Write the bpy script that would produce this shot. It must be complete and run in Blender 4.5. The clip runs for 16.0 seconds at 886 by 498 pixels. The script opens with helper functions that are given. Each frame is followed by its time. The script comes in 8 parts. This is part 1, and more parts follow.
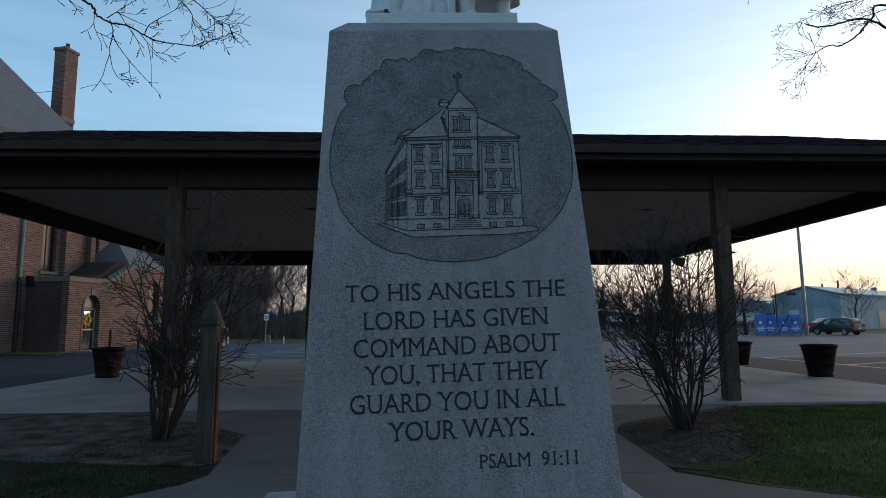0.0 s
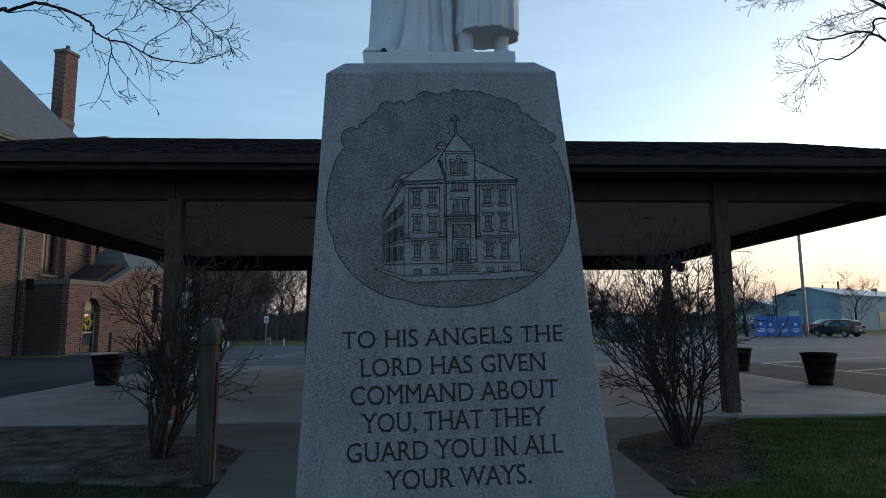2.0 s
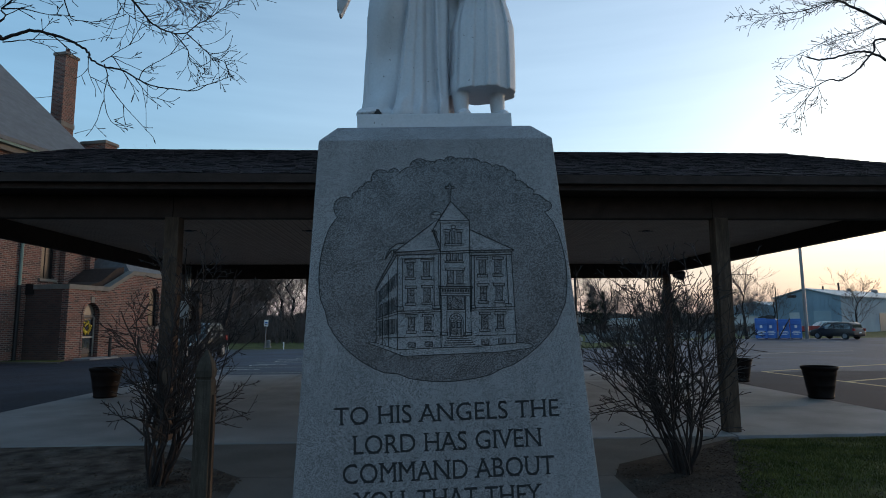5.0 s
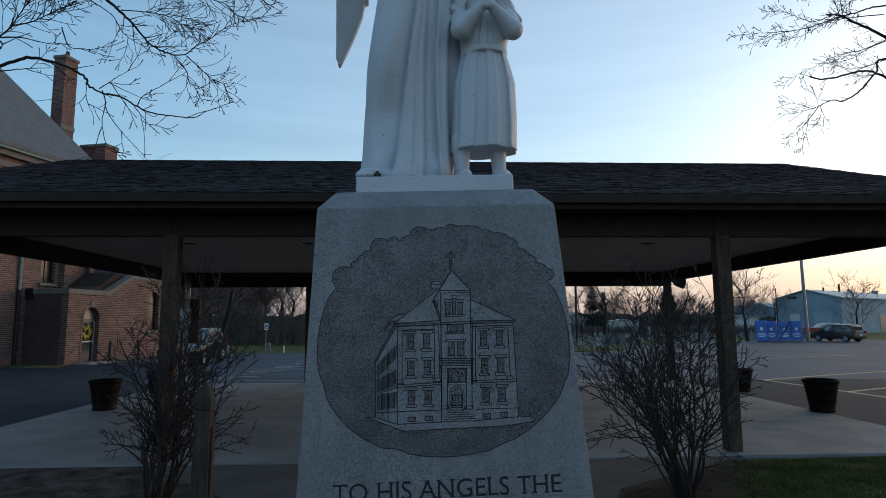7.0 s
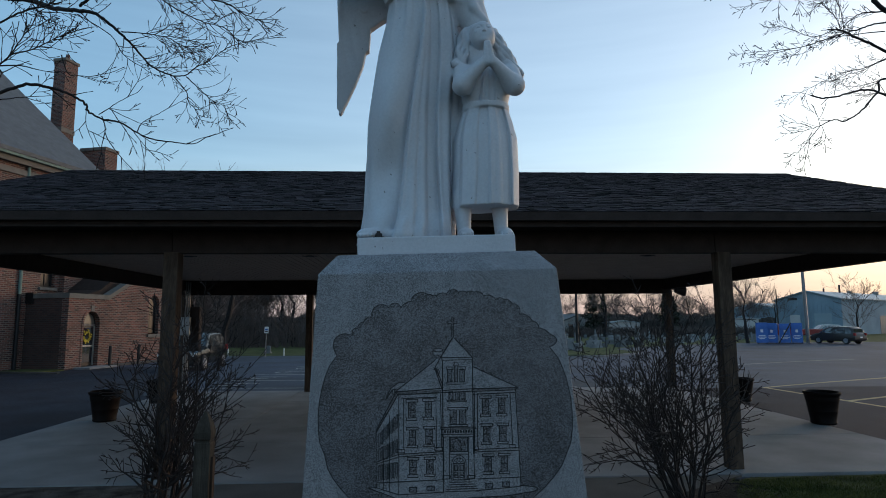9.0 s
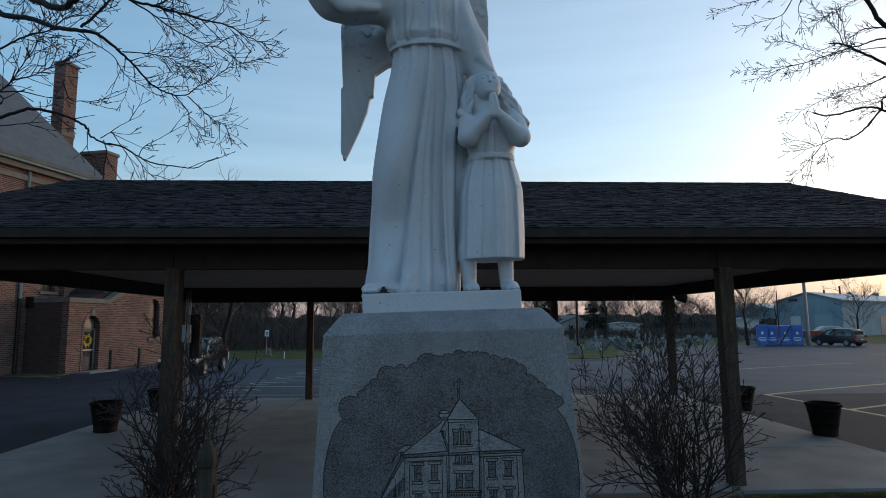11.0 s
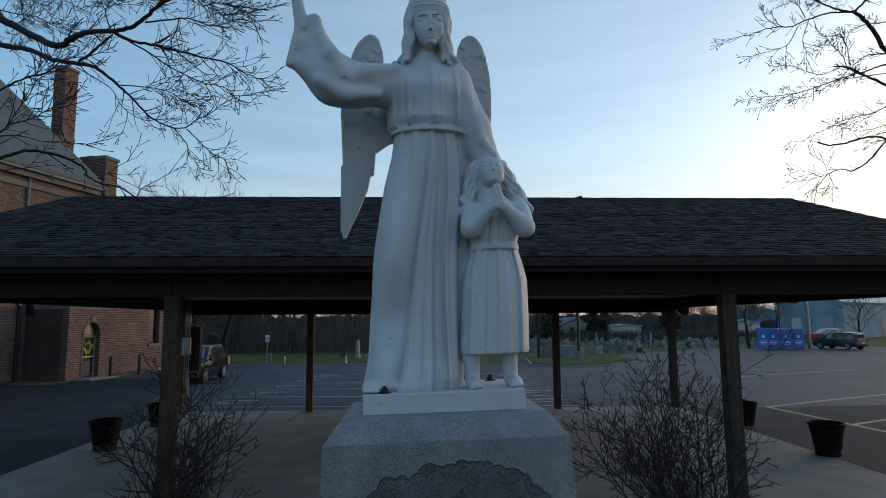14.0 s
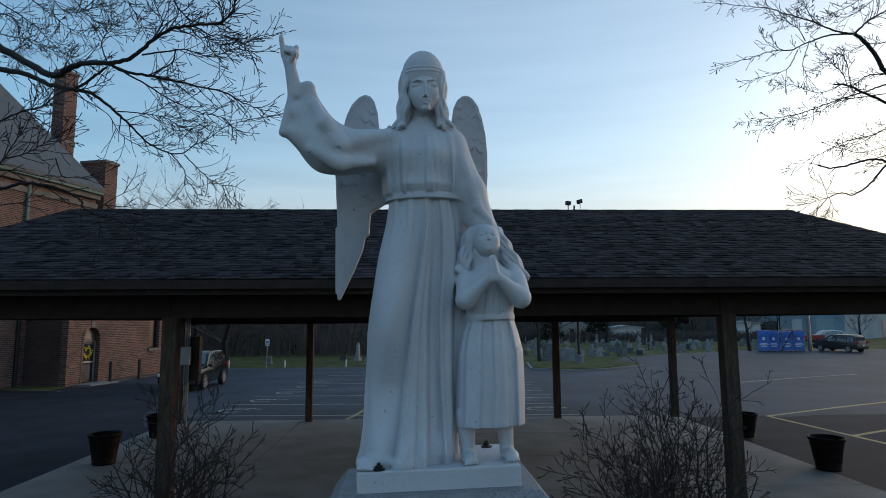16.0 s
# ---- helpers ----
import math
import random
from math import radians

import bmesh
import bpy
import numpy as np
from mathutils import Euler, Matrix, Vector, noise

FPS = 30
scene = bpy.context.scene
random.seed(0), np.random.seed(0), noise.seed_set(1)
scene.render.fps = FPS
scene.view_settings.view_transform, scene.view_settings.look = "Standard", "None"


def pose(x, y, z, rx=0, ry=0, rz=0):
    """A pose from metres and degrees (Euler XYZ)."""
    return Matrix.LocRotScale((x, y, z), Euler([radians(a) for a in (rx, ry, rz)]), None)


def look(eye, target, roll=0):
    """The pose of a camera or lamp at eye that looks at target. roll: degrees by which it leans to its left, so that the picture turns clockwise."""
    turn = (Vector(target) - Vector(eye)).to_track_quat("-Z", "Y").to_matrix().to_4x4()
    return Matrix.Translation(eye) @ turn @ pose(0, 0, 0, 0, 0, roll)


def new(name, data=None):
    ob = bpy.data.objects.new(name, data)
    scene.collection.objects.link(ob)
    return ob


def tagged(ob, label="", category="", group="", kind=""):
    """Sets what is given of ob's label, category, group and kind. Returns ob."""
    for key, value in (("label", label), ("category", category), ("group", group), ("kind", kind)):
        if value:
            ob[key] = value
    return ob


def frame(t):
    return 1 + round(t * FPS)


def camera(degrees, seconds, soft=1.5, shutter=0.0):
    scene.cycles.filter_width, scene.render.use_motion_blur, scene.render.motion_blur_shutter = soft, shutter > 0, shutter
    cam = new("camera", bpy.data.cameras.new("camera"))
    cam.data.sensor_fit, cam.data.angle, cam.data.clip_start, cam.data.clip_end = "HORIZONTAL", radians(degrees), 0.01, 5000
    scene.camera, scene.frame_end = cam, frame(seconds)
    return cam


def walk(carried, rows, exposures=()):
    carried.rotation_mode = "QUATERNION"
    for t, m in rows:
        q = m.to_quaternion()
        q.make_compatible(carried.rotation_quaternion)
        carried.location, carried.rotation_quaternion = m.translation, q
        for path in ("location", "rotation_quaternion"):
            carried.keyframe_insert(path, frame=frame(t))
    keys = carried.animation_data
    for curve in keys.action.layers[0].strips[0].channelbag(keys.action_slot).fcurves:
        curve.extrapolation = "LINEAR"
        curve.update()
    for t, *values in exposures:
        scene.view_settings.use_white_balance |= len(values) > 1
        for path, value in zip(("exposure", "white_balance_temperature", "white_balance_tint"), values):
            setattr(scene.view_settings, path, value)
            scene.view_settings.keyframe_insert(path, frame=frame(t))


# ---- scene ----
# The camera: it rises in front of the monument, looking a little upwards.
cam = camera(73.0, 16.0, 0.95)
TILT, LEAN = 7.046, 0.384
ROWS = [
    (0.0, 0.0021, -0.0015, 1.1286, 0.000, 0.000, -0.000),
    (0.5, 0.0047, -0.0023, 1.1741, 0.007, -0.000, -0.015),
    (1.0, 0.0050, -0.0052, 1.2162, 0.007, 0.000, -0.022),
    (1.5, 0.0090, -0.0077, 1.2580, 0.015, -0.000, -0.015),
    (2.0, 0.0143, -0.0118, 1.2983, 0.022, -0.007, -0.015),
    (2.5, 0.0248, -0.0159, 1.3370, 0.022, -0.007, -0.015),
    (3.0, 0.0324, -0.0149, 1.3745, 0.030, -0.015, -0.015),
    (3.5, 0.0372, -0.0132, 1.4130, 0.037, -0.015, -0.022),
    (4.0, 0.0380, -0.0133, 1.4601, 0.037, -0.022, -0.022),
    (6.5, 0.0393, -0.0019, 1.7705, 0.067, -0.052, -0.022),
    (7.0, 0.0390, -0.0027, 1.8403, 0.067, -0.067, -0.030),
    (7.5, 0.0361, -0.0021, 1.9051, 0.067, -0.074, -0.022),
    (8.0, 0.0360, -0.0041, 1.9696, 0.081, -0.081, -0.022),
    (8.5, 0.0354, -0.0113, 2.0305, 0.081, -0.089, -0.015),
    (9.0, 0.0345, -0.0167, 2.0904, 0.081, -0.096, -0.022),
    (11.5, 0.0078, -0.0284, 2.3805, 0.096, -0.104, -0.007),
    (12.0, 0.0032, -0.0258, 2.4470, 0.104, -0.118, -0.007),
    (12.5, 0.0007, -0.0223, 2.5118, 0.118, -0.133, -0.007),
    (13.0, -0.0013, -0.0211, 2.5797, 0.126, -0.148, -0.015),
    (13.5, 0.0017, -0.0176, 2.6453, 0.133, -0.148, -0.007),
    (14.0, 0.0090, -0.0147, 2.7162, 0.141, -0.155, -0.007),
    (14.5, 0.0151, -0.0158, 2.7906, 0.141, -0.163, 0.007),
    (15.0, 0.0211, -0.0194, 2.8670, 0.155, -0.170, 0.015),
    (15.5, 0.0294, -0.0228, 2.9463, 0.163, -0.185, 0.022),
    (16.0, 0.0333, -0.0229, 3.0148, 0.178, -0.192, 0.022),
]
walk(cam, [(t, Matrix.Translation((x, y, z)) @ pose(0, 0, 0, TILT, LEAN, 0) @ pose(0, 0, 0, 90 + pitch, roll, yaw))
           for t, x, y, z, yaw, pitch, roll in ROWS], exposures=((0.0, 1.57), (4.0, 1.51), (8.0, 1.45), (16.0, 1.36)))

# World: dusk sky, the sun just over the horizon ahead and to the right, veiled.
SUN_AZ, SUN_EL = 54.0, 6.0
world = bpy.data.worlds.new("dusk")
scene.world = world
world.use_nodes = True
wn = world.node_tree
sky = wn.nodes.new("ShaderNodeTexSky")
sky.sky_type, sky.sun_disc = "NISHITA", False
sky.sun_elevation, sky.sun_rotation = radians(SUN_EL), radians(SUN_AZ)
sky.air_density, sky.dust_density, sky.ozone_density = 1.0, 1.5, 2.4
# thin veil of cloud, denser and warmer towards the horizon
where, apart, share = (wn.nodes.new("ShaderNode" + k) for k in ("TexCoord", "SeparateXYZ", "MapRange"))
wn.links.new(where.outputs["Generated"], apart.inputs[0])
wn.links.new(apart.outputs[2], share.inputs[0])
share.interpolation_type = "SMOOTHSTEP"
for i, v in ((1, 0.0), (2, 0.34), (3, 0.93), (4, 0.34)):
    share.inputs[i].default_value = v
def veil(low_, middle, high):
    """The veil's colour from the horizon upwards."""
    ramp = wn.nodes.new("ShaderNodeValToRGB")
    ramp.color_ramp.elements[0].position, ramp.color_ramp.elements[0].color = 0.0, (*low_, 1.0)
    ramp.color_ramp.elements[1].position, ramp.color_ramp.elements[1].color = 0.26, (*high, 1.0)
    ramp.color_ramp.elements.new(0.10).color = (*middle, 1.0)
    wn.links.new(apart.outputs[2], ramp.inputs["Fac"])
    return ramp.outputs["Color"]


# bluer away from the sun, paler and warmer towards it
toward, near_sun, tone = (wn.nodes.new("ShaderNode" + k) for k in ("VectorMath", "MapRange", "Mix"))
toward.operation = "DOT_PRODUCT"
wn.links.new(where.outputs["Generated"], toward.inputs[0])
toward.inputs[1].default_value = (math.sin(radians(SUN_AZ)), math.cos(radians(SUN_AZ)), 0.0)
wn.links.new(toward.outputs["Value"], near_sun.inputs[0])
near_sun.interpolation_type = "SMOOTHSTEP"
for i, v in ((1, -0.12), (2, 0.66), (3, 0.0), (4, 1.0)):
    near_sun.inputs[i].default_value = v
tone.data_type = "RGBA"
wn.links.new(near_sun.outputs[0], tone.inputs[0])
wn.links.new(veil((0.66, 0.62, 0.70), (0.66, 0.71, 0.78), (0.34, 0.67, 0.92)), tone.inputs[6])
wn.links.new(veil((0.86, 0.65, 0.63), (0.90, 0.77, 0.69), (0.65, 0.78, 0.82)), tone.inputs[7])
lift = wn.nodes.new("ShaderNodeVectorMath")
lift.operation = "SCALE"
lift.inputs[3].default_value = 2.1
wn.links.new(tone.outputs[2], lift.inputs[0])
flat_, wisp, streak, drift = (wn.nodes.new("ShaderNode" + k) for k in ("Mapping", "TexNoise", "MapRange", "VectorMath"))
flat_.inputs["Scale"].default_value = (1.2, 1.2, 14.0)
wn.links.new(where.outputs["Generated"], flat_.inputs["Vector"])
wn.links.new(flat_.outputs[0], wisp.inputs["Vector"])
wisp.inputs["Scale"].default_value, wisp.inputs["Detail"].default_value = 2.4, 5.0
for i, v in ((1, 0.3), (2, 0.7), (3, 0.86), (4, 1.12)):
    streak.inputs[i].default_value = v
wn.links.new(wisp.outputs["Fac"], streak.inputs[0])
drift.operation = "SCALE"
wn.links.new(lift.outputs[0], drift.inputs[0])
wn.links.new(streak.outputs[0], drift.inputs[3])
haze = wn.nodes.new("ShaderNodeMix")
haze.data_type = "RGBA"
wn.links.new(share.outputs[0], haze.inputs[0])
wn.links.new(sky.outputs[0], haze.inputs[6])
wn.links.new(drift.outputs[0], haze.inputs[7])
wn.links.new(haze.outputs[2], wn.nodes["Background"].inputs[0])
wn.nodes["Background"].inputs[1].default_value = 0.15
sun = new("sun", bpy.data.lights.new("sun", "SUN"))
sun.data.energy, sun.data.angle, sun.data.color = 0.24, radians(10), (1.0, 0.66, 0.44)
az, el = radians(SUN_AZ), radians(SUN_EL)
sun.matrix_world = look((0, 0, 30), (-math.sin(az) * math.cos(el), -math.cos(az) * math.cos(el), 30 - math.sin(el)))


# ---- materials ----
def rgb(r, g, b):
    return (r, g, b, 1.0)


def material(name, base, rough=0.7, metal=0.0, vary=0.15, scale=3.0, fine=60.0, bump=0.15, bump_scale=80.0,
             second=None, stain=0.0, random_by=None, spec=0.5, span=(0.5, 1.5), along=1.0):
    """A surface with a broad mottling, a fine grain and relief, all at real-world size."""
    m = bpy.data.materials.new(name)
    m.use_nodes = True
    n, l = m.node_tree.nodes, m.node_tree.links
    b = n["Principled BSDF"]
    b.inputs["Roughness"].default_value, b.inputs["Metallic"].default_value = rough, metal
    b.inputs["Specular IOR Level"].default_value = spec
    tc = n.new("ShaderNodeTexCoord")
    broad, grain = n.new("ShaderNodeTexNoise"), n.new("ShaderNodeTexNoise")
    broad.inputs["Scale"].default_value, broad.inputs["Detail"].default_value = scale, 6
    grain.inputs["Scale"].default_value, grain.inputs["Detail"].default_value = fine, 4
    run = n.new("ShaderNodeMapping")  # grain drawn out along the height
    run.inputs["Scale"].default_value = (1.0, 1.0, along)
    l.new(tc.outputs["Object"], run.inputs["Vector"])
    l.new(run.outputs[0], broad.inputs["Vector"])
    l.new(run.outputs[0], grain.inputs["Vector"])
    ramp = n.new("ShaderNodeValToRGB")
    dark = tuple(c * (1 - vary * 2) for c in base)
    ramp.color_ramp.elements[0].position, ramp.color_ramp.elements[0].color = 0.3, rgb(*dark)
    ramp.color_ramp.elements[1].position, ramp.color_ramp.elements[1].color = 0.72, rgb(*(second or base))
    l.new(broad.outputs["Fac"], ramp.inputs["Fac"])
    mix = n.new("ShaderNodeMix")
    mix.data_type, mix.blend_type = "RGBA", "OVERLAY"
    mix.inputs[0].default_value = min(0.9, vary * 2.5)
    l.new(ramp.outputs["Color"], mix.inputs[6])
    l.new(grain.outputs["Fac"], mix.inputs[7])
    out = mix.outputs[2]
    if random_by:
        info = n.new("ShaderNodeObjectInfo" if random_by == "object" else "ShaderNodeNewGeometry")
        rnd = info.outputs["Random" if random_by == "object" else "Random Per Island"]
        mr = n.new("ShaderNodeMapRange")
        mr.inputs[3].default_value, mr.inputs[4].default_value = span
        l.new(rnd, mr.inputs[0])
        mul = n.new("ShaderNodeMix")
        mul.data_type, mul.blend_type = "RGBA", "MULTIPLY"
        mul.inputs[0].default_value = 1.0
        l.new(out, mul.inputs[6])
        l.new(mr.outputs[0], mul.inputs[7])
        out = mul.outputs[2]
    if stain:
        st = n.new("ShaderNodeTexNoise")
        st.inputs["Scale"].default_value, st.inputs["Detail"].default_value = scale * 0.35, 8
        mp = n.new("ShaderNodeMapping")
        mp.inputs["Location"].default_value = (3.1, 7.7, 1.3)
        l.new(tc.outputs["Object"], mp.inputs["Vector"])
        l.new(mp.outputs[0], st.inputs["Vector"])
        sr = n.new("ShaderNodeValToRGB")
        sr.color_ramp.elements[0].position, sr.color_ramp.elements[1].position = 0.45, 0.7
        sr.color_ramp.elements[0].color = rgb(0, 0, 0)
        l.new(st.outputs["Fac"], sr.inputs["Fac"])
        sf = n.new("ShaderNodeMath")
        sf.operation = "MULTIPLY"
        sf.inputs[1].default_value = stain
        l.new(sr.outputs["Color"], sf.inputs[0])
        sm = n.new("ShaderNodeMix")
        sm.data_type = "RGBA"
        l.new(sf.outputs[0], sm.inputs[0])
        l.new(out, sm.inputs[6])
        sm.inputs[7].default_value = rgb(*(c * 0.4 for c in base))
        out = sm.outputs[2]
    l.new(out, b.inputs["Base Color"])
    if bump:
        bn, bt = n.new("ShaderNodeBump"), n.new("ShaderNodeTexNoise")
        bt.inputs["Scale"].default_value, bt.inputs["Detail"].default_value = bump_scale, 5
        l.new(tc.outputs["Object"], bt.inputs["Vector"])
        bn.inputs["Strength"].default_value, bn.inputs["Distance"].default_value = bump, 0.01
        l.new(bt.outputs["Fac"], bn.inputs["Height"])
        l.new(bn.outputs["Normal"], b.inputs["Normal"])
    return m


def granite(name, light, dark, bias, rough):
    """Speckled granite: crystals of two tones a few millimetres across."""
    m = material(name, light, rough, vary=0.05, scale=2.0, bump=0.08, bump_scale=300)
    n, l = m.node_tree.nodes, m.node_tree.links
    b = n["Principled BSDF"]
    tc = n.new("ShaderNodeTexCoord")
    v = n.new("ShaderNodeTexVoronoi")
    v.inputs["Scale"].default_value = 470
    l.new(tc.outputs["Object"], v.inputs["Vector"])
    sep = n.new("ShaderNodeSeparateColor")
    l.new(v.outputs["Color"], sep.inputs[0])
    broad = n.new("ShaderNodeTexNoise")
    broad.inputs["Scale"].default_value, broad.inputs["Detail"].default_value = 4.0, 7
    mp = n.new("ShaderNodeMapping")
    mp.inputs["Scale"].default_value = (2.2, 2.2, 0.4)
    l.new(tc.outputs["Object"], mp.inputs["Vector"])
    l.new(mp.outputs[0], broad.inputs["Vector"])
    add = n.new("ShaderNodeMath")
    add.operation = "MULTIPLY_ADD"
    add.inputs[1].default_value = 0.75
    l.new(broad.outputs["Fac"], add.inputs[0])
    l.new(sep.outputs[0], add.inputs[2])
    ramp = n.new("ShaderNodeValToRGB")
    e = ramp.color_ramp.elements
    e[0].position, e[0].color = bias - 0.25, rgb(*dark)
    e[1].position, e[1].color = bias + 0.52, rgb(*light)
    mid = ramp.color_ramp.elements.new(bias + 0.1)
    mid.color = rgb(*((a + c) / 2 for a, c in zip(light, dark)))
    l.new(add.outputs[0], ramp.inputs["Fac"])
    l.new(ramp.outputs["Color"], b.inputs["Base Color"])
    return m


def brickwork(name, base, second, mortar, rough=0.85):
    m = bpy.data.materials.new(name)
    m.use_nodes = True
    n, l = m.node_tree.nodes, m.node_tree.links
    b = n["Principled BSDF"]
    b.inputs["Roughness"].default_value = rough
    tc, sep, com, add = (n.new("ShaderNode" + k) for k in ("TexCoord", "SeparateXYZ", "CombineXYZ", "Math"))
    l.new(tc.outputs["Object"], sep.inputs[0])
    l.new(sep.outputs[0], add.inputs[0])
    l.new(sep.outputs[1], add.inputs[1])
    l.new(add.outputs[0], com.inputs[0])
    l.new(sep.outputs[2], com.inputs[1])
    br = n.new("ShaderNodeTexBrick")
    br.inputs["Color1"].default_value, br.inputs["Color2"].default_value = rgb(*base), rgb(*second)
    br.inputs["Mortar"].default_value = rgb(*mortar)
    br.inputs["Scale"].default_value = 1.0
    br.inputs["Mortar Size"].default_value, br.inputs["Brick Width"].default_value, br.inputs["Row Height"].default_value = 0.015, 0.31, 0.1
    br.inputs["Bias"].default_value = -0.1
    l.new(com.outputs[0], br.inputs["Vector"])
    nz = n.new("ShaderNodeTexNoise")
    nz.inputs["Scale"].default_value, nz.inputs["Detail"].default_value = 0.7, 8
    l.new(tc.outputs["Object"], nz.inputs["Vector"])
    mix = n.new("ShaderNodeMix")
    mix.data_type, mix.blend_type = "RGBA", "OVERLAY"
    mix.inputs[0].default_value = 0.55
    l.new(br.outputs["Color"], mix.inputs[6])
    l.new(nz.outputs["Fac"], mix.inputs[7])
    l.new(mix.outputs[2], b.inputs["Base Color"])
    bn = n.new("ShaderNodeBump")
    bn.inputs["Strength"].default_value, bn.inputs["Distance"].default_value, bn.invert = 0.6, 0.01, True
    l.new(br.outputs["Fac"], bn.inputs["Height"])
    l.new(bn.outputs["Normal"], b.inputs["Normal"])
    return m


def glass(name, tint=(0.02, 0.025, 0.03)):
    m = bpy.data.materials.new(name)
    m.use_nodes = True
    b = m.node_tree.nodes["Principled BSDF"]
    b.inputs["Base Color"].default_value = rgb(*tint)
    b.inputs["Roughness"].default_value = 0.04
    b.inputs["Specular IOR Level"].default_value = 0.8
    b.inputs["IOR"].default_value = 1.9
    return m


GRANITE = granite("grey_granite", (0.268, 0.266, 0.280), (0.064, 0.063, 0.068), 0.74, 0.6)
GRANITE_DARK = granite("etched_granite", (0.165, 0.165, 0.182), (0.010, 0.010, 0.012), 0.86, 0.33)
CARVED = material("carved_groove", (0.018, 0.019, 0.022), 0.9, vary=0.1)
WHITE = material("weathered_white_paint", (0.510, 0.520, 0.555), 0.5, vary=0.05, scale=5, fine=90, bump=0.12, bump_scale=130, stain=0.16)
n_, l_ = WHITE.node_tree.nodes, WHITE.node_tree.links
chip, edge_, skin_ = n_.new("ShaderNodeTexNoise"), n_.new("ShaderNodeMapRange"), n_.new("ShaderNodeMix")
chip.inputs["Scale"].default_value, chip.inputs["Detail"].default_value = 42.0, 6.0
l_.new([k for k in n_ if k.bl_idname == "ShaderNodeTexCoord"][0].outputs["Object"], chip.inputs["Vector"])
for i, v in ((1, 0.695), (2, 0.735), (3, 0.0), (4, 0.75)):
    edge_.inputs[i].default_value = v
l_.new(chip.outputs["Fac"], edge_.inputs[0])
skin_.data_type = "RGBA"
skin_.inputs[7].default_value = rgb(0.09, 0.085, 0.08)  # bare, dirty spots where the paint has flaked
l_.new(edge_.outputs[0], skin_.inputs[0])
coat = n_["Principled BSDF"].inputs["Base Color"]
l_.new(coat.links[0].from_socket, skin_.inputs[6])
l_.new(skin_.outputs[2], coat)
FIELDSTONE = material("field_stone", (0.060, 0.052, 0.046), 0.9, vary=0.2, scale=20, bump=0.4)
CONCRETE = material("concrete", (0.256, 0.252, 0.255), 0.88, spec=0.3, vary=0.17, scale=1.1, fine=120, bump=0.25, bump_scale=200, stain=0.35)
CONCRETE_OLD = material("old_dark_concrete", (0.094, 0.088, 0.082), 0.9, spec=0.25, vary=0.16, scale=1.6, fine=130, bump=0.35, bump_scale=160, stain=0.5)
ASPHALT = material("asphalt", (0.034, 0.050, 0.086), 0.72, spec=0.34, vary=0.38, scale=0.35, fine=150, bump=0.5, bump_scale=120, stain=0.8)
ASPHALT_DARK = material("darker_asphalt", (0.024, 0.029, 0.044), 0.88, spec=0.22, vary=0.3, scale=0.6, fine=150, bump=0.6, bump_scale=120, stain=0.4)
SOIL = material("mulch", (0.050, 0.041, 0.035), 0.95, spec=0.1, vary=0.25, scale=3, fine=60, bump=0.8, bump_scale=50)
DIRT = material("bare_dirt", (0.044, 0.036, 0.031), 0.95, spec=0.1, vary=0.38, scale=3.4, second=(0.125, 0.106, 0.092), fine=60, bump=0.7, bump_scale=40, stain=0.4)
# worn turf with soil showing, toned darker to hold the shade there
THINTURF = material("thin_worn_turf_shade_toned", (0.023, 0.026, 0.015), 0.95, spec=0.1, vary=0.35, scale=2.2, fine=90, bump=0.8, bump_scale=60, second=(0.046, 0.041, 0.033))
TURF = material("turf", (0.074, 0.094, 0.032), 0.95, spec=0.1, vary=0.25, scale=1.2, fine=90, bump=0.8, bump_scale=70, second=(0.105, 0.112, 0.046))
LAWN = material("short_lawn", (0.058, 0.073, 0.023), 0.95, spec=0.1, vary=0.36, scale=1.4, fine=90, bump=0.8, bump_scale=70, second=(0.105, 0.105, 0.043))
# BLADE darkened: the shade left of the path is put into this green
BLADE_SHADE = material("matted_blade_shade_toned", (0.020, 0.028, 0.009), 0.85, vary=0.2, random_by="island", second=(0.036, 0.040, 0.016), spec=0.2)
BLADE = material("grass_blade", (0.056, 0.072, 0.012), 0.8, vary=0.2, random_by="island", second=(0.104, 0.106, 0.024), spec=0.25)
TIMBER = material("treated_timber", (0.096, 0.066, 0.048), 0.9, spec=0.2, vary=0.3, scale=16, fine=90, bump=0.4, bump_scale=60, stain=0.4, along=0.12)
TIMBER_GREY = material("weathered_timber", (0.066, 0.056, 0.044), 0.9, spec=0.2, vary=0.3, scale=18, fine=90, bump=0.4, bump_scale=60, stain=0.4, along=0.12)
TRIM_DARK = material("dark_brown_trim", (0.040, 0.0275, 0.0235), 0.85, vary=0.2, scale=5, spec=0.25)
CEILING = material("brown_ceiling_panel", (0.43, 0.345, 0.29), 0.7, vary=0.1)
n_, l_ = CEILING.node_tree.nodes, CEILING.node_tree.links
bead, groove_, tint_ = n_.new("ShaderNodeTexWave"), n_.new("ShaderNodeMapRange"), n_.new("ShaderNodeMix")
bead.bands_direction = "X"
bead.inputs["Scale"].default_value = 4.0
l_.new([k for k in n_ if k.bl_idname == "ShaderNodeTexCoord"][0].outputs["Object"], bead.inputs["Vector"])
for i, v in ((1, 0.0), (2, 0.3), (3, 0.55), (4, 0.0)):
    groove_.inputs[i].default_value = v
l_.new(bead.outputs["Fac"], groove_.inputs[0])
tint_.data_type = "RGBA"
tint_.inputs[7].default_value = rgb(0.20, 0.155, 0.13)  # the grooves between the beads
l_.new(groove_.outputs[0], tint_.inputs[0])
coat = n_["Principled BSDF"].inputs["Base Color"]
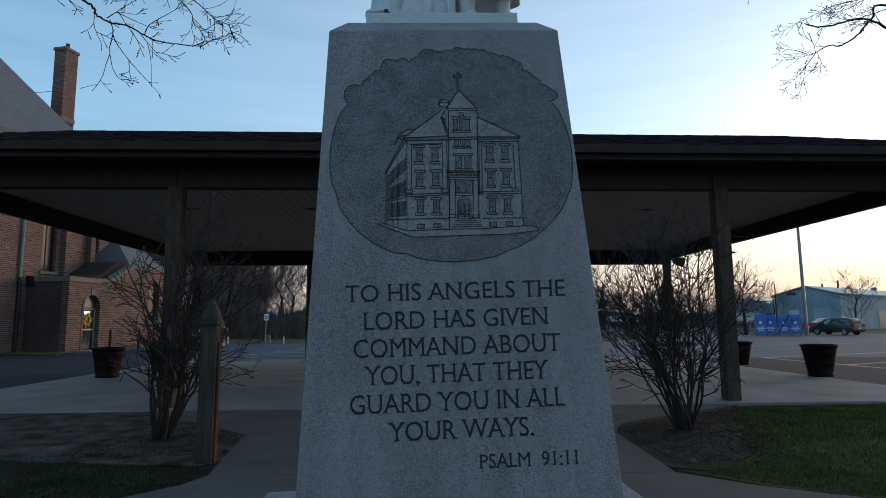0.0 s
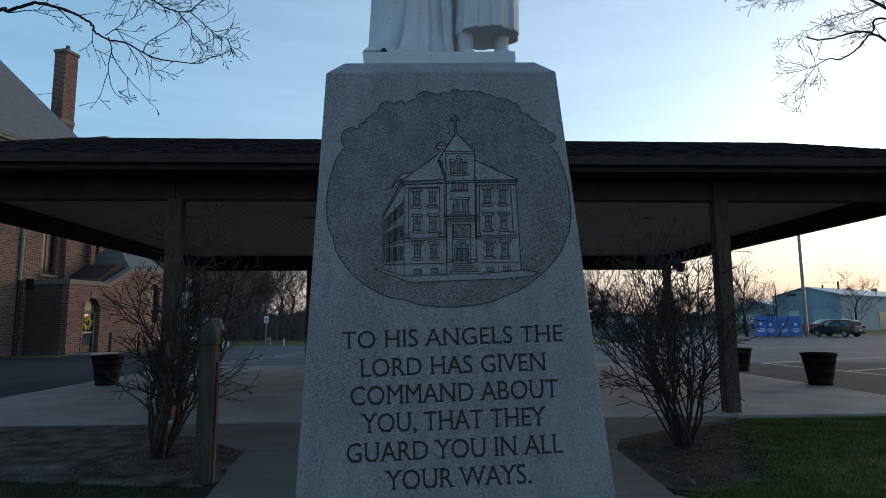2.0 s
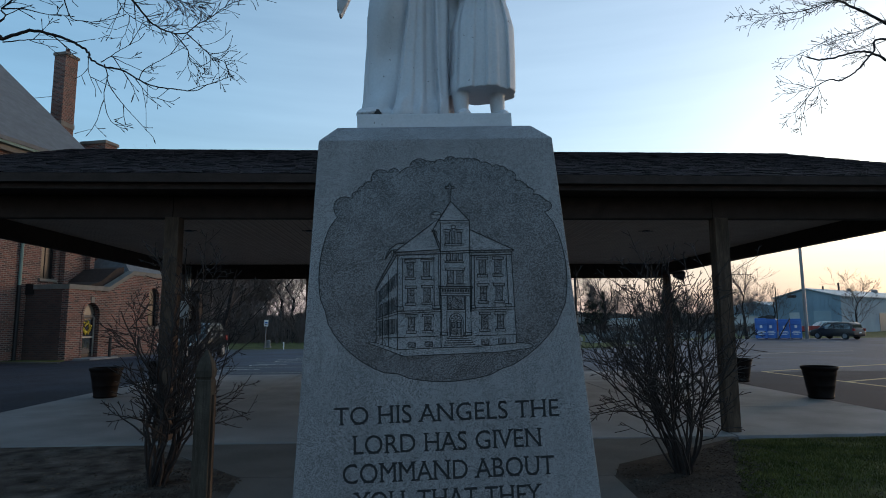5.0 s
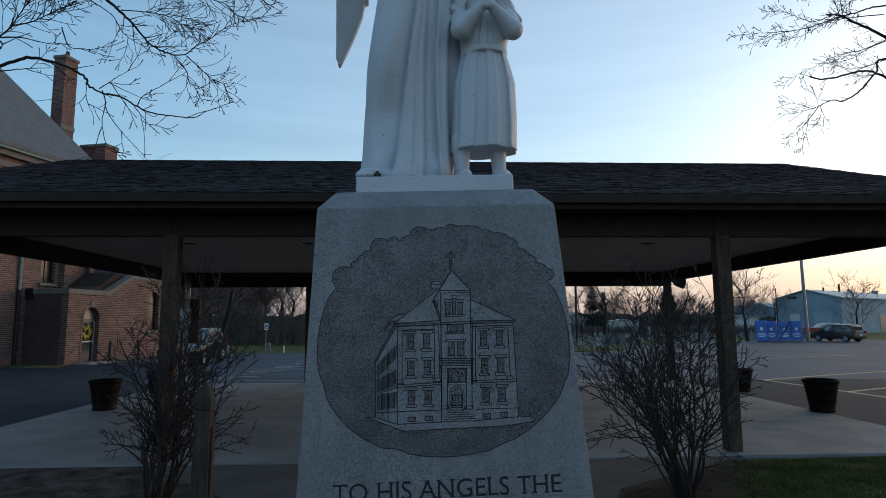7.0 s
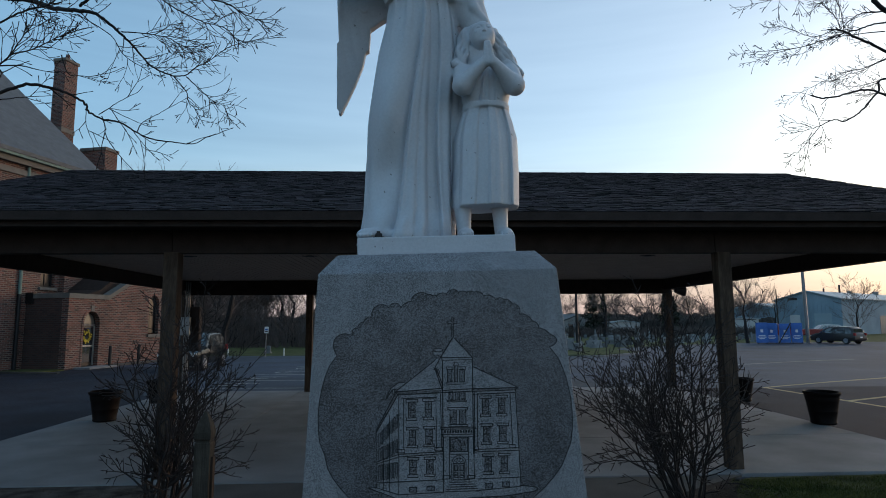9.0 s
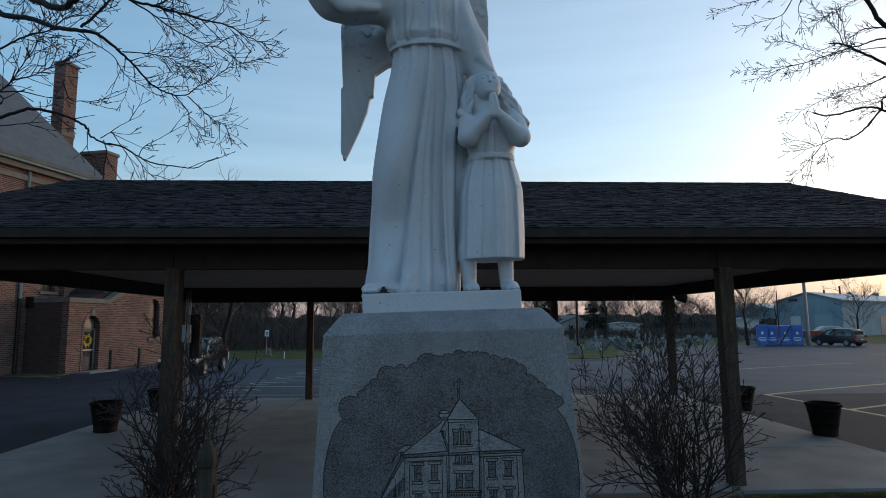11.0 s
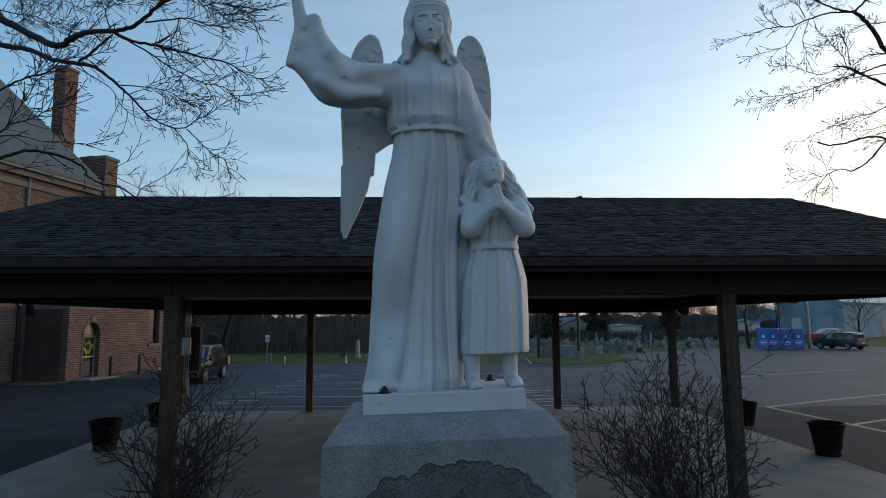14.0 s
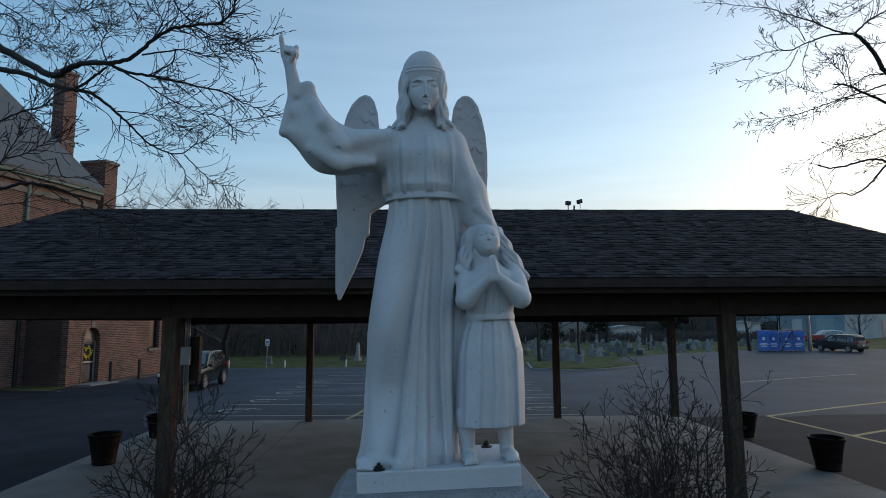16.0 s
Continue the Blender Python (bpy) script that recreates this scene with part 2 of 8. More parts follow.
l_.new(coat.links[0].from_socket, tint_.inputs[6])
l_.new(tint_.outputs[2], coat)
SHINGLE = material("asphalt_shingle", (0.029, 0.0245, 0.028), 0.95, spec=0.12, vary=0.2, scale=2, fine=200, bump=0.5, bump_scale=250, random_by="island", span=(0.2, 2.2))
SHINGLE_ONE = material("asphalt_shingle_piece", (0.029, 0.0245, 0.028), 0.95, spec=0.12, vary=0.2, scale=2, fine=200, bump=0.5, bump_scale=250, random_by="object", span=(0.2, 2.2))
BRICK = brickwork("red_brick", (0.155, 0.055, 0.039), (0.020, 0.013, 0.013), (0.185, 0.150, 0.128))
# BRICK darkened: the shade on the wing's end wall is in this colour
BRICK_SHADED = brickwork("shade_toned_brick", (0.075, 0.034, 0.027), (0.036, 0.021, 0.018), (0.055, 0.045, 0.040))
STONE = material("limestone_trim", (0.165, 0.152, 0.135), 0.85, vary=0.12, scale=3, stain=0.3)
SLATE = material("slate_roof", (0.11, 0.117, 0.125), 0.75, vary=0.15, scale=2.5, fine=40, bump=0.4, bump_scale=30, stain=0.2)
COPPER = material("green_copper", (0.17, 0.25, 0.22), 0.8, vary=0.15)
DARKMETAL = material("dark_metal", (0.03, 0.03, 0.032), 0.45, 0.6, vary=0.1)
GREYMETAL = material("galvanised_metal", (0.24, 0.25, 0.26), 0.45, 0.7, vary=0.1)
POT = material("glazed_dark_pot", (0.008, 0.0050, 0.0045), 0.62, vary=0.2, scale=9, bump=0.08, spec=0.1)
BARK = material("bark", (0.016, 0.0135, 0.0150), 0.9, vary=0.2, scale=10, fine=80, bump=0.6, bump_scale=60)
TWIG = material("reddish_twig", (0.018, 0.0120, 0.0110), 0.85, vary=0.15, scale=10)
GLASS = glass("dark_glass")
LEADED = material("leaded_glass", (0.015, 0.016, 0.018), 0.35, vary=0.2, scale=8, spec=0.25)
PAINT_LINE = material("worn_road_paint", (0.42, 0.41, 0.37), 0.85, vary=0.2, scale=6, stain=0.6)
PAINT_YELLOW = material("worn_yellow_paint", (0.48, 0.39, 0.20), 0.85, vary=0.2, scale=6, stain=0.5)
BLUEBIN = material("blue_painted_steel", (0.040, 0.150, 0.48), 0.45, vary=0.1, stain=0.15)
BLUEWALL = material("blue_corrugated_siding", (0.27, 0.365, 0.43), 0.7, spec=0.3, vary=0.12, scale=0.4, stain=0.25)
BLUEROOF = material("pale_blue_metal_roof", (0.30, 0.38, 0.42), 0.5, vary=0.1, scale=0.5)
WHITEWALL = material("white_siding", (0.55, 0.55, 0.54), 0.7, vary=0.1, scale=0.5)
GRAVESTONE = material("gravestone", (0.19, 0.195, 0.20), 0.8, vary=0.2, scale=3, stain=0.4, random_by="object", span=(0.25, 1.9))
RUBBER = material("tyre_rubber", (0.02, 0.02, 0.021), 0.85, vary=0.1)
ALLOY = material("alloy_wheel", (0.42, 0.42, 0.44), 0.35, 0.6, vary=0.05)
LENS = material("lamp_lens", (0.6, 0.6, 0.58), 0.1, vary=0.02)
REDLENS = material("red_lens", (0.3, 0.02, 0.02), 0.2, vary=0.02)
SIGNWHITE = material("sign_white", (0.7, 0.7, 0.7), 0.5, vary=0.03)
YELLOW = material("yellow_petals", (0.55, 0.42, 0.03), 0.7, vary=0.15)
EVERGREEN = material("evergreen_needles", (0.025, 0.035, 0.022), 0.9, vary=0.2, random_by="island")
FARTWIG = material("far_bare_twigs", (0.115, 0.092, 0.084), 0.95, vary=0.15)
REDPAINT = material("red_vehicle_paint", (0.22, 0.02, 0.02), 0.4, vary=0.05)
CARPAINT = material("grey_green_car_paint", (0.008, 0.010, 0.012), 0.14, 0.0, vary=0.03, bump=0, spec=0.55)
CARPAINT2 = material("dark_brown_car_paint", (0.050, 0.044, 0.043), 0.3, 0.5, vary=0.03, bump=0)


# ---- building helpers ----
def mesh_from(name, bm, mat, smooth=False):
    me = bpy.data.meshes.new(name)
    bmesh.ops.recalc_face_normals(bm, faces=bm.faces)
    bm.to_mesh(me)
    bm.free()
    for m in (mat if isinstance(mat, (list, tuple)) else [mat]):
        me.materials.append(m)
    if smooth:
        me.shade_smooth()
    return me


def part(name, bm, mat, parent=None, label="", smooth=False):
    ob = new(name, mesh_from(name, bm, mat, smooth))
    if parent:
        ob.parent = parent
    if label:
        ob["label"] = label
    return ob


def base(name, m, label, category, group="", kind=""):
    """An empty that carries a thing's parts."""
    ob = new(name)
    ob.empty_display_size = 0.2
    ob.matrix_world = m
    return tagged(ob, label, category, group, kind)


def box(bm, x0, x1, y0, y1, z0, z1, bevel=0.0, m=None):
    """A box between two corners, bevelled, turned by m."""
    r = bmesh.ops.create_cube(bm, size=1)
    v = r["verts"]
    bmesh.ops.scale(bm, vec=(x1 - x0, y1 - y0, z1 - z0), verts=v)
    bmesh.ops.translate(bm, vec=((x0 + x1) / 2, (y0 + y1) / 2, (z0 + z1) / 2), verts=v)
    if bevel:
        edges = {e for a in v for e in a.link_edges}
        out = bmesh.ops.bevel(bm, geom=list(edges), offset=bevel, segments=2, profile=0.6, affect="EDGES")
        v = list({a for f in out["faces"] for a in f.verts} | {a for a in v if a.is_valid})
    if m is not None:
        bmesh.ops.transform(bm, matrix=m, verts=v)
    return v


def boxed(x0, x1, y0, y1, z0, z1, bevel=0.0, m=None):
    bm = bmesh.new()
    box(bm, x0, x1, y0, y1, z0, z1, bevel, m)
    return bm


def tube(bm, pts, radii, sides=8, cap=True):
    """A round bar along points with a radius at each."""
    rings = []
    pts = [Vector(p) for p in pts]
    up = Vector((0.31, 0.17, 0.93)).normalized()
    for i, p in enumerate(pts):
        d = (pts[min(i + 1, len(pts) - 1)] - pts[max(i - 1, 0)]).normalized()
        a = d.cross(up)
        if a.length < 1e-3:
            a = d.cross(Vector((1, 0, 0)))
        a.normalize()
        b = d.cross(a)
        rings.append([bm.verts.new(p + float(radii[i]) * (a * math.cos(k * math.tau / sides) + b * math.sin(k * math.tau / sides))) for k in range(sides)])
    for r0, r1 in zip(rings, rings[1:]):
        for k in range(sides):
            bm.faces.new((r0[k], r0[(k + 1) % sides], r1[(k + 1) % sides], r1[k]))
    if cap and sides > 2:
        bm.faces.new(rings[0][::-1])
        bm.faces.new(rings[-1])


def lathe(bm, profile, sides=32):
    """A turned form from (radius, height) pairs."""
    rings = [[bm.verts.new((r * math.cos(k * math.tau / sides), r * math.sin(k * math.tau / sides), z)) for k in range(sides)] for r, z in profile]
    for a, b in zip(rings, rings[1:]):
        for k in range(sides):
            bm.faces.new((a[k], a[(k + 1) % sides], b[(k + 1) % sides], b[k]))
    bm.faces.new(rings[0][::-1])
    bm.faces.new(rings[-1])


def prism(bm, outline, z0, z1, m=None):
    """A flat outline of (x, y) raised from z0 to z1."""
    lo = [bm.verts.new((x, y, z0)) for x, y in outline]
    hi = [bm.verts.new((x, y, z1)) for x, y in outline]
    bm.faces.new(lo[::-1])
    bm.faces.new(hi)
    for i in range(len(lo)):
        j = (i + 1) % len(lo)
        bm.faces.new((lo[i], lo[j], hi[j], hi[i]))
    if m is not None:
        bmesh.ops.transform(bm, matrix=m, verts=lo + hi)


def prismed(outline, z0, z1, m=None):
    bm = bmesh.new()
    prism(bm, outline, z0, z1, m)
    return bm


UPRIGHT = Matrix(((1, 0, 0, 0), (0, 0, 1, 0), (0, 1, 0, 0), (0, 0, 0, 1)))  # an outline (x, y) stands as (x, z)


# ---- the ground ----
def smooth01(v):
    v = min(1.0, max(0.0, v))
    return v * v * (3 - 2 * v)


def fall(x, y):
    """The lot drains away gently from the shelter."""
    d = max((-x - 9.0) / 13, (y - 20.0) / 34, (x - 9.0) / 28)
    return -0.30 * smooth01(d)


def steps(*marks):
    out = []
    for a, b, n in marks:
        out += list(np.linspace(a, b, n, endpoint=False))
    return out + [marks[-1][1]]


def sheet(name, xs, rows, mat, z, near=None, far=None):
    """A sheet that follows the fall of the ground, between two edges."""
    bm = bmesh.new()
    grid = []
    for x in xs:
        y0, y1 = (near(x), far(x)) if near else (0, 1)
        ys = [y0 + (y1 - y0) * r for r in rows] if near else rows
        grid.append([bm.verts.new((x, y, fall(x, y) + z)) for y in ys])
    for a, b in zip(grid, grid[1:]):
        for i in range(len(a) - 1):
            bm.faces.new((a[i], b[i], b[i + 1], a[i + 1]))
    return part(name, bm, mat)


def lot_edge(x):
    return float(np.interp(x, [-60, 4, 6, 13, 16, 24, 33, 90], [43.5, 44.5, 46, 47, 55, 61, 66, 67]))


ground = sheet("ground", steps((-900, -60, 8), (-60, 60, 60), (60, 900, 8)), steps((-200, -20, 5), (-20, 80, 50), (80, 1500, 10)), TURF, -0.10)
tagged(ground, "short patchy turf ground reaching the far tree line", "ground", kind="structure")
lot = sheet("road", steps((-60, -19, 20), (-19, 9, 30), (9, 90, 45)), steps((0, 1, 45)), ASPHALT, -0.05, lambda x: 7.0, lot_edge)
tagged(lot, "worn dark grey asphalt parking lot with faded lines", "parking lot", kind="structure")


# darker asphalt sheets laid just over the lot on both sides of the shelter
lane = sheet("road", steps((7.0, 42, 36)), steps((0, 1, 10)), ASPHALT_DARK, -0.0475, lambda x: 7.2, lambda x: 19.2 + 0.10 * (x - 7) + 0.5 * noise.noise((x * 0.5, 3.0, 0.0)))
lane_west = sheet("road", steps((-40, -7.0, 34)), steps((0, 1, 10)), ASPHALT_DARK, -0.0425, lambda x: 7.2, lambda x: float(np.interp(x, [-40, -14, -9.5, -7], [41, 32, 19, 17])) + 0.6 * noise.noise((x * 0.5, 3.0, 0.0)))
tagged(lane_west, "darker asphalt lane between church and shelter", "parking lot", kind="structure")
tagged(lane, "darker asphalt lane beside the shelter", "parking lot", kind="structure")


def stripe(pts, width, mat, label):
    """A worn painted line on the asphalt."""
    bm = bmesh.new()
    p = [Vector((x, y, 0)) for x, y in pts]
    for a, b in zip(p, p[1:]):
        n = max(1, int((b - a).length / 1.0))
        d = (b - a).normalized()
        s = Vector((-d.y, d.x, 0)) * width / 2
        for i in range(n):
            q0, q1 = a + (b - a) * i / n, a + (b - a) * (i + 1) / n
            bm.faces.new([bm.verts.new((q.x, q.y, fall(q.x, q.y) - 0.046)) for q in (q0 - s, q1 - s, q1 + s, q0 + s)])
    tagged(part("road_marking", bm, mat), label, "road marking", "painted lines of the lot", kind="structure")


for k in range(8):
    y = 20.15 + 2.72 * k
    stripe([(-8.5 + 0.25 * k, y + 0.1), (-2.6, y)], 0.10, PAINT_LINE, "faded white parking line on asphalt")
    stripe([(-2.4, y), (4.4, y - 0.1)], 0.10, PAINT_LINE, "faded white parking line on asphalt")
    if k < 5:
        for cx in (-7.4 + 0.25 * k, 3.4):
            ring = [(cx + 0.5 * math.cos(a), y + 1.3 + 0.42 * math.sin(a)) for a in np.linspace(0.4, 5.4, 10)]
            stripe(ring, 0.1, PAINT_LINE, "faded white wheelchair symbol on asphalt")
            stripe([(cx - 0.2, y + 1.5), (cx + 0.55, y + 1.75), (cx + 0.9, y + 1.5)], 0.1, PAINT_LINE, "faded white wheelchair symbol on asphalt")
stripe([(-3.15, 19.0), (-2.95, 20.2), (-2.8, 21.4), (-2.75, 22.8)], 0.14, PAINT_YELLOW, "faded yellow curved line on asphalt")
stripe([(10.25, 19.5), (13.5, 21.3), (17.4, 23.4)], 0.15, PAINT_YELLOW, "faded yellow parking line on asphalt")
stripe([(10.25, 19.5), (10.6, 17.0), (11.2, 13.0)], 0.15, PAINT_YELLOW, "faded yellow parking line on asphalt")
stripe([(10.72, 16.2), (14, 18.0), (18, 20.2)], 0.15, PAINT_YELLOW, "faded yellow parking line on asphalt")
stripe([(14, 30), (24, 35.5)], 0.11, PAINT_LINE, "faded white parking line on asphalt")

PAV = pose(-0.15, 13.775, 0, 0, 0, 2.6)  # the shelter's own frame
pad = base("pavement", PAV, "pale concrete slab floor of the shelter with sawn joints", "pavement", kind="structure")
xs = [-8.0, -4.0, 0.0, 4.0, 7.75]
ys = [-5.45, -2.75, 0.0, 2.75, 5.45]
for x0, x1 in zip(xs, xs[1:]):
    for y0, y1 in zip(ys, ys[1:]):
        part("slab", boxed(x0 + 0.011, x1 - 0.011, y0 + 0.011, y1 - 0.011, -0.12, 0.0, 0.008), CONCRETE, pad)

# front walk and the apron round the monument
walkway = base("pavement", pose(0, 0, 0), "weathered grey concrete path and apron round the granite monument", "path", kind="structure")
for y0, y1, a0, a1, b0, b1 in ((6.46, 8.22, -2.10, -3.85, 1.82, 4.1), (4.75, 6.45, -1.80, -2.08, 1.77, 1.80)):
    bm = bmesh.new()
    if y0 > 6:
        prism(bm, [(a0, y0), (-0.05, y0), (-0.05, 8.30), (a1, 8.13)], -0.12, -0.012)
        part("slab", bm, CONCRETE_OLD, walkway)
        bm = bmesh.new()
        prism(bm, [(-0.04, y0), (b0, y0), (2.0, 6.95), (b1, 8.5), (-0.04, 8.31)], -0.12, -0.012)
    else:
        prism(bm, [(a0, y0), (b0, y0), (b1, y1), (a1, y1)], -0.12, -0.012)
    part("slab", bm, CONCRETE_OLD, walkway)
bm = bmesh.new()
out = [(-1.80, 4.74)]
for k in range(17):
    a = radians(136 + k * 10.5)
    out.append((0.08 + 2.72 * math.cos(a), 2.6 + 2.72 * math.sin(a)))
out += [(3.6, 0.2), (14.0, 0.2), (14.0, 2.6), (4.2, 3.62), (2.85, 3.98), (2.2, 4.35), (1.77, 4.74)]
prism(bm, out, -0.12, -0.012)
part("slab", bm, CONCRETE_OLD, walkway)


# planting beds and lawn
def bed(name, outline, mat, z, label, category):
    bm = bmesh.new()
    prism(bm, outline, -0.13, z)
    return tagged(part(name, bm, mat), label, category, kind="structure")

bed("ground", [(-30, -3), (-2.2, -3), (-2.2, 2.6), (-1.6, 4.6), (-1.9, 6.5), (-3.8, 8.2), (-30, 6.95)], THINTURF, -0.03, "thin turf beside the path, toned dark for shade", "lawn")
bed("ground", [(1.84, 4.9), (2.3, 4.4), (2.9, 4.05), (4.2, 3.68), (30, 2.1), (30, 9.5), (7.7, 8.65), (4.2, 8.45), (2.05, 6.9), (1.86, 6.25)], LAWN, -0.03, "green spring turf beside the path", "lawn")


# ---- the monument ----
MON = pose(0.08, 2.198, 0, 0, -1.5, 3.4)  # it has settled a little to one side
pedestal = base("pedestal", MON, "tapered grey granite pedestal with carved verse and etched building", "pedestal")
bm = bmesh.new()
rows = []
for w, hw, v0, v1 in ((0.2, 0.611, 0.023, 0.92), (2.283, 0.455, 0.058, 0.70), (2.363, 0.392, 0.147, 0.62)):
    rows.append([bm.verts.new(p) for p in ((-hw, v0, w), (hw, v0, w), (hw, v1, w), (-hw, v1, w))])
for a, b in zip(rows, rows[1:]):
    for k in range(4):
        bm.faces.new((a[k], a[(k + 1) % 4], b[(k + 1) % 4], b[k]))
bm.faces.new(rows[0][::-1])
bm.faces.new(rows[-1])
bmesh.ops.bevel(bm, geom=bm.edges[:], offset=0.004, segments=2, profile=0.5, affect="EDGES")
part("shaft", bm, GRANITE, pedestal)
part("base_slab", boxed(-0.96, 0.96, -0.36, 1.26, 0, 0.25, 0.02), GRANITE, pedestal)

FACE = pose(0, 0.0196, 0, 90 - 0.963, 0, 0)  # the sloping front: x across, y up the face, z out of it


def ribbon(bm, pts, width, z=0.003, closed=False):
    """A fine cut line along points on the face."""
    p = [Vector((x, y, 0)) for x, y in pts]
    if closed:
        p.append(p[0])
    for a, b in zip(p, p[1:]):
        d = b - a
        if d.length < 1e-6:
            continue
        d.normalize()
        n = Vector((-d.y, d.x, 0)) * width / 2
        e = d * width * 0.3
        lift, low = Vector((0, 0, z)), Vector((0, 0, -0.002))
        top = [bm.verts.new(q + lift) for q in (a - n - e, b - n + e, b + n + e, a + n - e)]
        bot = [bm.verts.new(q + low) for q in (a - n - e, b - n + e, b + n + e, a + n - e)]
        bm.faces.new(top)
        for i in range(4):
            bm.faces.new((bot[i], bot[(i + 1) % 4], top[(i + 1) % 4], top[i]))


def on_face(name, bm, mat, parent, label=""):
    ob = part(name, bm, mat, parent, label)
    ob.matrix_local = FACE
    return ob


def rectangle(x0, x1, y0, y1):
    return [(x0, y0), (x1, y0), (x1, y1), (x0, y1)]


# the etched panel, set out in the drawing's own units: a cloud edge above, a plain bow below
def art(x, y):
    """A point of the drawing, laid on the face."""
    d = 1 - 2.7805e-05 * x + 6.692e-05 * y
    return (1.08382e-03 * x - 3.545e-05 * y - 0.45796) / d, (-8.434e-05 * x - 9.5572e-04 * y + 2.36622) / d


def arc(p, q, swell):
    """A bulging line from p to q."""
    p, q = Vector(p), Vector(q)
    out = Vector((q.y - p.y, p.x - q.x)) * swell
    return [tuple(p + (q - p) * k / 9 + out * math.sin(math.pi * k / 9) ** 0.6) for k in range(9)]


notches = [(70, 352), (123, 283), (143, 259), (163, 240), (191, 222), (251, 190), (293, 191), (328, 169), (388, 149), (401, 151), (416, 153), (451, 146), (494, 141), (521, 141), (547, 141), (580, 154), (622, 167), (651, 166), (677, 181),
           (704, 216), (749, 241), (770, 267), (809, 285), (809, 328)]
swells = [0.46, 0.30, 0.25, 0.22, 0.38, 0.38, 0.12, 0.30, 0.30, 0.25, 0.22, 0.30, 0.22, 0.22, 0.25, 0.22, 0.25, 0.25, 0.34, 0.18, 0.30, 0.18, 0.60]
cloud = []
for p, q, k in zip(notches, notches[1:], swells):
    cloud += arc(p, q, k)
for p, q, k in (((809, 328), (866, 700), 0.125), ((866, 700), (660, 894), 0.10), ((660, 894), (285, 916), 0.10), ((285, 916), (27, 692), 0.16), ((27, 692), (70, 352), 0.12)):
    cloud += arc(p, q, k)
cloud = [art(*p) for p in cloud]
panel = on_face("etched_panel", prismed(cloud, -0.003, 0.0012), GRANITE_DARK, pedestal, "darker polished granite field with a scalloped edge")
bm = bmesh.new()
ribbon(bm, cloud, 0.0030, 0.0022, True)
part("outline", bm, CARVED, panel)

# the etched building: pale walls, dark panes, fine dark lines
bm = bmesh.new()
for z, pts in ((0.0018, [(180, 806), (308, 853), (660, 835), (755, 821), (770, 812), (755, 805), (700, 800)]), (0.0020, [(209, 617), (282, 488), (440, 480), (440, 822), (285, 829), (209, 805)]),
               (0.0020, [(540, 475), (690, 472), (703, 680), (710, 803), (560, 818), (540, 818)]), (0.0022, [(272, 478), (308, 446), (410, 372), (438, 352), (438, 472)]), (0.0022, [(239, 504), (258, 465), (282, 447), (308, 446), (272, 480)]),
               (0.0022, [(541, 393), (700, 466), (541, 469)]), (0.0026, [(437, 365), (541, 362), (545, 822), (440, 824)]), (0.0028, [(406, 404), (430, 362), (474, 292), (541, 362), (437, 371)]),
               (0.0018, [(404, 352), (406, 336), (436, 330), (438, 350)]), (0.0028, [(466, 776), (536, 776), (568, 818), (450, 822)])):
    prism(bm, [art(*p) for p in pts], -0.001, z)
part("building", bm, GRANITE, panel)

Z = 0.0042
fine, bold = 0.0025, 0.0033
bm = bmesh.new()


def cut(pts, width=fine, closed=False):
    ribbon(bm, [art(*p) for p in pts], width, Z, closed)


def cut_box(x0, x1, y0, y1, width=fine):
    cut(rectangle(x0, x1, y0, y1), width, True)


def pane(x0, x1, y0, y1, crossed=True):
    part("glazing", prismed([art(*p) for p in rectangle(x0, x1, y0, y1)], 0.001, 0.0034), GRANITE_DARK, panel)
    cut_box(x0, x1, y0, y1)
    if crossed:
        cut([(x0, (y0 + y1) / 2), (x1, (y0 + y1) / 2)], fine * 0.8)
        cut([((x0 + x1) / 2, y0), ((x0 + x1) / 2, (y0 + y1) / 2)], fine * 0.6)


def etched_window(x, y0, y1):
    pane(x - 11.5, x + 11.5, y0, y1)
    cut_box(x - 20, x + 20, y0 - 9, y0)
    cut_box(x - 18, x + 18, y1, y1 + 9)


for x, y0, y1 in ((330, 513, 567), (332, 608, 660), (334, 711, 761), (388, 511, 565), (390, 605, 657), (393, 710, 759), (587, 503, 556), (591, 598, 651), (596, 701, 753), (643, 501, 554), (647, 596, 649), (652, 699, 751)):
    etched_window(x, y0, y1)
for x, y in ((335, 812), (396, 808), (598, 800), (658, 796)):
    pane(x - 13, x + 13, y - 8, y + 8, False)
# roofs, eaves and dormer
for pts in ([(410, 372), (272, 478), (436, 467)], [(282, 488), (436, 482)], [(300, 501), (416, 497)], [(541, 393), (700, 466), (541, 469)], [(700, 466), (690, 474), (541, 478)], [(545, 488), (688, 483)], [(272, 478), (282, 488), (205, 618)],
            [(272, 484), (207, 608)], [(239, 504), (258, 465), (282, 447), (308, 445)], [(244, 500), (262, 470), (285, 468)], [(262, 470), (262, 484)], [(270, 469), (270, 480)], [(410, 400), (436, 470)], [(414, 396), (438, 456)]):
    cut(pts, bold)
cut([(421 + 17 * math.cos(a), 336 + 6 * math.sin(a)) for a in np.linspace(0, math.tau, 14)])
cut([(404, 338), (405, 352), (412, 358)])
cut([(438, 338), (438, 346)])
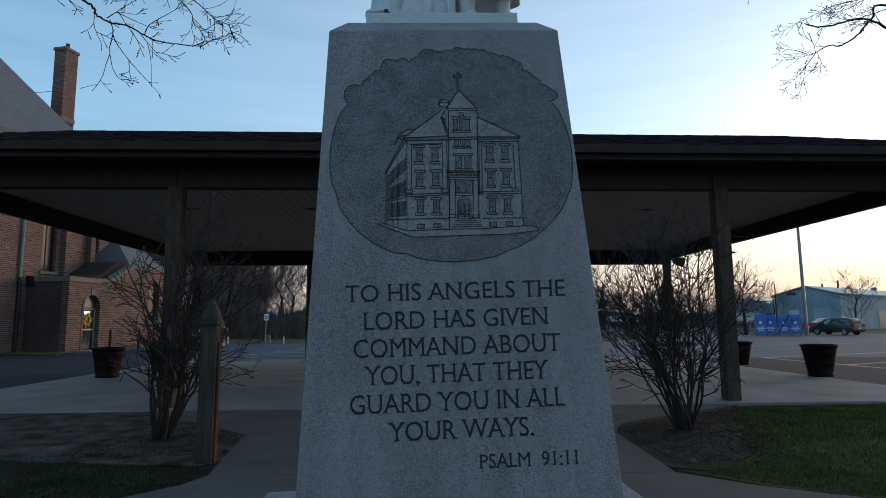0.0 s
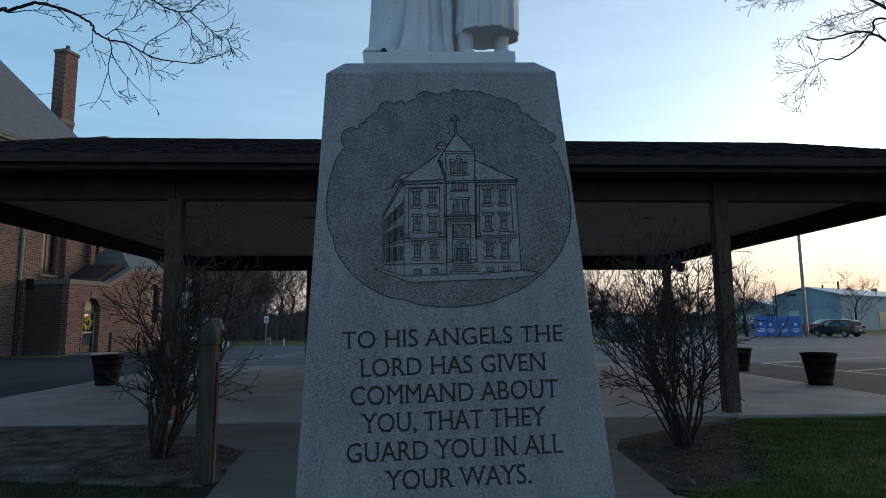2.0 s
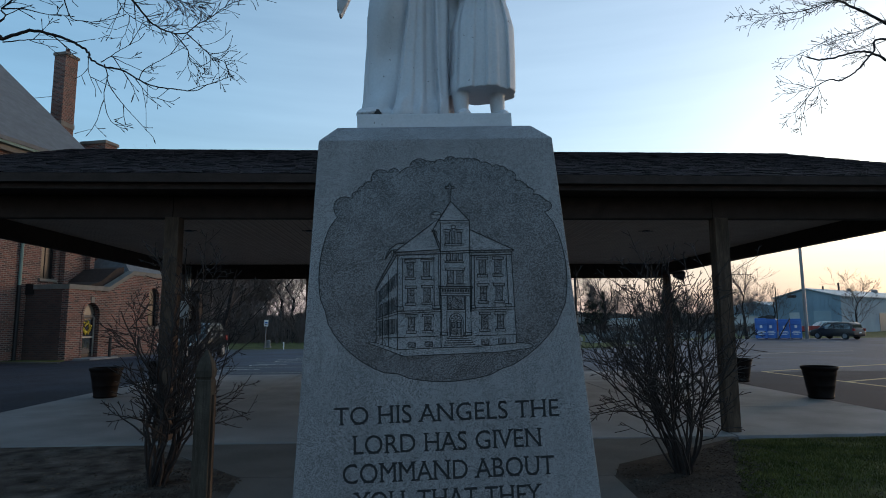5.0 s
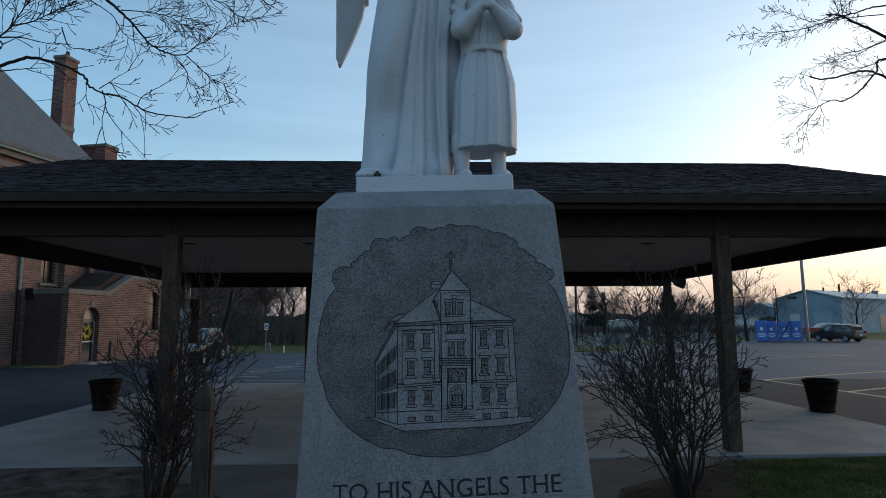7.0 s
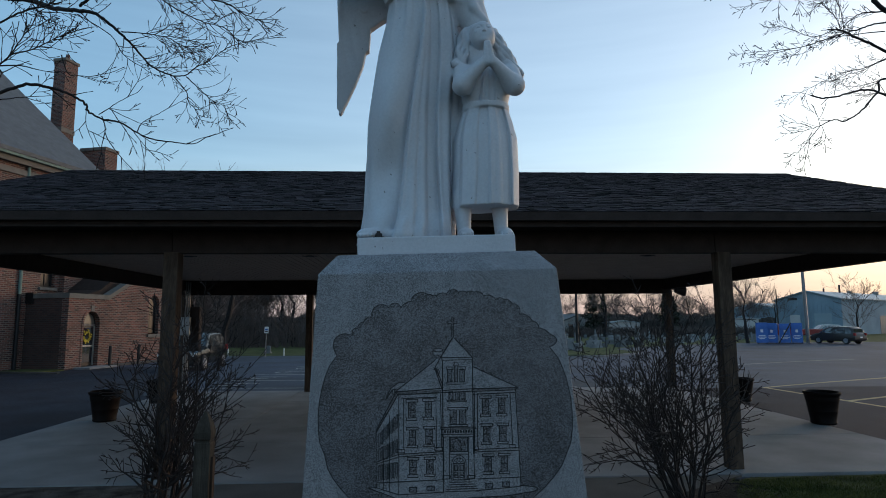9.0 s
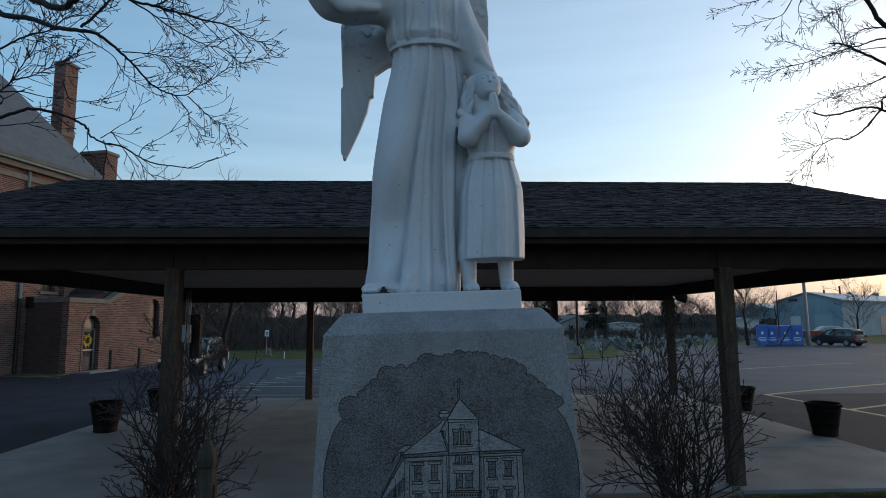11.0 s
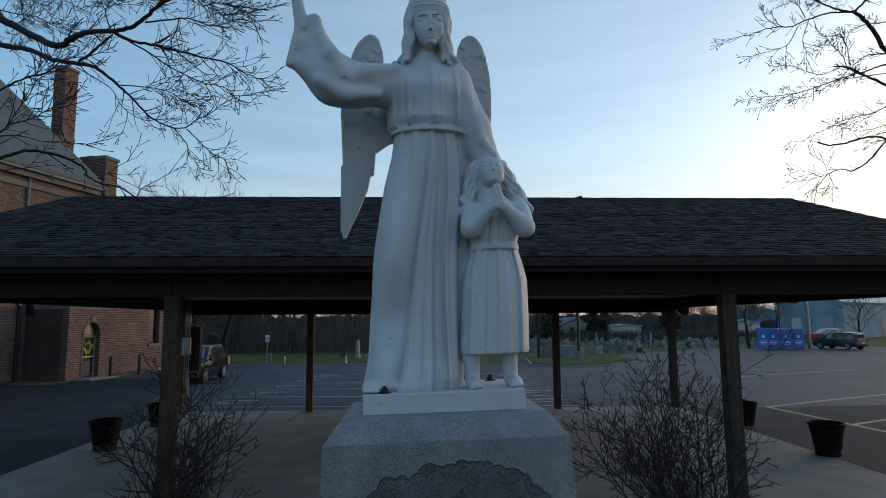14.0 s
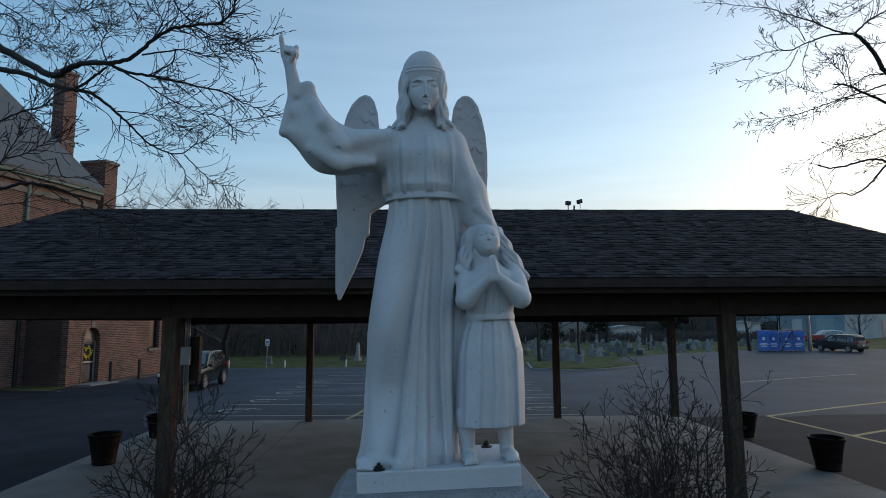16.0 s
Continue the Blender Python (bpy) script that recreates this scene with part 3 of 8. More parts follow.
# walls, pilasters and bands
for pts in ([(209, 617), (209, 805), (285, 829), (444, 821)], [(285, 488), (285, 829)], [(302, 501), (302, 674)], [(414, 497), (416, 672)], [(430, 486), (434, 668)], [(690, 474), (703, 680), (710, 803), (566, 816)], [(672, 484), (681, 663)],
            [(548, 480), (550, 690)], [(558, 488), (560, 668)], [(285, 700), (438, 690)], [(285, 691), (438, 683)], [(209, 723), (285, 700)], [(209, 716), (285, 691)], [(551, 685), (704, 680)], [(551, 677), (703, 671)], [(285, 785), (440, 779)], [(209, 788), (285, 785)],
            [(560, 777), (708, 772)], [(231, 700), (231, 812)], [(252, 560), (252, 820)], [(180, 806), (308, 853), (660, 835), (755, 821)], [(755, 821), (770, 813), (757, 805), (708, 800)], [(180, 806), (209, 803)]):
    cut(pts)
for x0, x1, y0, y1 in ((279, 306, 674, 686), (410, 437, 668, 680), (548, 562, 668, 680), (671, 690, 660, 672)):
    cut_box(x0, x1, y0, y1)
for i in range(8):  # the side wall, seen at a slant
    x = 215 + 8.6 * i
    for y0, slope, tall in ((622, -1.05, 40), (672, -0.50, 42), (728, -0.16, 50)):
        y = y0 + slope * (x - 215)
        cut([(x, y), (x + 5, y + slope * 5), (x + 5, y + tall), (x, y + tall + 2)], fine * 0.8, True)
# tower
for pts in ([(437, 371), (440, 822)], [(541, 362), (545, 690)], [(437, 474), (543, 469)], [(438, 482), (543, 477)], [(430, 362), (474, 292), (541, 362)], [(406, 404), (432, 358)], [(406, 404), (416, 398)], [(474, 292), (432, 360)]):
    cut(pts, bold)
cut([(430, 362), (541, 362), (541, 370), (437, 371)], fine, True)
cut([(421 + 5 * math.cos(a), 412 + 11 * math.sin(a)) for a in np.linspace(0, math.tau, 12)])
for x0, x1, y0, y1 in ((454, 470, 404, 445), (478, 490, 390, 445), (497, 514, 404, 445), (459, 474, 479, 507), (481, 496, 479, 507), (501, 516, 479, 507), (463, 485, 541, 590), (496, 519, 541, 590)):
    pane(x0, x1, y0, y1, x1 - x0 > 20)
cut([(484 + 9 * math.cos(a), 391 - 13 * math.sin(a)) for a in np.linspace(0, math.pi, 9)])
for x0, x1, y0, y1 in ((450, 473, 394, 403), (494, 518, 394, 403), (452, 519, 446, 453), (455, 521, 508, 513), (455, 524, 533, 541), (459, 525, 591, 598)):
    cut_box(x0, x1, y0, y1)
# cross
cut([(468, 292), (468, 246), (455, 246), (455, 238), (468, 238), (468, 226), (475, 226), (475, 238), (487, 238), (487, 246), (475, 246), (475, 292)])
# porch: name board, pillars, relief, arched door and steps
cut_box(431, 551, 600, 606, bold)
cut_box(434, 548, 606, 624)
for i in range(11):
    prism(bm, [art(*p) for p in rectangle(443 + 9.2 * i, 449 + 9.2 * i, 610, 619)], 0.001, Z)
cut_box(436, 548, 624, 633)
for x0, x1 in ((441, 461), (527, 547)):
    cut_box(x0, x1, 633, 776)
    cut_box(x0 - 3, x1 + 3, 765, 776)
pane(464, 524, 634, 682, False)
prism(bm, [art(*p) for p in ((478, 680), (472, 660), (482, 648), (480, 640), (490, 637), (494, 648), (506, 656), (500, 668), (504, 680))], 0.001, 0.0030)
cut([(478, 680), (472, 660), (482, 648), (480, 640), (490, 637), (494, 648), (506, 656), (500, 668), (504, 680)])
cut_box(461, 527, 683, 692)
for rx, ry, top in ((25, 30, 726), (20, 23, 728)):
    cut([(494 - rx, 779)] + [(494 - rx * math.cos(a), top - ry * math.sin(a)) for a in np.linspace(0, math.pi, 13)] + [(494 + rx, 779)])
cut([(474, 724), (514, 724)])
for k in range(1, 5):
    a = math.pi * k / 5
    cut([(494 - 6 * math.cos(a), 724 - 6 * math.sin(a)), (494 - 19 * math.cos(a), 726 - 21 * math.sin(a))], fine * 0.8)
cut([(494, 726), (494, 779)])
for x in (484, 504):
    pane(x - 6, x + 6, 729, 748, False)
    cut_box(x - 6, x + 6, 753, 760)
    cut_box(x - 6, x + 6, 764, 771)
for i in range(6):
    cut([(467 - 4 * i, 780 + 8 * i), (533 + 7 * i, 779 + 7.6 * i)])
part("etching", bm, CARVED, panel, "fine dark etched lines")


def islands(bm):
    """The separate pieces of a mesh, as lists of faces."""
    left = set(bm.faces)
    while left:
        todo, piece = [left.pop()], []
        while todo:
            f = todo.pop()
            piece.append(f)
            for v in f.verts:
                for g in v.link_faces:
                    if g in left:
                        left.remove(g)
                        todo.append(g)
        yield piece


def carved_line(words, u0, u1, w, height):
    """A line of carved capitals between u0 and u1, standing on w, each with small serifs."""
    cu = bpy.data.curves.new("letter", "FONT")
    cu.body, cu.extrude = words, 0.0016
    cu.resolution_u = 4
    tmp = bpy.data.objects.new("letter", cu)
    scene.collection.objects.link(tmp)
    bpy.context.view_layer.update()
    me = bpy.data.meshes.new_from_object(tmp.evaluated_get(bpy.context.evaluated_depsgraph_get()))
    bpy.data.objects.remove(tmp)
    co = np.empty(len(me.vertices) * 3)
    me.vertices.foreach_get("co", co)
    co = co.reshape(-1, 3)
    lo, hi = co.min(0), co.max(0)
    caps = 0.729 if hi[1] > 0.729 else hi[1]
    co[:, 0] = u0 + (co[:, 0] - lo[0]) * (u1 - u0) / (hi[0] - lo[0])
    co[:, 1] = w + co[:, 1] * height / caps
    me.vertices.foreach_set("co", co.ravel())
    text = bmesh.new()
    text.from_mesh(me)
    bmesh.ops.remove_doubles(text, verts=text.verts, dist=1e-5)
    for piece in list(islands(text)):
        bm = bmesh.new()
        at = {v: bm.verts.new(v.co) for v in {v for f in piece for v in f.verts}}
        for f in piece:
            bm.faces.new([at[v] for v in f.verts])
        feet = {}
        for e in {e for f in piece for e in f.edges}:  # the flat ends of the strokes, on the foot line and at cap height
            p, q = (v.co for v in e.verts)
            for level in (w, w + height):
                if abs(p.y - level) < 0.03 * height and abs(q.y - level) < 0.03 * height and 0.05 * height < abs(p.x - q.x) < 0.26 * height and abs(p.z - q.z) < 1e-5:
                    feet[(round((p.x + q.x) / 2, 4), level)] = (min(p.x, q.x), max(p.x, q.x), -1 if level > w else 1)
        for (_, level), (x0, x1, up) in feet.items():
            reach = 0.085 * height
            prism(bm, [(x0 - reach, level), (x1 + reach, level), (x1 + reach, level + up * 0.032 * height), (x1, level + up * 0.10 * height), (x0, level + up * 0.10 * height), (x0 - reach, level + up * 0.032 * height)], 0.0, 0.0019)
        ob = part("letter", bm, CARVED, pedestal)
        ob.matrix_local = FACE
    text.free()


for words, u0, u1, w, h in (("TO HIS ANGELS THE", -0.404, 0.418, 1.217, 0.063), ("LORD HAS GIVEN", -0.336, 0.345, 1.113, 0.065), ("COMMAND ABOUT", -0.376, 0.390, 1.013, 0.067),
                            ("YOU, THAT THEY", -0.334, 0.335, 0.915, 0.067), ("GUARD YOU IN ALL", -0.392, 0.394, 0.814, 0.067), ("YOUR WAYS.", -0.252, 0.271, 0.714, 0.067),
                            ("PSALM  91:11", 0.071, 0.426, 0.607, 0.049)):
    carved_line(words, u0, u1, w, h)


# ---- the statue: one solid, modelled as blended forms and skinned ----
def lattice(lo, hi, step):
    """Starts an empty field over a box."""
    global STEP, LO, HI, DIMS, AXES, field
    STEP, LO, HI = step, np.array(lo), np.array(hi)
    DIMS = np.ceil((HI - LO) / STEP).astype(int)
    AXES = [(LO[i] + STEP * np.arange(DIMS[i])).astype(np.float32) for i in range(3)]
    field = np.full(DIMS, 1.0, np.float32)


lattice((-0.69, 0.08, 2.40), (0.47, 0.82, 4.33), 0.0046)


def block(lo, hi, pad=0.09):
    """The stretch of the lattice round two corners."""
    s = []
    for i in range(3):
        a = int(max(0, (lo[i] - pad - LO[i]) / STEP))
        b = int(min(DIMS[i], (hi[i] + pad - LO[i]) / STEP + 2))
        s.append(slice(a, max(a + 1, b)))
    return tuple(s), AXES[0][s[0]][:, None, None], AXES[1][s[1]][None, :, None], AXES[2][s[2]][None, None, :]


def blend(s, d, k):
    """Joins a form to the field with a soft seam k wide."""
    f = field[s]
    h = np.clip(0.5 + 0.5 * (f - d) / k, 0, 1)
    field[s] = f * (1 - h) + d * h - k * h * (1 - h)


def carve(s, d, k):
    f = field[s]
    h = np.clip(0.5 - 0.5 * (f + d) / k, 0, 1)
    field[s] = f * (1 - h) - d * h + k * h * (1 - h)


def limb(a, b, ra, rb, k=0.02, flat=1.0, cut=False):
    """A rounded bar that tapers from a to b."""
    a, b = np.array(a, np.float32), np.array(b, np.float32)
    r = max(ra, rb)
    s, x, y, z = block(np.minimum(a, b) - r, np.maximum(a, b) + r)
    d = b - a
    t = np.clip(((x - a[0]) * d[0] + (y - a[1]) * d[1] + (z - a[2]) * d[2]) / (d @ d), 0, 1)
    q = np.sqrt((x - a[0] - t * d[0]) ** 2 + ((y - a[1] - t * d[1]) / flat) ** 2 + (z - a[2] - t * d[2]) ** 2) - (ra + (rb - ra) * t)
    (carve if cut else blend)(s, q, k)


def egg(c, r, k=0.02, cut=False):
    c, r = np.array(c, np.float32), np.array(r, np.float32)
    s, x, y, z = block(c - r, c + r)
    q = np.sqrt(((x - c[0]) / r[0]) ** 2 + ((y - c[1]) / r[1]) ** 2 + ((z - c[2]) / r[2]) ** 2)
    (carve if cut else blend)(s, (q - 1) * float(r.min()) * np.where(q < 1, 1.0, 1.2).astype(np.float32), k)


def column(levels, k=0.02, folds=(), depth=0.0, bulge=(), wave=0.0):
    """A draped body. levels: (height, left, right, middle depth, half depth). folds: where each fold starts at the top and ends
    at the bottom, across the width from -1 to 1, and its strength there. bulge: (across, height, reach across, reach up, metres)."""
    w = [p[0] for p in levels]
    s, x, y, z = block((min(p[1] for p in levels), min(p[3] - p[4] for p in levels), w[0]),
                       (max(p[2] for p in levels), max(p[3] + p[4] for p in levels), w[-1]), 0.05)
    lerp = lambda i: np.interp(z, w, [p[i] for p in levels]).astype(np.float32)
    left, right, cv, b = lerp(1), lerp(2), lerp(3), lerp(4)
    cu, a = (left + right) / 2, (right - left) / 2
    px, py = (x - cu) / a, (y - cv) / b
    r = np.sqrt(px ** 2 + py ** 2)
    low = np.clip((w[-1] - z) / (w[-1] - w[0]), 0, 1)
    f = np.zeros_like(r)
    for i, (top, bottom, first, last) in enumerate(folds):
        line = top + (bottom - top) * low ** 1.4 + 0.03 * np.sin(2.3 * i + 3.1 * z) * low
        power = depth * ((first + (last - first) * np.sqrt(low)) if last else first * np.clip(1 - 3.2 * low, 0, 1))
        sharp, gentle = 0.026 + 0.010 * (i % 3), 0.13 + 0.07 * ((i * 7) % 4)
        away = (px - line) * (1 if i % 3 else -1)
        f = f - power * np.where(away < 0, np.exp(-(away / sharp) ** 2), np.exp(-away / gentle))
        f = f + 0.25 * power * np.exp(-((away + 2.6 * sharp) / (1.8 * sharp)) ** 2)
    f = f * np.clip((0.45 - py) / 0.3, 0, 1)
    for bu, bw, ru, rw, out in bulge:
        f = f + out * np.exp(-((px - bu) / ru) ** 2 - ((z - bw) / rw) ** 2) * (py < 0)
    th = np.arctan2(py, px)
    d = (r - 1) * np.minimum(a, b) * 0.8 - f - wave * low * np.sin(9 * th + 2 * z) * (py > -0.2)
    d = np.maximum(d, np.maximum(w[0] - z, z - w[-1]))
    blend(s, d.astype(np.float32), k)


def plate(outline, v_at, thick, feathers, k=0.012):
    """A wing: a flat outline (u, w) with depth v_at(w), its feathers as shallow ridges."""
    p = np.array(outline, np.float32)
    lo, hi = p.min(0), p.max(0)
    s, x, y, z = block((lo[0], 0.5, lo[1]), (hi[0], 0.78, hi[1]), 0.03)
    x2, z2 = x[:, 0, :], z[:, 0, :]
    d = np.full((x2.shape[0], z2.shape[1]), 9.0, np.float32)
    inside = np.zeros(d.shape, bool)
    for i in range(len(p)):
        a, b = p[i], p[(i + 1) % len(p)]
        e = b - a
        t = np.clip(((x2 - a[0]) * e[0] + (z2 - a[1]) * e[1]) / (e @ e), 0, 1)
        d = np.minimum(d, np.hypot(x2 - a[0] - t * e[0], z2 - a[1] - t * e[1]))
        if abs(e[1]) > 1e-6:
            cross = ((a[1] > z2) != (b[1] > z2)) & (x2 < a[0] + (z2 - a[1]) * e[0] / e[1])
            inside ^= np.broadcast_to(cross, inside.shape)
    d = np.where(inside, -d, d)[:, None, :]
    quill = np.abs(np.sin((x + feathers[0] * z) * feathers[1])) + 0.5 * np.sin((x + feathers[0] * z) * 31)
    upper = np.clip((z - 3.50) / 0.12, 0, 1)
    row = np.floor(z / 0.050 + 0.35 * np.sin(x * 23))
    up = z / 0.050 + 0.35 * np.sin(x * 23) - row
    side = x / 0.046 + 0.5 * (row % 2) + 0.2 * np.sin(row * 5.1)
    side = side - np.floor(side) - 0.5
    scale = np.where(up > 2.0 * side ** 2, 1 - up, 0.0) * (0.6 + 0.4 * np.sin(row * 3.7 + np.floor(x / 0.046) * 2.1))
    rim = np.exp(-((d + 0.018) / 0.014) ** 2)
    scale = scale * np.clip(0.55 + 0.6 * np.sin(x * 37 + z * 21) * np.sin(z * 29 - x * 11), 0, 1)
    t = thick + 0.0022 * quill * (1 - upper) + (0.011 * scale + 0.006 * rim) * upper
    q = np.maximum(d + 0.008, np.abs(y - v_at(z)) - t)
    blend(s, q.astype(np.float32), k)


# the angel's robe, bodice and belt
column([(2.436, -0.330, 0.112, 0.425, 0.195), (2.49, -0.312, 0.112, 0.42, 0.178), (2.58, -0.297, 0.114, 0.42, 0.160), (2.75, -0.287, 0.118, 0.425, 0.145), (3.0, -0.268, 0.13, 0.42, 0.135),
        (3.30, -0.227, 0.158, 0.41, 0.122), (3.45, -0.194, 0.150, 0.405, 0.11), (3.56, -0.180, 0.130, 0.40, 0.10)],
       0.010, ((0.02, -0.38, 0.15, 1.9), (0.14, 0.10, 0.35, 0.7), (0.22, 0.36, 0.5, 1.5), (0.40, 0.56, 0.3, 1.2), (0.78, 0.90, 0.3, 1.2), (-0.62, -0.70, 0.45, 0), (-0.46, -0.52, 0.5, 0),
               (-0.22, -0.24, 0.4, 0), (0.50, 0.55, 0.4, 0), (-0.80, -0.86, 0.4, 0), (0.64, 0.70, 0.4, 0)), 0.0155,
       ((-0.55, 2.99, 0.36, 0.17, 0.032), (-0.52, 3.22, 0.34, 0.24, 0.016), (-0.50, 2.72, 0.32, 0.16, -0.022), (-0.62, 2.50, 0.20, 0.07, 0.016), (-0.15, 2.49, 0.10, 0.04, 0.024), (0.25, 2.48, 0.12, 0.05, 0.018), (0.62, 2.49, 0.14, 0.05, 0.024)), 0.008)
column([(3.55, -0.180, 0.132, 0.40, 0.100), (3.570, -0.200, 0.150, 0.40, 0.124), (3.60, -0.206, 0.158, 0.40, 0.132), (3.75, -0.206, 0.165, 0.405, 0.130),
        (3.82, -0.200, 0.158, 0.41, 0.112), (3.87, -0.155, 0.115, 0.41, 0.085), (3.90, -0.085, 0.045, 0.405, 0.062)],
       0.012, ((-0.56, -0.50, 0.0, 1.3), (-0.24, -0.42, 0.0, 1.4), (-0.05, -0.16, 0.15, 0.9), (0.05, 0.04, 0.15, 1.1), (0.18, 0.28, 0.0, 1.0), (0.36, 0.46, 0.0, 1.0), (0.60, 0.70, 0.0, 1.4), (-0.78, -0.74, 0.1, 1.0), (0.80, 0.84, 0.2, 1.0)), 0.0085,
       ((-0.40, 3.73, 0.26, 0.06, 0.016), (0.38, 3.73, 0.26, 0.06, 0.016), (-0.30, 3.60, 0.2, 0.02, 0.006), (0.25, 3.60, 0.2, 0.02, 0.006)))
column([(3.540, -0.190, 0.142, 0.40, 0.112), (3.566, -0.186, 0.138, 0.40, 0.109)], 0.004)
# hem, foot and swirls of cloth on the base
egg((-0.272, 0.275, 2.462), (0.055, 0.050, 0.028), 0.012)
for i in range(4):
    egg((-0.312 + 0.017 * i, 0.236 - 0.003 * i, 2.452), (0.0095, 0.02, 0.011), 0.004)
limb((-0.185, 0.274, 2.462), (-0.132, 0.234, 2.450), 0.014, 0.013, 0.030)
limb((-0.132, 0.234, 2.450), (-0.090, 0.256, 2.462), 0.013, 0.014, 0.030)
limb((-0.022, 0.405, 3.80), (-0.018, 0.390, 3.96), 0.062, 0.050, 0.03)
limb((-0.06, 0.41, 3.825), (-0.27, 0.36, 3.785), 0.055, 0.068, 0.03)
limb((0.02, 0.41, 3.825), (0.10, 0.42, 3.80), 0.055, 0.062, 0.03)
# the raised arm in its wide sleeve
limb((-0.15, 0.39, 3.768), (-0.36, 0.32, 3.752), 0.084, 0.095, 0.04)
limb((-0.36, 0.32, 3.752), (-0.43, 0.295, 3.762), 0.095, 0.088, 0.03)
limb((-0.42, 0.295, 3.765), (-0.512, 0.262, 3.985), 0.086, 0.036, 0.05, 0.85)
limb((-0.42, 0.295, 3.765), (-0.555, 0.250, 3.905), 0.086, 0.042, 0.05, 0.85)
limb((-0.43, 0.290, 3.762), (-0.582, 0.240, 3.818), 0.086, 0.026, 0.05, 0.85)
limb((-0.602, 0.234, 3.815), (-0.556, 0.246, 4.000), 0.018, 0.022, 0.012)
limb((-0.556, 0.246, 4.000), (-0.502, 0.256, 4.012), 0.022, 0.024, 0.012)
limb((-0.502, 0.250, 4.012), (-0.478, 0.252, 3.900), 0.024, 0.020, 0.03)
limb((-0.470, 0.214, 3.930), (-0.545, 0.205, 3.815), 0.005, 0.006, 0.010, cut=True)
limb((-0.170, 0.300, 3.815), (-0.290, 0.252, 3.785), 0.012, 0.016, 0.045)
limb((-0.290, 0.252, 3.785), (-0.362, 0.216, 3.742), 0.016, 0.012, 0.045)
limb((-0.365, 0.214, 3.745), (-0.425, 0.204, 3.845), 0.012, 0.016, 0.045)
limb((-0.425, 0.204, 3.845), (-0.470, 0.216, 3.930), 0.016, 0.010, 0.045)
limb((-0.240, 0.272, 3.690), (-0.370, 0.216, 3.672), 0.014, 0.022, 0.040)
limb((-0.370, 0.216, 3.672), (-0.480, 0.210, 3.732), 0.022, 0.014, 0.040)
limb((-0.372, 0.190, 3.728), (-0.378, 0.188, 3.712), 0.010, 0.008, 0.006, cut=True)
limb((-0.552, 0.25, 3.98), (-0.575, 0.245, 4.115), 0.032, 0.023, 0.008)
egg((-0.576, 0.243, 4.148), (0.032, 0.020, 0.044), 0.012)
limb((-0.600, 0.24, 4.155), (-0.609, 0.232, 4.232), 0.0130, 0.0105, 0.006)
for i in range(3):
    limb((-0.585 + 0.016 * i, 0.234, 4.184 - 0.003 * i), (-0.583 + 0.016 * i, 0.214, 4.160 - 0.004 * i), 0.0115, 0.0105, 0.003)
limb((-0.546, 0.24, 4.150), (-0.544, 0.23, 4.186), 0.011, 0.009, 0.006)
limb((-0.565, 0.228, 4.125), (-0.548, 0.215, 4.15), 0.012, 0.010, 0.006)
# the arm about the child
limb((0.10, 0.41, 3.80), (0.185, 0.41, 3.58), 0.072, 0.072, 0.035)
limb((0.185, 0.41, 3.58), (0.245, 0.40, 3.40), 0.072, 0.058, 0.03)
limb((0.245, 0.40, 3.40), (0.315, 0.395, 3.30), 0.052, 0.038, 0.03)
limb((0.21, 0.345, 3.50), (0.265, 0.345, 3.44), 0.012, 0.010, 0.02)
limb((0.15, 0.345, 3.72), (0.215, 0.342, 3.50), 0.010, 0.012, 0.025)
limb((0.315, 0.395, 3.30), (0.365, 0.355, 3.215), 0.032, 0.028, 0.015)
for i in range(4):
    limb((0.345 + 0.014 * i, 0.345, 3.225 - 0.012 * i), (0.365 + 0.011 * i, 0.31, 3.165 - 0.008 * i), 0.011, 0.009, 0.006)
# wings
wing_v = lambda z: 0.53 + 0.17 * np.clip((4.1 - z) / 0.95, 0, 1)
plate([(-0.20, 3.88), (-0.208, 3.94), (-0.213, 4.00), (-0.228, 4.055), (-0.250, 4.083), (-0.278, 4.092), (-0.312, 4.078), (-0.343, 4.050), (-0.372, 4.00), (-0.396, 3.93), (-0.42, 3.84), (-0.437, 3.75), (-0.436, 3.48), (-0.445, 3.475), (-0.456, 3.16),
       (-0.448, 3.152), (-0.445, 3.118), (-0.422, 3.124), (-0.408, 3.15), (-0.35, 3.26), (-0.305, 3.36), (-0.29, 3.42), (-0.272, 3.43), (-0.262, 3.53), (-0.20, 3.57), (-0.1, 3.6), (-0.1, 3.8)],
      wing_v, 0.020, (0.22, 62))
plate([(0.115, 3.90), (0.122, 3.97), (0.130, 4.02), (0.150, 4.060), (0.178, 4.080), (0.205, 4.083), (0.235, 4.066), (0.262, 4.028), (0.280, 3.97), (0.297, 3.89), (0.304, 3.80), (0.303, 3.70), (0.296, 3.59), (0.290, 3.40), (0.30, 3.2), (0.28, 3.14),
       (0.22, 3.22), (0.14, 3.42), (0.0, 3.6), (0.0, 3.8)], wing_v, 0.020, (-0.22, 62))
limb((-0.02, 0.47, 3.72), (-0.22, 0.55, 3.72), 0.07, 0.04, 0.04)
limb((-0.02, 0.47, 3.72), (0.15, 0.55, 3.72), 0.07, 0.04, 0.04)
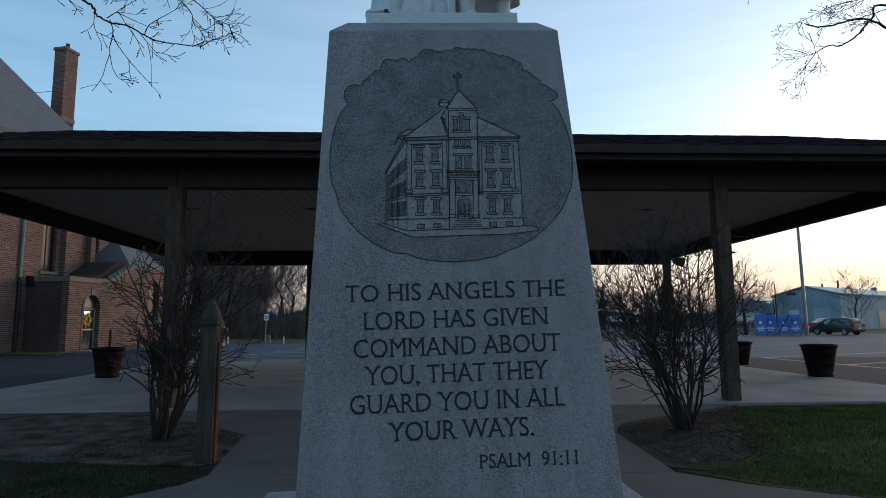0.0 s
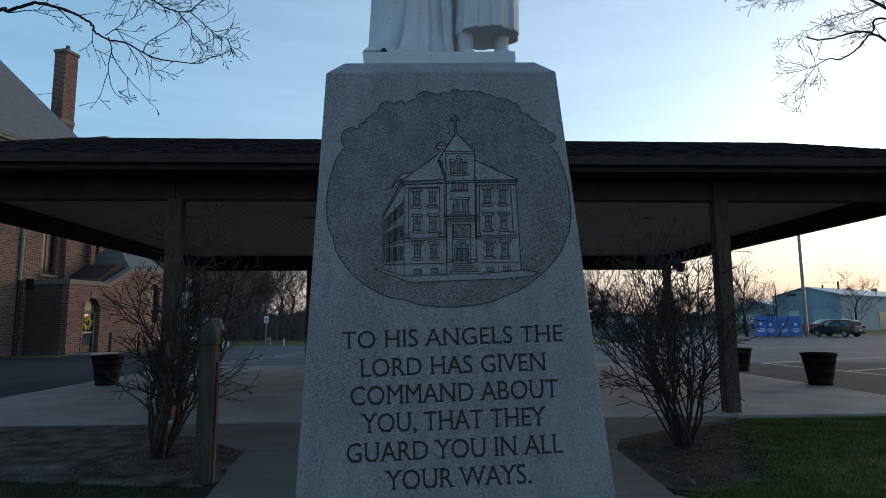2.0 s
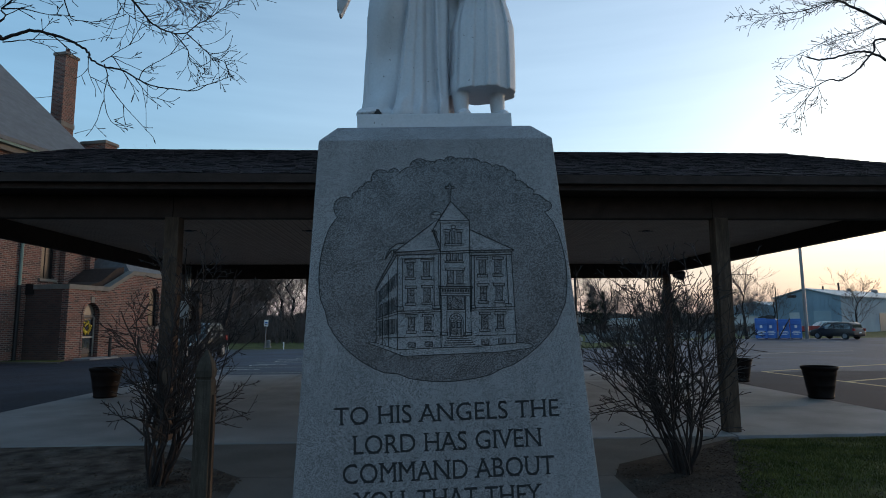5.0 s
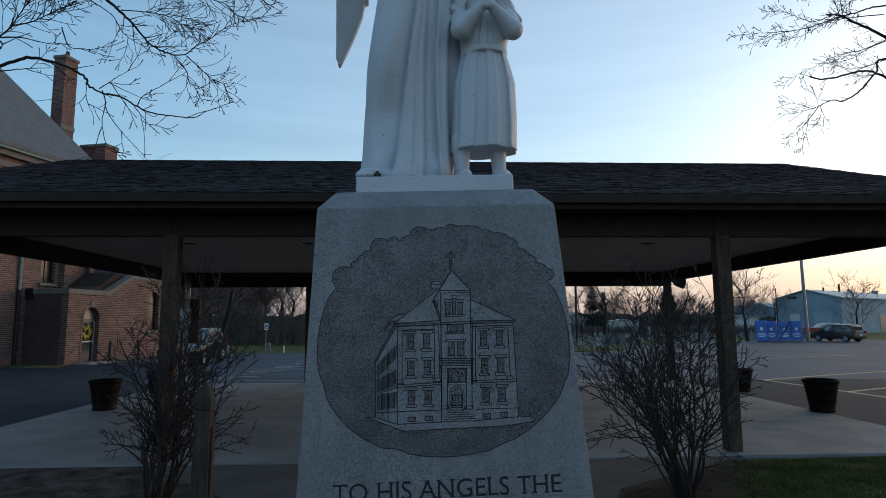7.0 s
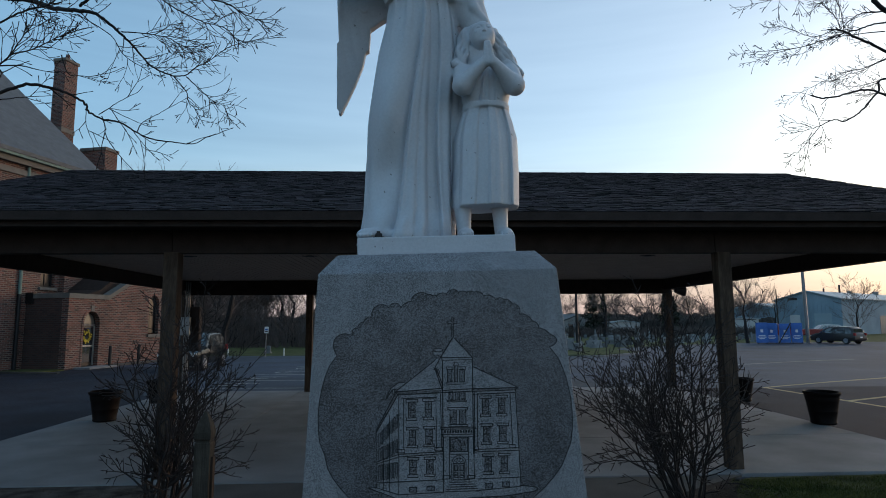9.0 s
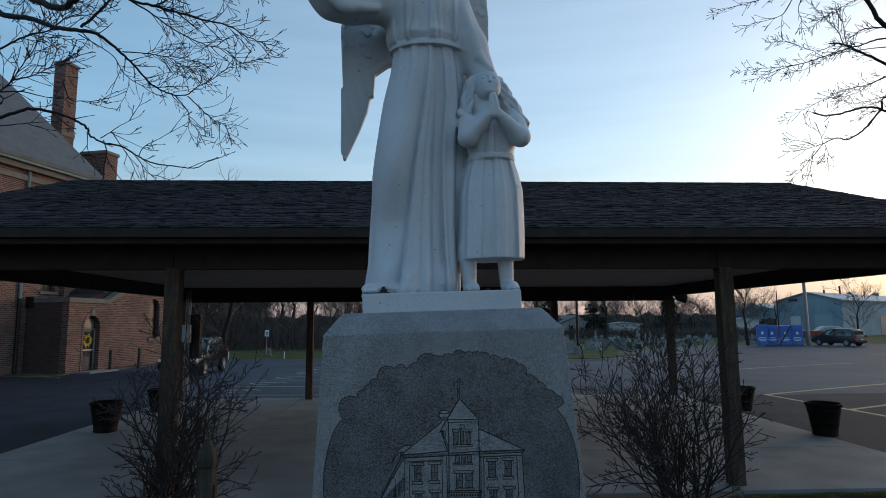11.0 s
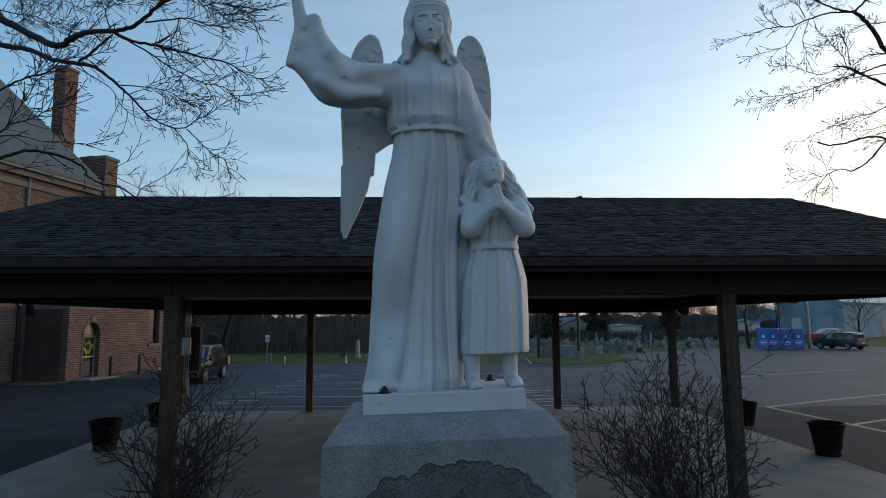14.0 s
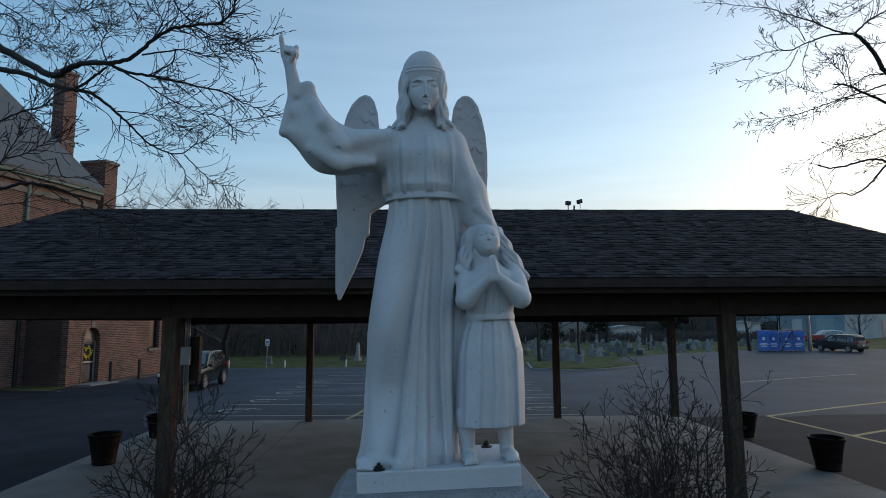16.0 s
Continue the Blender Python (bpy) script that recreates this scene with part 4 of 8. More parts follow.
# the child: dress, belt, head, curls, arms, legs
column([(2.578, 0.082, 0.381, 0.365, 0.125), (2.72, 0.093, 0.387, 0.365, 0.118), (2.88, 0.102, 0.386, 0.36, 0.108), (2.96, 0.122, 0.368, 0.36, 0.095), (3.03, 0.150, 0.345, 0.355, 0.082)],
       0.006, ((-0.82, -0.86, 0.7, 0.9), (-0.50, -0.56, 0.4, 0.3), (-0.30, -0.34, 0.7, 1.1), (-0.02, -0.05, 0.8, 1.2), (0.20, 0.16, 0.4, 0.3), (0.38, 0.40, 0.5, 1.0), (0.64, 0.66, 0.8, 1.1)), 0.0085, (), 0.004)
column([(3.02, 0.150, 0.345, 0.355, 0.083), (3.05, 0.146, 0.350, 0.355, 0.092), (3.12, 0.138, 0.368, 0.35, 0.092), (3.20, 0.150, 0.36, 0.35, 0.085), (3.24, 0.20, 0.31, 0.35, 0.06), (3.27, 0.215, 0.285, 0.345, 0.045)],
       0.010, ((-0.1, -0.4, 0.3, 1.2), (-0.05, -0.15, 0.3, 1.0), (0.02, 0.08, 0.4, 1.2), (0.1, 0.35, 0.3, 1.0)), 0.009)
column([(3.012, 0.143, 0.352, 0.355, 0.090), (3.036, 0.143, 0.352, 0.355, 0.090)], 0.005)
limb((0.222, 0.385, 3.30), (0.225, 0.385, 3.22), 0.07, 0.06, 0.02)
limb((0.095, 0.445, 3.38), (0.118, 0.445, 2.60), 0.055, 0.050, 0.03)
limb((0.245, 0.345, 3.22), (0.245, 0.335, 3.31), 0.040, 0.034, 0.015)
limb((0.145, 0.335, 3.19), (0.138, 0.262, 3.10), 0.040, 0.042, 0.02)
limb((0.138, 0.262, 3.10), (0.236, 0.212, 3.190), 0.040, 0.022, 0.015)
limb((0.365, 0.335, 3.18), (0.367, 0.265, 3.10), 0.042, 0.042, 0.02)
limb((0.367, 0.265, 3.10), (0.268, 0.212, 3.185), 0.040, 0.022, 0.015)
limb((0.240, 0.206, 3.18), (0.239, 0.200, 3.264), 0.018, 0.010, 0.006)
limb((0.262, 0.206, 3.18), (0.250, 0.200, 3.266), 0.018, 0.010, 0.003)
limb((0.128, 0.345, 2.62), (0.130, 0.345, 2.468), 0.040, 0.030, 0.012)
limb((0.292, 0.365, 2.62), (0.296, 0.365, 2.468), 0.038, 0.029, 0.012)
egg((0.133, 0.298, 2.458), (0.034, 0.066, 0.026), 0.015)
egg((0.303, 0.318, 2.458), (0.034, 0.066, 0.026), 0.015)
for i in range(5):
    egg((0.110 + 0.0115 * i, 0.238 + 0.004 * i, 2.450), (0.0062, 0.014, 0.010), 0.002)
    egg((0.281 + 0.0115 * i, 0.262 + 0.004 * abs(i - 2), 2.450), (0.0062, 0.014, 0.010), 0.002)


def skin(f, lo, step):
    """The surface where the field is nought, as points and squares."""
    neg = f < 0
    c = [neg[i:f.shape[0] - 1 + i, j:f.shape[1] - 1 + j, k:f.shape[2] - 1 + k] for i in (0, 1) for j in (0, 1) for k in (0, 1)]
    n = sum(a.astype(np.int8) for a in c)
    cells = np.argwhere((n > 0) & (n < 8))
    at = {}
    index = np.full(n.shape, -1, np.int32)
    index[tuple(cells.T)] = np.arange(len(cells))
    total, count = np.zeros((len(cells), 3)), np.zeros(len(cells))
    corners = [(i, j, k) for i in (0, 1) for j in (0, 1) for k in (0, 1)]
    val = {q: f[cells[:, 0] + q[0], cells[:, 1] + q[1], cells[:, 2] + q[2]] for q in corners}
    for a in corners:
        for ax in range(3):
            if a[ax] == 0:
                b = tuple(1 if i == ax else a[i] for i in range(3))
                va, vb = val[a], val[b]
                hit = (va < 0) != (vb < 0)
                t = np.where(hit, va / np.where(hit, va - vb, 1), 0)
                p = np.array(a, float)[None] + np.eye(3)[ax][None] * t[:, None]
                total += p * hit[:, None]
                count += hit
    points = lo + step * (cells + total / count[:, None])
    squares = []
    for ax in range(3):
        o1, o2 = [i for i in range(3) if i != ax]
        cut = [slice(1, d - 1) for d in f.shape]
        a, b = list(cut), list(cut)
        b[ax] = slice(2, f.shape[ax])
        e = np.argwhere(neg[tuple(a)] != neg[tuple(b)]) + 1
        q = []
        for d1, d2 in ((0, 0), (1, 0), (1, 1), (0, 1)):
            m = e.copy()
            m[:, o1] -= d1
            m[:, o2] -= d2
            q.append(index[m[:, 0], m[:, 1], m[:, 2]])
        squares.append(np.stack(q, 1))
    squares = np.concatenate(squares)
    return points, squares[(squares >= 0).all(1)]


body = skin(field, LO, STEP)
# the head, its band and hair, on a finer lattice
lattice((-0.26, 0.20, 3.80), (0.20, 0.52, 4.27), 0.0027)
limb((-0.022, 0.405, 3.82), (-0.012, 0.380, 3.99), 0.060, 0.050, 0.03)
egg((-0.008, 0.348, 4.026), (0.074, 0.086, 0.094), 0.012)
egg((-0.006, 0.304, 3.962), (0.036, 0.044, 0.040), 0.040)
egg((-0.009, 0.368, 4.108), (0.094, 0.101, 0.113), 0.003)
egg((-0.012, 0.410, 4.02), (0.086, 0.068, 0.130), 0.02)
for z, out, r in ((4.096, 0.0940, 0.0036), (4.112, 0.0945, 0.0026)):
    for k in range(22):
        a, b = radians(-190 + 10 * k), radians(-180 + 10 * k)
        limb((-0.009 + out * math.cos(a), 0.368 + (out + 0.006) * math.sin(a), z + 0.008 * abs(math.cos(a))),
             (-0.009 + out * math.cos(b), 0.368 + (out + 0.006) * math.sin(b), z + 0.008 * abs(math.cos(b))), r, r, 0.0025)
# hair in waved locks beside the face, down to the shoulders
FALL_Z = (4.115, 4.085, 4.01, 3.955, 3.90, 3.865)
for side, outer, inner in ((-1, (-0.091, -0.095, -0.100, -0.108, -0.120, -0.146), (-0.080, -0.084, -0.086, -0.080, -0.092, -0.108)),
                           (1, (0.073, 0.076, 0.072, 0.074, 0.092, 0.120), (0.062, 0.066, 0.062, 0.048, 0.040, 0.044))):
    for lock in range(6):
        share, front = (lock % 3) / 2, lock < 3
        last = None
        for n in range(25):
            z = 4.115 - 0.25 * n / 24 - (0.012 if lock == 1 else 0) * n / 24
            o, i_ = np.interp(-z, [-q for q in FALL_Z], outer), np.interp(-z, [-q for q in FALL_Z], inner)
            u = i_ + (o - i_) * (0.12 + 0.76 * share) + 0.0055 * math.sin(n * 0.62 + lock * 1.9 + side)
            v = (0.312 if front else 0.352) + 0.010 * share + 0.004 * math.sin(n * 0.62 + lock + 1.2) + 0.018 * (n / 24) ** 2
            r = (0.0095 if front else 0.017) * (1.15 if 6 < n < 20 else 1.0)
            if last:
                limb(last, (u, v, z), r, r, 0.0035 if front else 0.010)
            last = (u, v, z)
for n in range(11):
    egg((-0.100 - 0.008 * n, 0.316 + 0.008 * n + 0.008 * math.sin(n * 2.1), 3.866 + 0.009 * math.sin(n * 1.7)), (0.011, 0.015, 0.011), 0.003)
for n in range(8):
    egg((0.062 + 0.009 * n, 0.332 + 0.009 * n + 0.006 * math.sin(n * 2.3), 3.872 + 0.008 * math.sin(n * 1.9)), (0.011, 0.015, 0.011), 0.003)
# brows, lowered lids, nose, lips and chin
MID = -0.004
for side in (-1, 1):
    egg((MID + 0.034 * side, 0.292, 3.995), (0.024, 0.022, 0.030), 0.020)
    egg((MID + 0.035 * side, 0.252, 4.0330), (0.024, 0.0165, 0.0120), 0.016, cut=True)
    egg((MID + 0.037 * side, 0.2830, 4.0290), (0.0185, 0.0145, 0.0105), 0.003)
    limb((MID + 0.022 * side, 0.2685, 4.0230), (MID + 0.038 * side, 0.2675, 4.0205), 0.0016, 0.0022, 0.002, cut=True)
    limb((MID + 0.038 * side, 0.2675, 4.0205), (MID + 0.053 * side, 0.2745, 4.0235), 0.0022, 0.0014, 0.002, cut=True)
    limb((MID + 0.016 * side, 0.2610, 4.0480), (MID + 0.036 * side, 0.2660, 4.0520), 0.0016, 0.0020, 0.012)
    limb((MID + 0.036 * side, 0.2660, 4.0520), (MID + 0.056 * side, 0.2780, 4.0460), 0.0020, 0.0014, 0.012)
    egg((MID + 0.0070 * side, 0.2560, 3.9745), (0.0044, 0.0075, 0.0048), 0.005)
    egg((MID + 0.0050 * side, 0.2480, 3.9660), (0.0018, 0.0035, 0.0020), 0.003, cut=True)
limb((MID, 0.2620, 4.0460), (MID + 0.001, 0.2450, 3.9775), 0.0038, 0.0054, 0.009)
limb((MID - 0.019, 0.2720, 3.9550), (MID, 0.2630, 3.9580), 0.0022, 0.0038, 0.004)
limb((MID, 0.2630, 3.9580), (MID + 0.019, 0.2720, 3.9550), 0.0038, 0.0022, 0.004)
egg((MID, 0.2680, 3.9465), (0.0135, 0.0095, 0.0060), 0.005)
limb((MID - 0.020, 0.2680, 3.9520), (MID, 0.2605, 3.9530), 0.0014, 0.0016, 0.0015, cut=True)
limb((MID, 0.2605, 3.9530), (MID + 0.020, 0.2680, 3.9520), 0.0016, 0.0014, 0.0015, cut=True)
egg((MID, 0.2800, 3.9280), (0.019, 0.016, 0.012), 0.012)
head = skin(field, LO, STEP)
# the child's head, tilted back, on the same fine lattice
lattice((0.07, 0.20, 3.16), (0.46, 0.48, 3.48), 0.0027)
egg((0.243, 0.322, 3.352), (0.056, 0.062, 0.066), 0.012)
egg((0.243, 0.300, 3.322), (0.044, 0.044, 0.036), 0.025)
egg((0.238, 0.372, 3.366), (0.078, 0.066, 0.070), 0.006)
limb((0.245, 0.345, 3.22), (0.245, 0.335, 3.31), 0.040, 0.034, 0.015)
for side in (-1, 1):
    egg((0.243 + 0.022 * side, 0.262, 3.372), (0.014, 0.012, 0.009), 0.008, cut=True)
    egg((0.243 + 0.022 * side, 0.274, 3.371), (0.011, 0.009, 0.007), 0.003)
    egg((0.243 + 0.006 * side, 0.258, 3.348), (0.004, 0.006, 0.004), 0.003)
    egg((0.243 + 0.026 * side, 0.280, 3.345), (0.017, 0.016, 0.017), 0.014)
limb((0.243, 0.266, 3.378), (0.243, 0.254, 3.351), 0.004, 0.0055, 0.006)
limb((0.230, 0.266, 3.331), (0.256, 0.266, 3.331), 0.0032, 0.0032, 0.004)
limb((0.229, 0.262, 3.3265), (0.257, 0.262, 3.3265), 0.0022, 0.0022, 0.002, cut=True)
egg((0.243, 0.268, 3.308), (0.018, 0.016, 0.012), 0.010)
for side, ends in ((-1, ((0.188, 0.345, 3.392), (0.158, 0.338, 3.320), (0.140, 0.330, 3.240), (0.120, 0.325, 3.215))), (1, ((0.286, 0.355, 3.394), (0.318, 0.350, 3.330), (0.352, 0.352, 3.270), (0.402, 0.362, 3.185)))):
    line = np.array(ends)
    for lock in range(6):
        last = None
        for n in range(22):
            s = n / 21 * 3
            k = min(2, int(s))
            p = line[k] + (line[k + 1] - line[k]) * (s - k)
            u = p[0] + side * (lock % 3 - 1.2) * 0.016 + 0.006 * math.sin(n * 0.8 + lock * 1.7)
            v = p[1] + (0.0 if lock < 3 else 0.030) + 0.005 * math.sin(n * 0.8 + lock)
            w = p[2] + 0.004 * (lock % 3)
            if last:
                limb(last, (u, v, w), 0.0115 if lock < 3 else 0.019, 0.0115 if lock < 3 else 0.019, 0.004 if lock < 3 else 0.01)
            last = (u, v, w)
small = skin(field, LO, STEP)
points = np.concatenate((body[0], head[0], small[0]))
squares = np.concatenate((body[1], head[1] + len(body[0]), small[1] + len(body[0]) + len(head[0])))
me = bpy.data.meshes.new("statue")
me.from_pydata(points.tolist(), [], squares.tolist())
bm = bmesh.new()
bm.from_mesh(me)
bmesh.ops.smooth_vert(bm, verts=bm.verts, factor=0.25, use_axis_x=True, use_axis_y=True, use_axis_z=True)
bmesh.ops.recalc_face_normals(bm, faces=bm.faces)
for f in bm.faces:
    f.smooth = True
box(bm, -0.319, 0.327, 0.208, 0.63, 2.35, 2.441, 0.006)
statue = tagged(part("statue", bm, WHITE), "white painted statue of a winged robed figure and child", "statue")
statue.matrix_world = MON


# bolts that hold the statue down
def bolt(u, v):
    bm = bmesh.new()
    lathe(bm, [(0.026, 0), (0.026, 0.004), (0.016, 0.006)], 20)
    lathe(bm, [(0.0155, 0.004), (0.0155, 0.018), (0.012, 0.020)], 6)
    lathe(bm, [(0.008, 0.018), (0.008, 0.028)], 10)
    ob = tagged(part("anchor_bolt", bm, DARKMETAL), "dark steel anchor bolt and washer on the white base", "bolt", "bolts of the statue")
    ob.matrix_world = MON @ pose(u, v, 2.4412)

bolt(-0.234, 0.238)
bolt(0.236, 0.575)


# ---- the shelter ----
pavilion = base("pavilion", PAV, "open timber picnic shelter with a dark shingled gable roof", "pavilion")
EAVE, EAVE_Z, RIDGE_Z, LEFT, RIGHT = 5.78, 3.58, 5.585, -8.35, 8.5
for x, y in ((-3.90, -5.13), (4.08, -5.13), (-7.55, 5.13), (-3.76, 5.13), (3.9, 5.13), (7.62, 5.13)):
    bm = boxed(x - 0.1, x + 0.1, y - 0.1, y + 0.1, 0, 3.09 if y < 0 else 2.965, 0.012)
    part("post", bm, TIMBER, pavilion, "rough-sawn brown timber post")
for y in (-5.13, 5.13):
    for x0, x1 in ((-7.72, -3.9), (-3.89, 3.95), (3.96, 7.72)):
        part("beam", boxed(x0, x1, y - 0.085, y + 0.085, 3.08 if y < 0 else 2.955, 3.40, 0.006), TRIM_DARK, pavilion)
for x in (-7.62, 7.52):
    part("beam", boxed(x - 0.085, x + 0.085, -5.04, 5.04, 3.08, 3.40, 0.006), TRIM_DARK, pavilion)
bm = bmesh.new()
x = LEFT + 0.06
while x < RIGHT - 0.1:  # tongue-and-groove boards, their joints open
    for y0, y1 in ((-5.03, -2.93), (-2.915, 2.9), (2.915, 5.03)):
        box(bm, x, min(x + 0.139, RIGHT - 0.05), y0, y1, 3.405, 3.425)
    x += 0.152
part("ceiling", bm, CEILING, pavilion, "brown boarded ceiling")
part("ceiling_backing", boxed(LEFT + 0.03, RIGHT - 0.03, -5.715, 5.715, 3.428, 3.44), TRIM_DARK, pavilion)
for y0, y1 in ((-5.715, -5.05), (5.05, 5.715)):
    part("soffit", boxed(LEFT + 0.06, RIGHT - 0.06, y0, y1, 3.402, 3.426), TRIM_DARK, pavilion, "dark painted soffit")
for sg in (-1, 1):
    y = sg * (EAVE - 0.04)
    part("fascia", boxed(LEFT, RIGHT, y - 0.018, y + 0.018, 3.375, 3.573, 0.004), TRIM_DARK, pavilion)
    bm = bmesh.new()
    box(bm, LEFT, RIGHT, y + sg * 0.02, y + sg * 0.115, 3.45, 3.456)
    box(bm, LEFT, RIGHT, y + sg * 0.108, y + sg * 0.115, 3.456, 3.567)
    part("gutter", bm, TRIM_DARK, pavilion)
    bm = bmesh.new()
    lo = [bm.verts.new(p) for p in ((LEFT, sg * EAVE, EAVE_Z - 0.02), (RIGHT, sg * EAVE, EAVE_Z - 0.02), (RIGHT, 0, RIDGE_Z - 0.02), (LEFT, 0, RIDGE_Z - 0.02))]
    hi = [bm.verts.new(v.co + Vector((0, 0, 0.018))) for v in lo]
    bm.faces.new(lo)
    bm.faces.new(hi)
    for i in range(4):
        bm.faces.new((lo[i], lo[(i + 1) % 4], hi[(i + 1) % 4], hi[i]))
    deck = part("roof_deck", bm, TRIM_DARK, pavilion)
    if sg < 0:
        front_deck = deck
    else:
        back_deck = deck
for x0, x1 in ((LEFT + 0.02, LEFT + 0.06), (RIGHT - 0.06, RIGHT - 0.02)):  # gable ends
    bm = bmesh.new()
    prism(bm, [(-EAVE + 0.07, 3.43), (EAVE - 0.07, 3.43), (EAVE - 0.07, 3.52), (0, RIDGE_Z - 0.03), (-EAVE + 0.07, 3.52)], x0, x1, Matrix(((0, 0, 1, 0), (1, 0, 0, 0), (0, 1, 0, 0), (0, 0, 0, 1))))
    part("gable", bm, TRIM_DARK, pavilion)
n = 48
cap_w = (RIGHT - LEFT) / n
bm = bmesh.new()
for sg in (-1, 1):
    box(bm, -0.01, cap_w + 0.01, 0, 0.15, 0, 0.010, 0, pose(0, 0, 0, -18.7 * sg, 0, 0) @ Matrix.Diagonal((1, sg, 1, 1)))
cap_mesh = mesh_from("ridge_cap", bm, SHINGLE_ONE)
for i in range(n):
    ob = new("ridge_cap", cap_mesh)
    ob.parent, ob.matrix_local = pavilion, pose(LEFT + cap_w * i, 0, RIDGE_Z + 0.012 + 0.003 * (i % 2))


def fixture(x, y):
    bm = bmesh.new()
    lathe(bm, [(0.075, -0.018), (0.085, -0.006), (0.085, 0.0)], 20)
    for dx in (-0.12, 0.12):
        box(bm, dx - 0.03, dx + 0.03, -0.03, 0.03, -0.012, 0, 0.004)
    ob = tagged(part("ceiling_fixture", bm, DARKMETAL), "small dark ceiling light fixture under the boards", "light fixture", "fixtures of the shelter ceiling")
    ob.matrix_world = PAV @ pose(x, y, 3.405)

for x in (-4.9, -2.55, 4.25):
    fixture(x, -1.9)

# meter box, panel and conduits on the back corner post
meter = base("electrical_box", PAV @ pose(-7.55, 5.0, 0), "grey steel electrical box with conduits on the corner post", "electrical box")
part("body", boxed(-0.08, 0.24, -0.16, 0.02, 1.74, 2.28, 0.012), GREYMETAL, meter)
part("door", boxed(-0.06, 0.22, -0.172, -0.162, 1.76, 2.26, 0.004), GREYMETAL, meter)
for x in (0.05, 0.11, 0.17):
    bm = bmesh.new()
    tube(bm, [(x, -0.05, 0.0), (x, -0.05, 1.74)], [0.022, 0.022], 10)
    tube(bm, [(x, -0.05, 2.26), (x, -0.05, 3.35)], [0.022, 0.022], 10)
    part("conduit", bm, GREYMETAL, meter)
cabinet = base("metal_cabinet", PAV @ pose(-7.19, 5.13, 0), "tall black metal service cabinet fixed beside the corner post", "cabinet")
part("body", boxed(-0.20, 0.10, -0.12, 0.12, 1.25, 2.6, 0.02), TRIM_DARK, cabinet)
part("bracket", boxed(-0.26, -0.205, -0.05, 0.05, 1.6, 2.3), DARKMETAL, cabinet)
# floodlight under the other back corner
lamp = base("floodlight", PAV @ pose(7.8, 5.0, 3.10), "dark bullet floodlight below the beam of the corner post", "floodlight")
bm = bmesh.new()
lathe(bm, [(0.05, -0.16), (0.10, -0.12), (0.13, 0.0), (0.16, 0.14), (0.16, 0.17)], 20)
bmesh.ops.transform(bm, matrix=pose(0.14, 0, -0.06, 0, 100, 0), verts=bm.verts)
part("shade", bm, DARKMETAL, lamp)
bm = bmesh.new()
tube(bm, [(-0.2, 0, 0.02), (0.05, 0, -0.02)], [0.03, 0.03], 8)
part("arm", bm, DARKMETAL, lamp)


# shingles
def shingle_mesh(width, length):
    bm = bmesh.new()
    lo = [bm.verts.new(p) for p in ((-width / 2, 0, 0.002), (width / 2, 0, 0.002), (width / 2, length, 0), (-width / 2, length, 0))]
    hi = [bm.verts.new(p) for p in ((-width / 2, 0, 0.014), (width / 2, 0, 0.014), (width / 2, length, 0.004), (-width / 2, length, 0.004))]
    bm.faces.new(hi)
    for i in range(4):
        bm.faces.new((lo[i], lo[(i + 1) % 4], hi[(i + 1) % 4], hi[i]))
    return bm


def shingle_roof(deck, sg, singles):
    rise = math.atan2(RIDGE_Z - EAVE_Z, EAVE)
    run = math.hypot(RIDGE_Z - EAVE_Z, EAVE)
    slope = Matrix.Translation((0, sg * EAVE, EAVE_Z)) @ (Matrix.Identity(4) if sg < 0 else pose(0, 0, 0, 0, 0, 180)) @ pose(0, 0, 0, math.degrees(rise), 0, 0)
    rnd = random.Random(7 + sg)
    sizes = (0.11, 0.15, 0.20)
    ones = {w: mesh_from("shingle", shingle_mesh(w - 0.006, 0.20), SHINGLE_ONE) for w in sizes}
    verts, faces, made = [], [], 0
    for row in range(int((run - 0.14) / 0.145) + 1):
        y = row * 0.145 - 0.03
        x = (LEFT if sg < 0 else -RIGHT) - (0.15 if row % 2 else 0.0) - 0.1 * ((row * 7) % 3) / 3
        end = RIGHT if sg < 0 else -LEFT
        while x < end:
            w = rnd.choice(sizes)
            x0, x1 = max(x, LEFT if sg < 0 else -RIGHT), min(x + w, end)
            if x1 - x0 > 0.03:
                m = slope @ pose((x0 + x1) / 2, y + rnd.uniform(-0.012, 0.008), 0.003 + rnd.uniform(0, 0.009), 0, 0, 0)
                if singles and made < 300 and -5.2 < (x0 + x1) / 2 < 5.2 and abs(x1 - x0 - w) < 1e-6:
                    ob = new("shingle", ones[w])
                    ob.parent, ob.matrix_local = deck, m
                    made += 1
                else:
                    hw, k = (x1 - x0) / 2 - 0.003, len(verts)
                    for p in ((-hw, 0, 0.0), (hw, 0, 0.0), (-hw, 0, 0.014), (hw, 0, 0.014), (-hw, 0.2, 0.003), (hw, 0.2, 0.003)):
                        verts.append(m @ Vector(p))
                    faces += [(k, k + 1, k + 3, k + 2), (k + 2, k + 3, k + 5, k + 4), (k, k + 2, k + 4), (k + 1, k + 5, k + 3)]
            x += w
    me = bpy.data.meshes.new("shingles")
    me.from_pydata(verts, [], faces)
    me.materials.append(SHINGLE)
    ob = new("shingles", me)
    ob.parent = deck
    tagged(ob, kind="stuff")


shingle_roof(front_deck, -1, True)
shingle_roof(back_deck, 1, False)


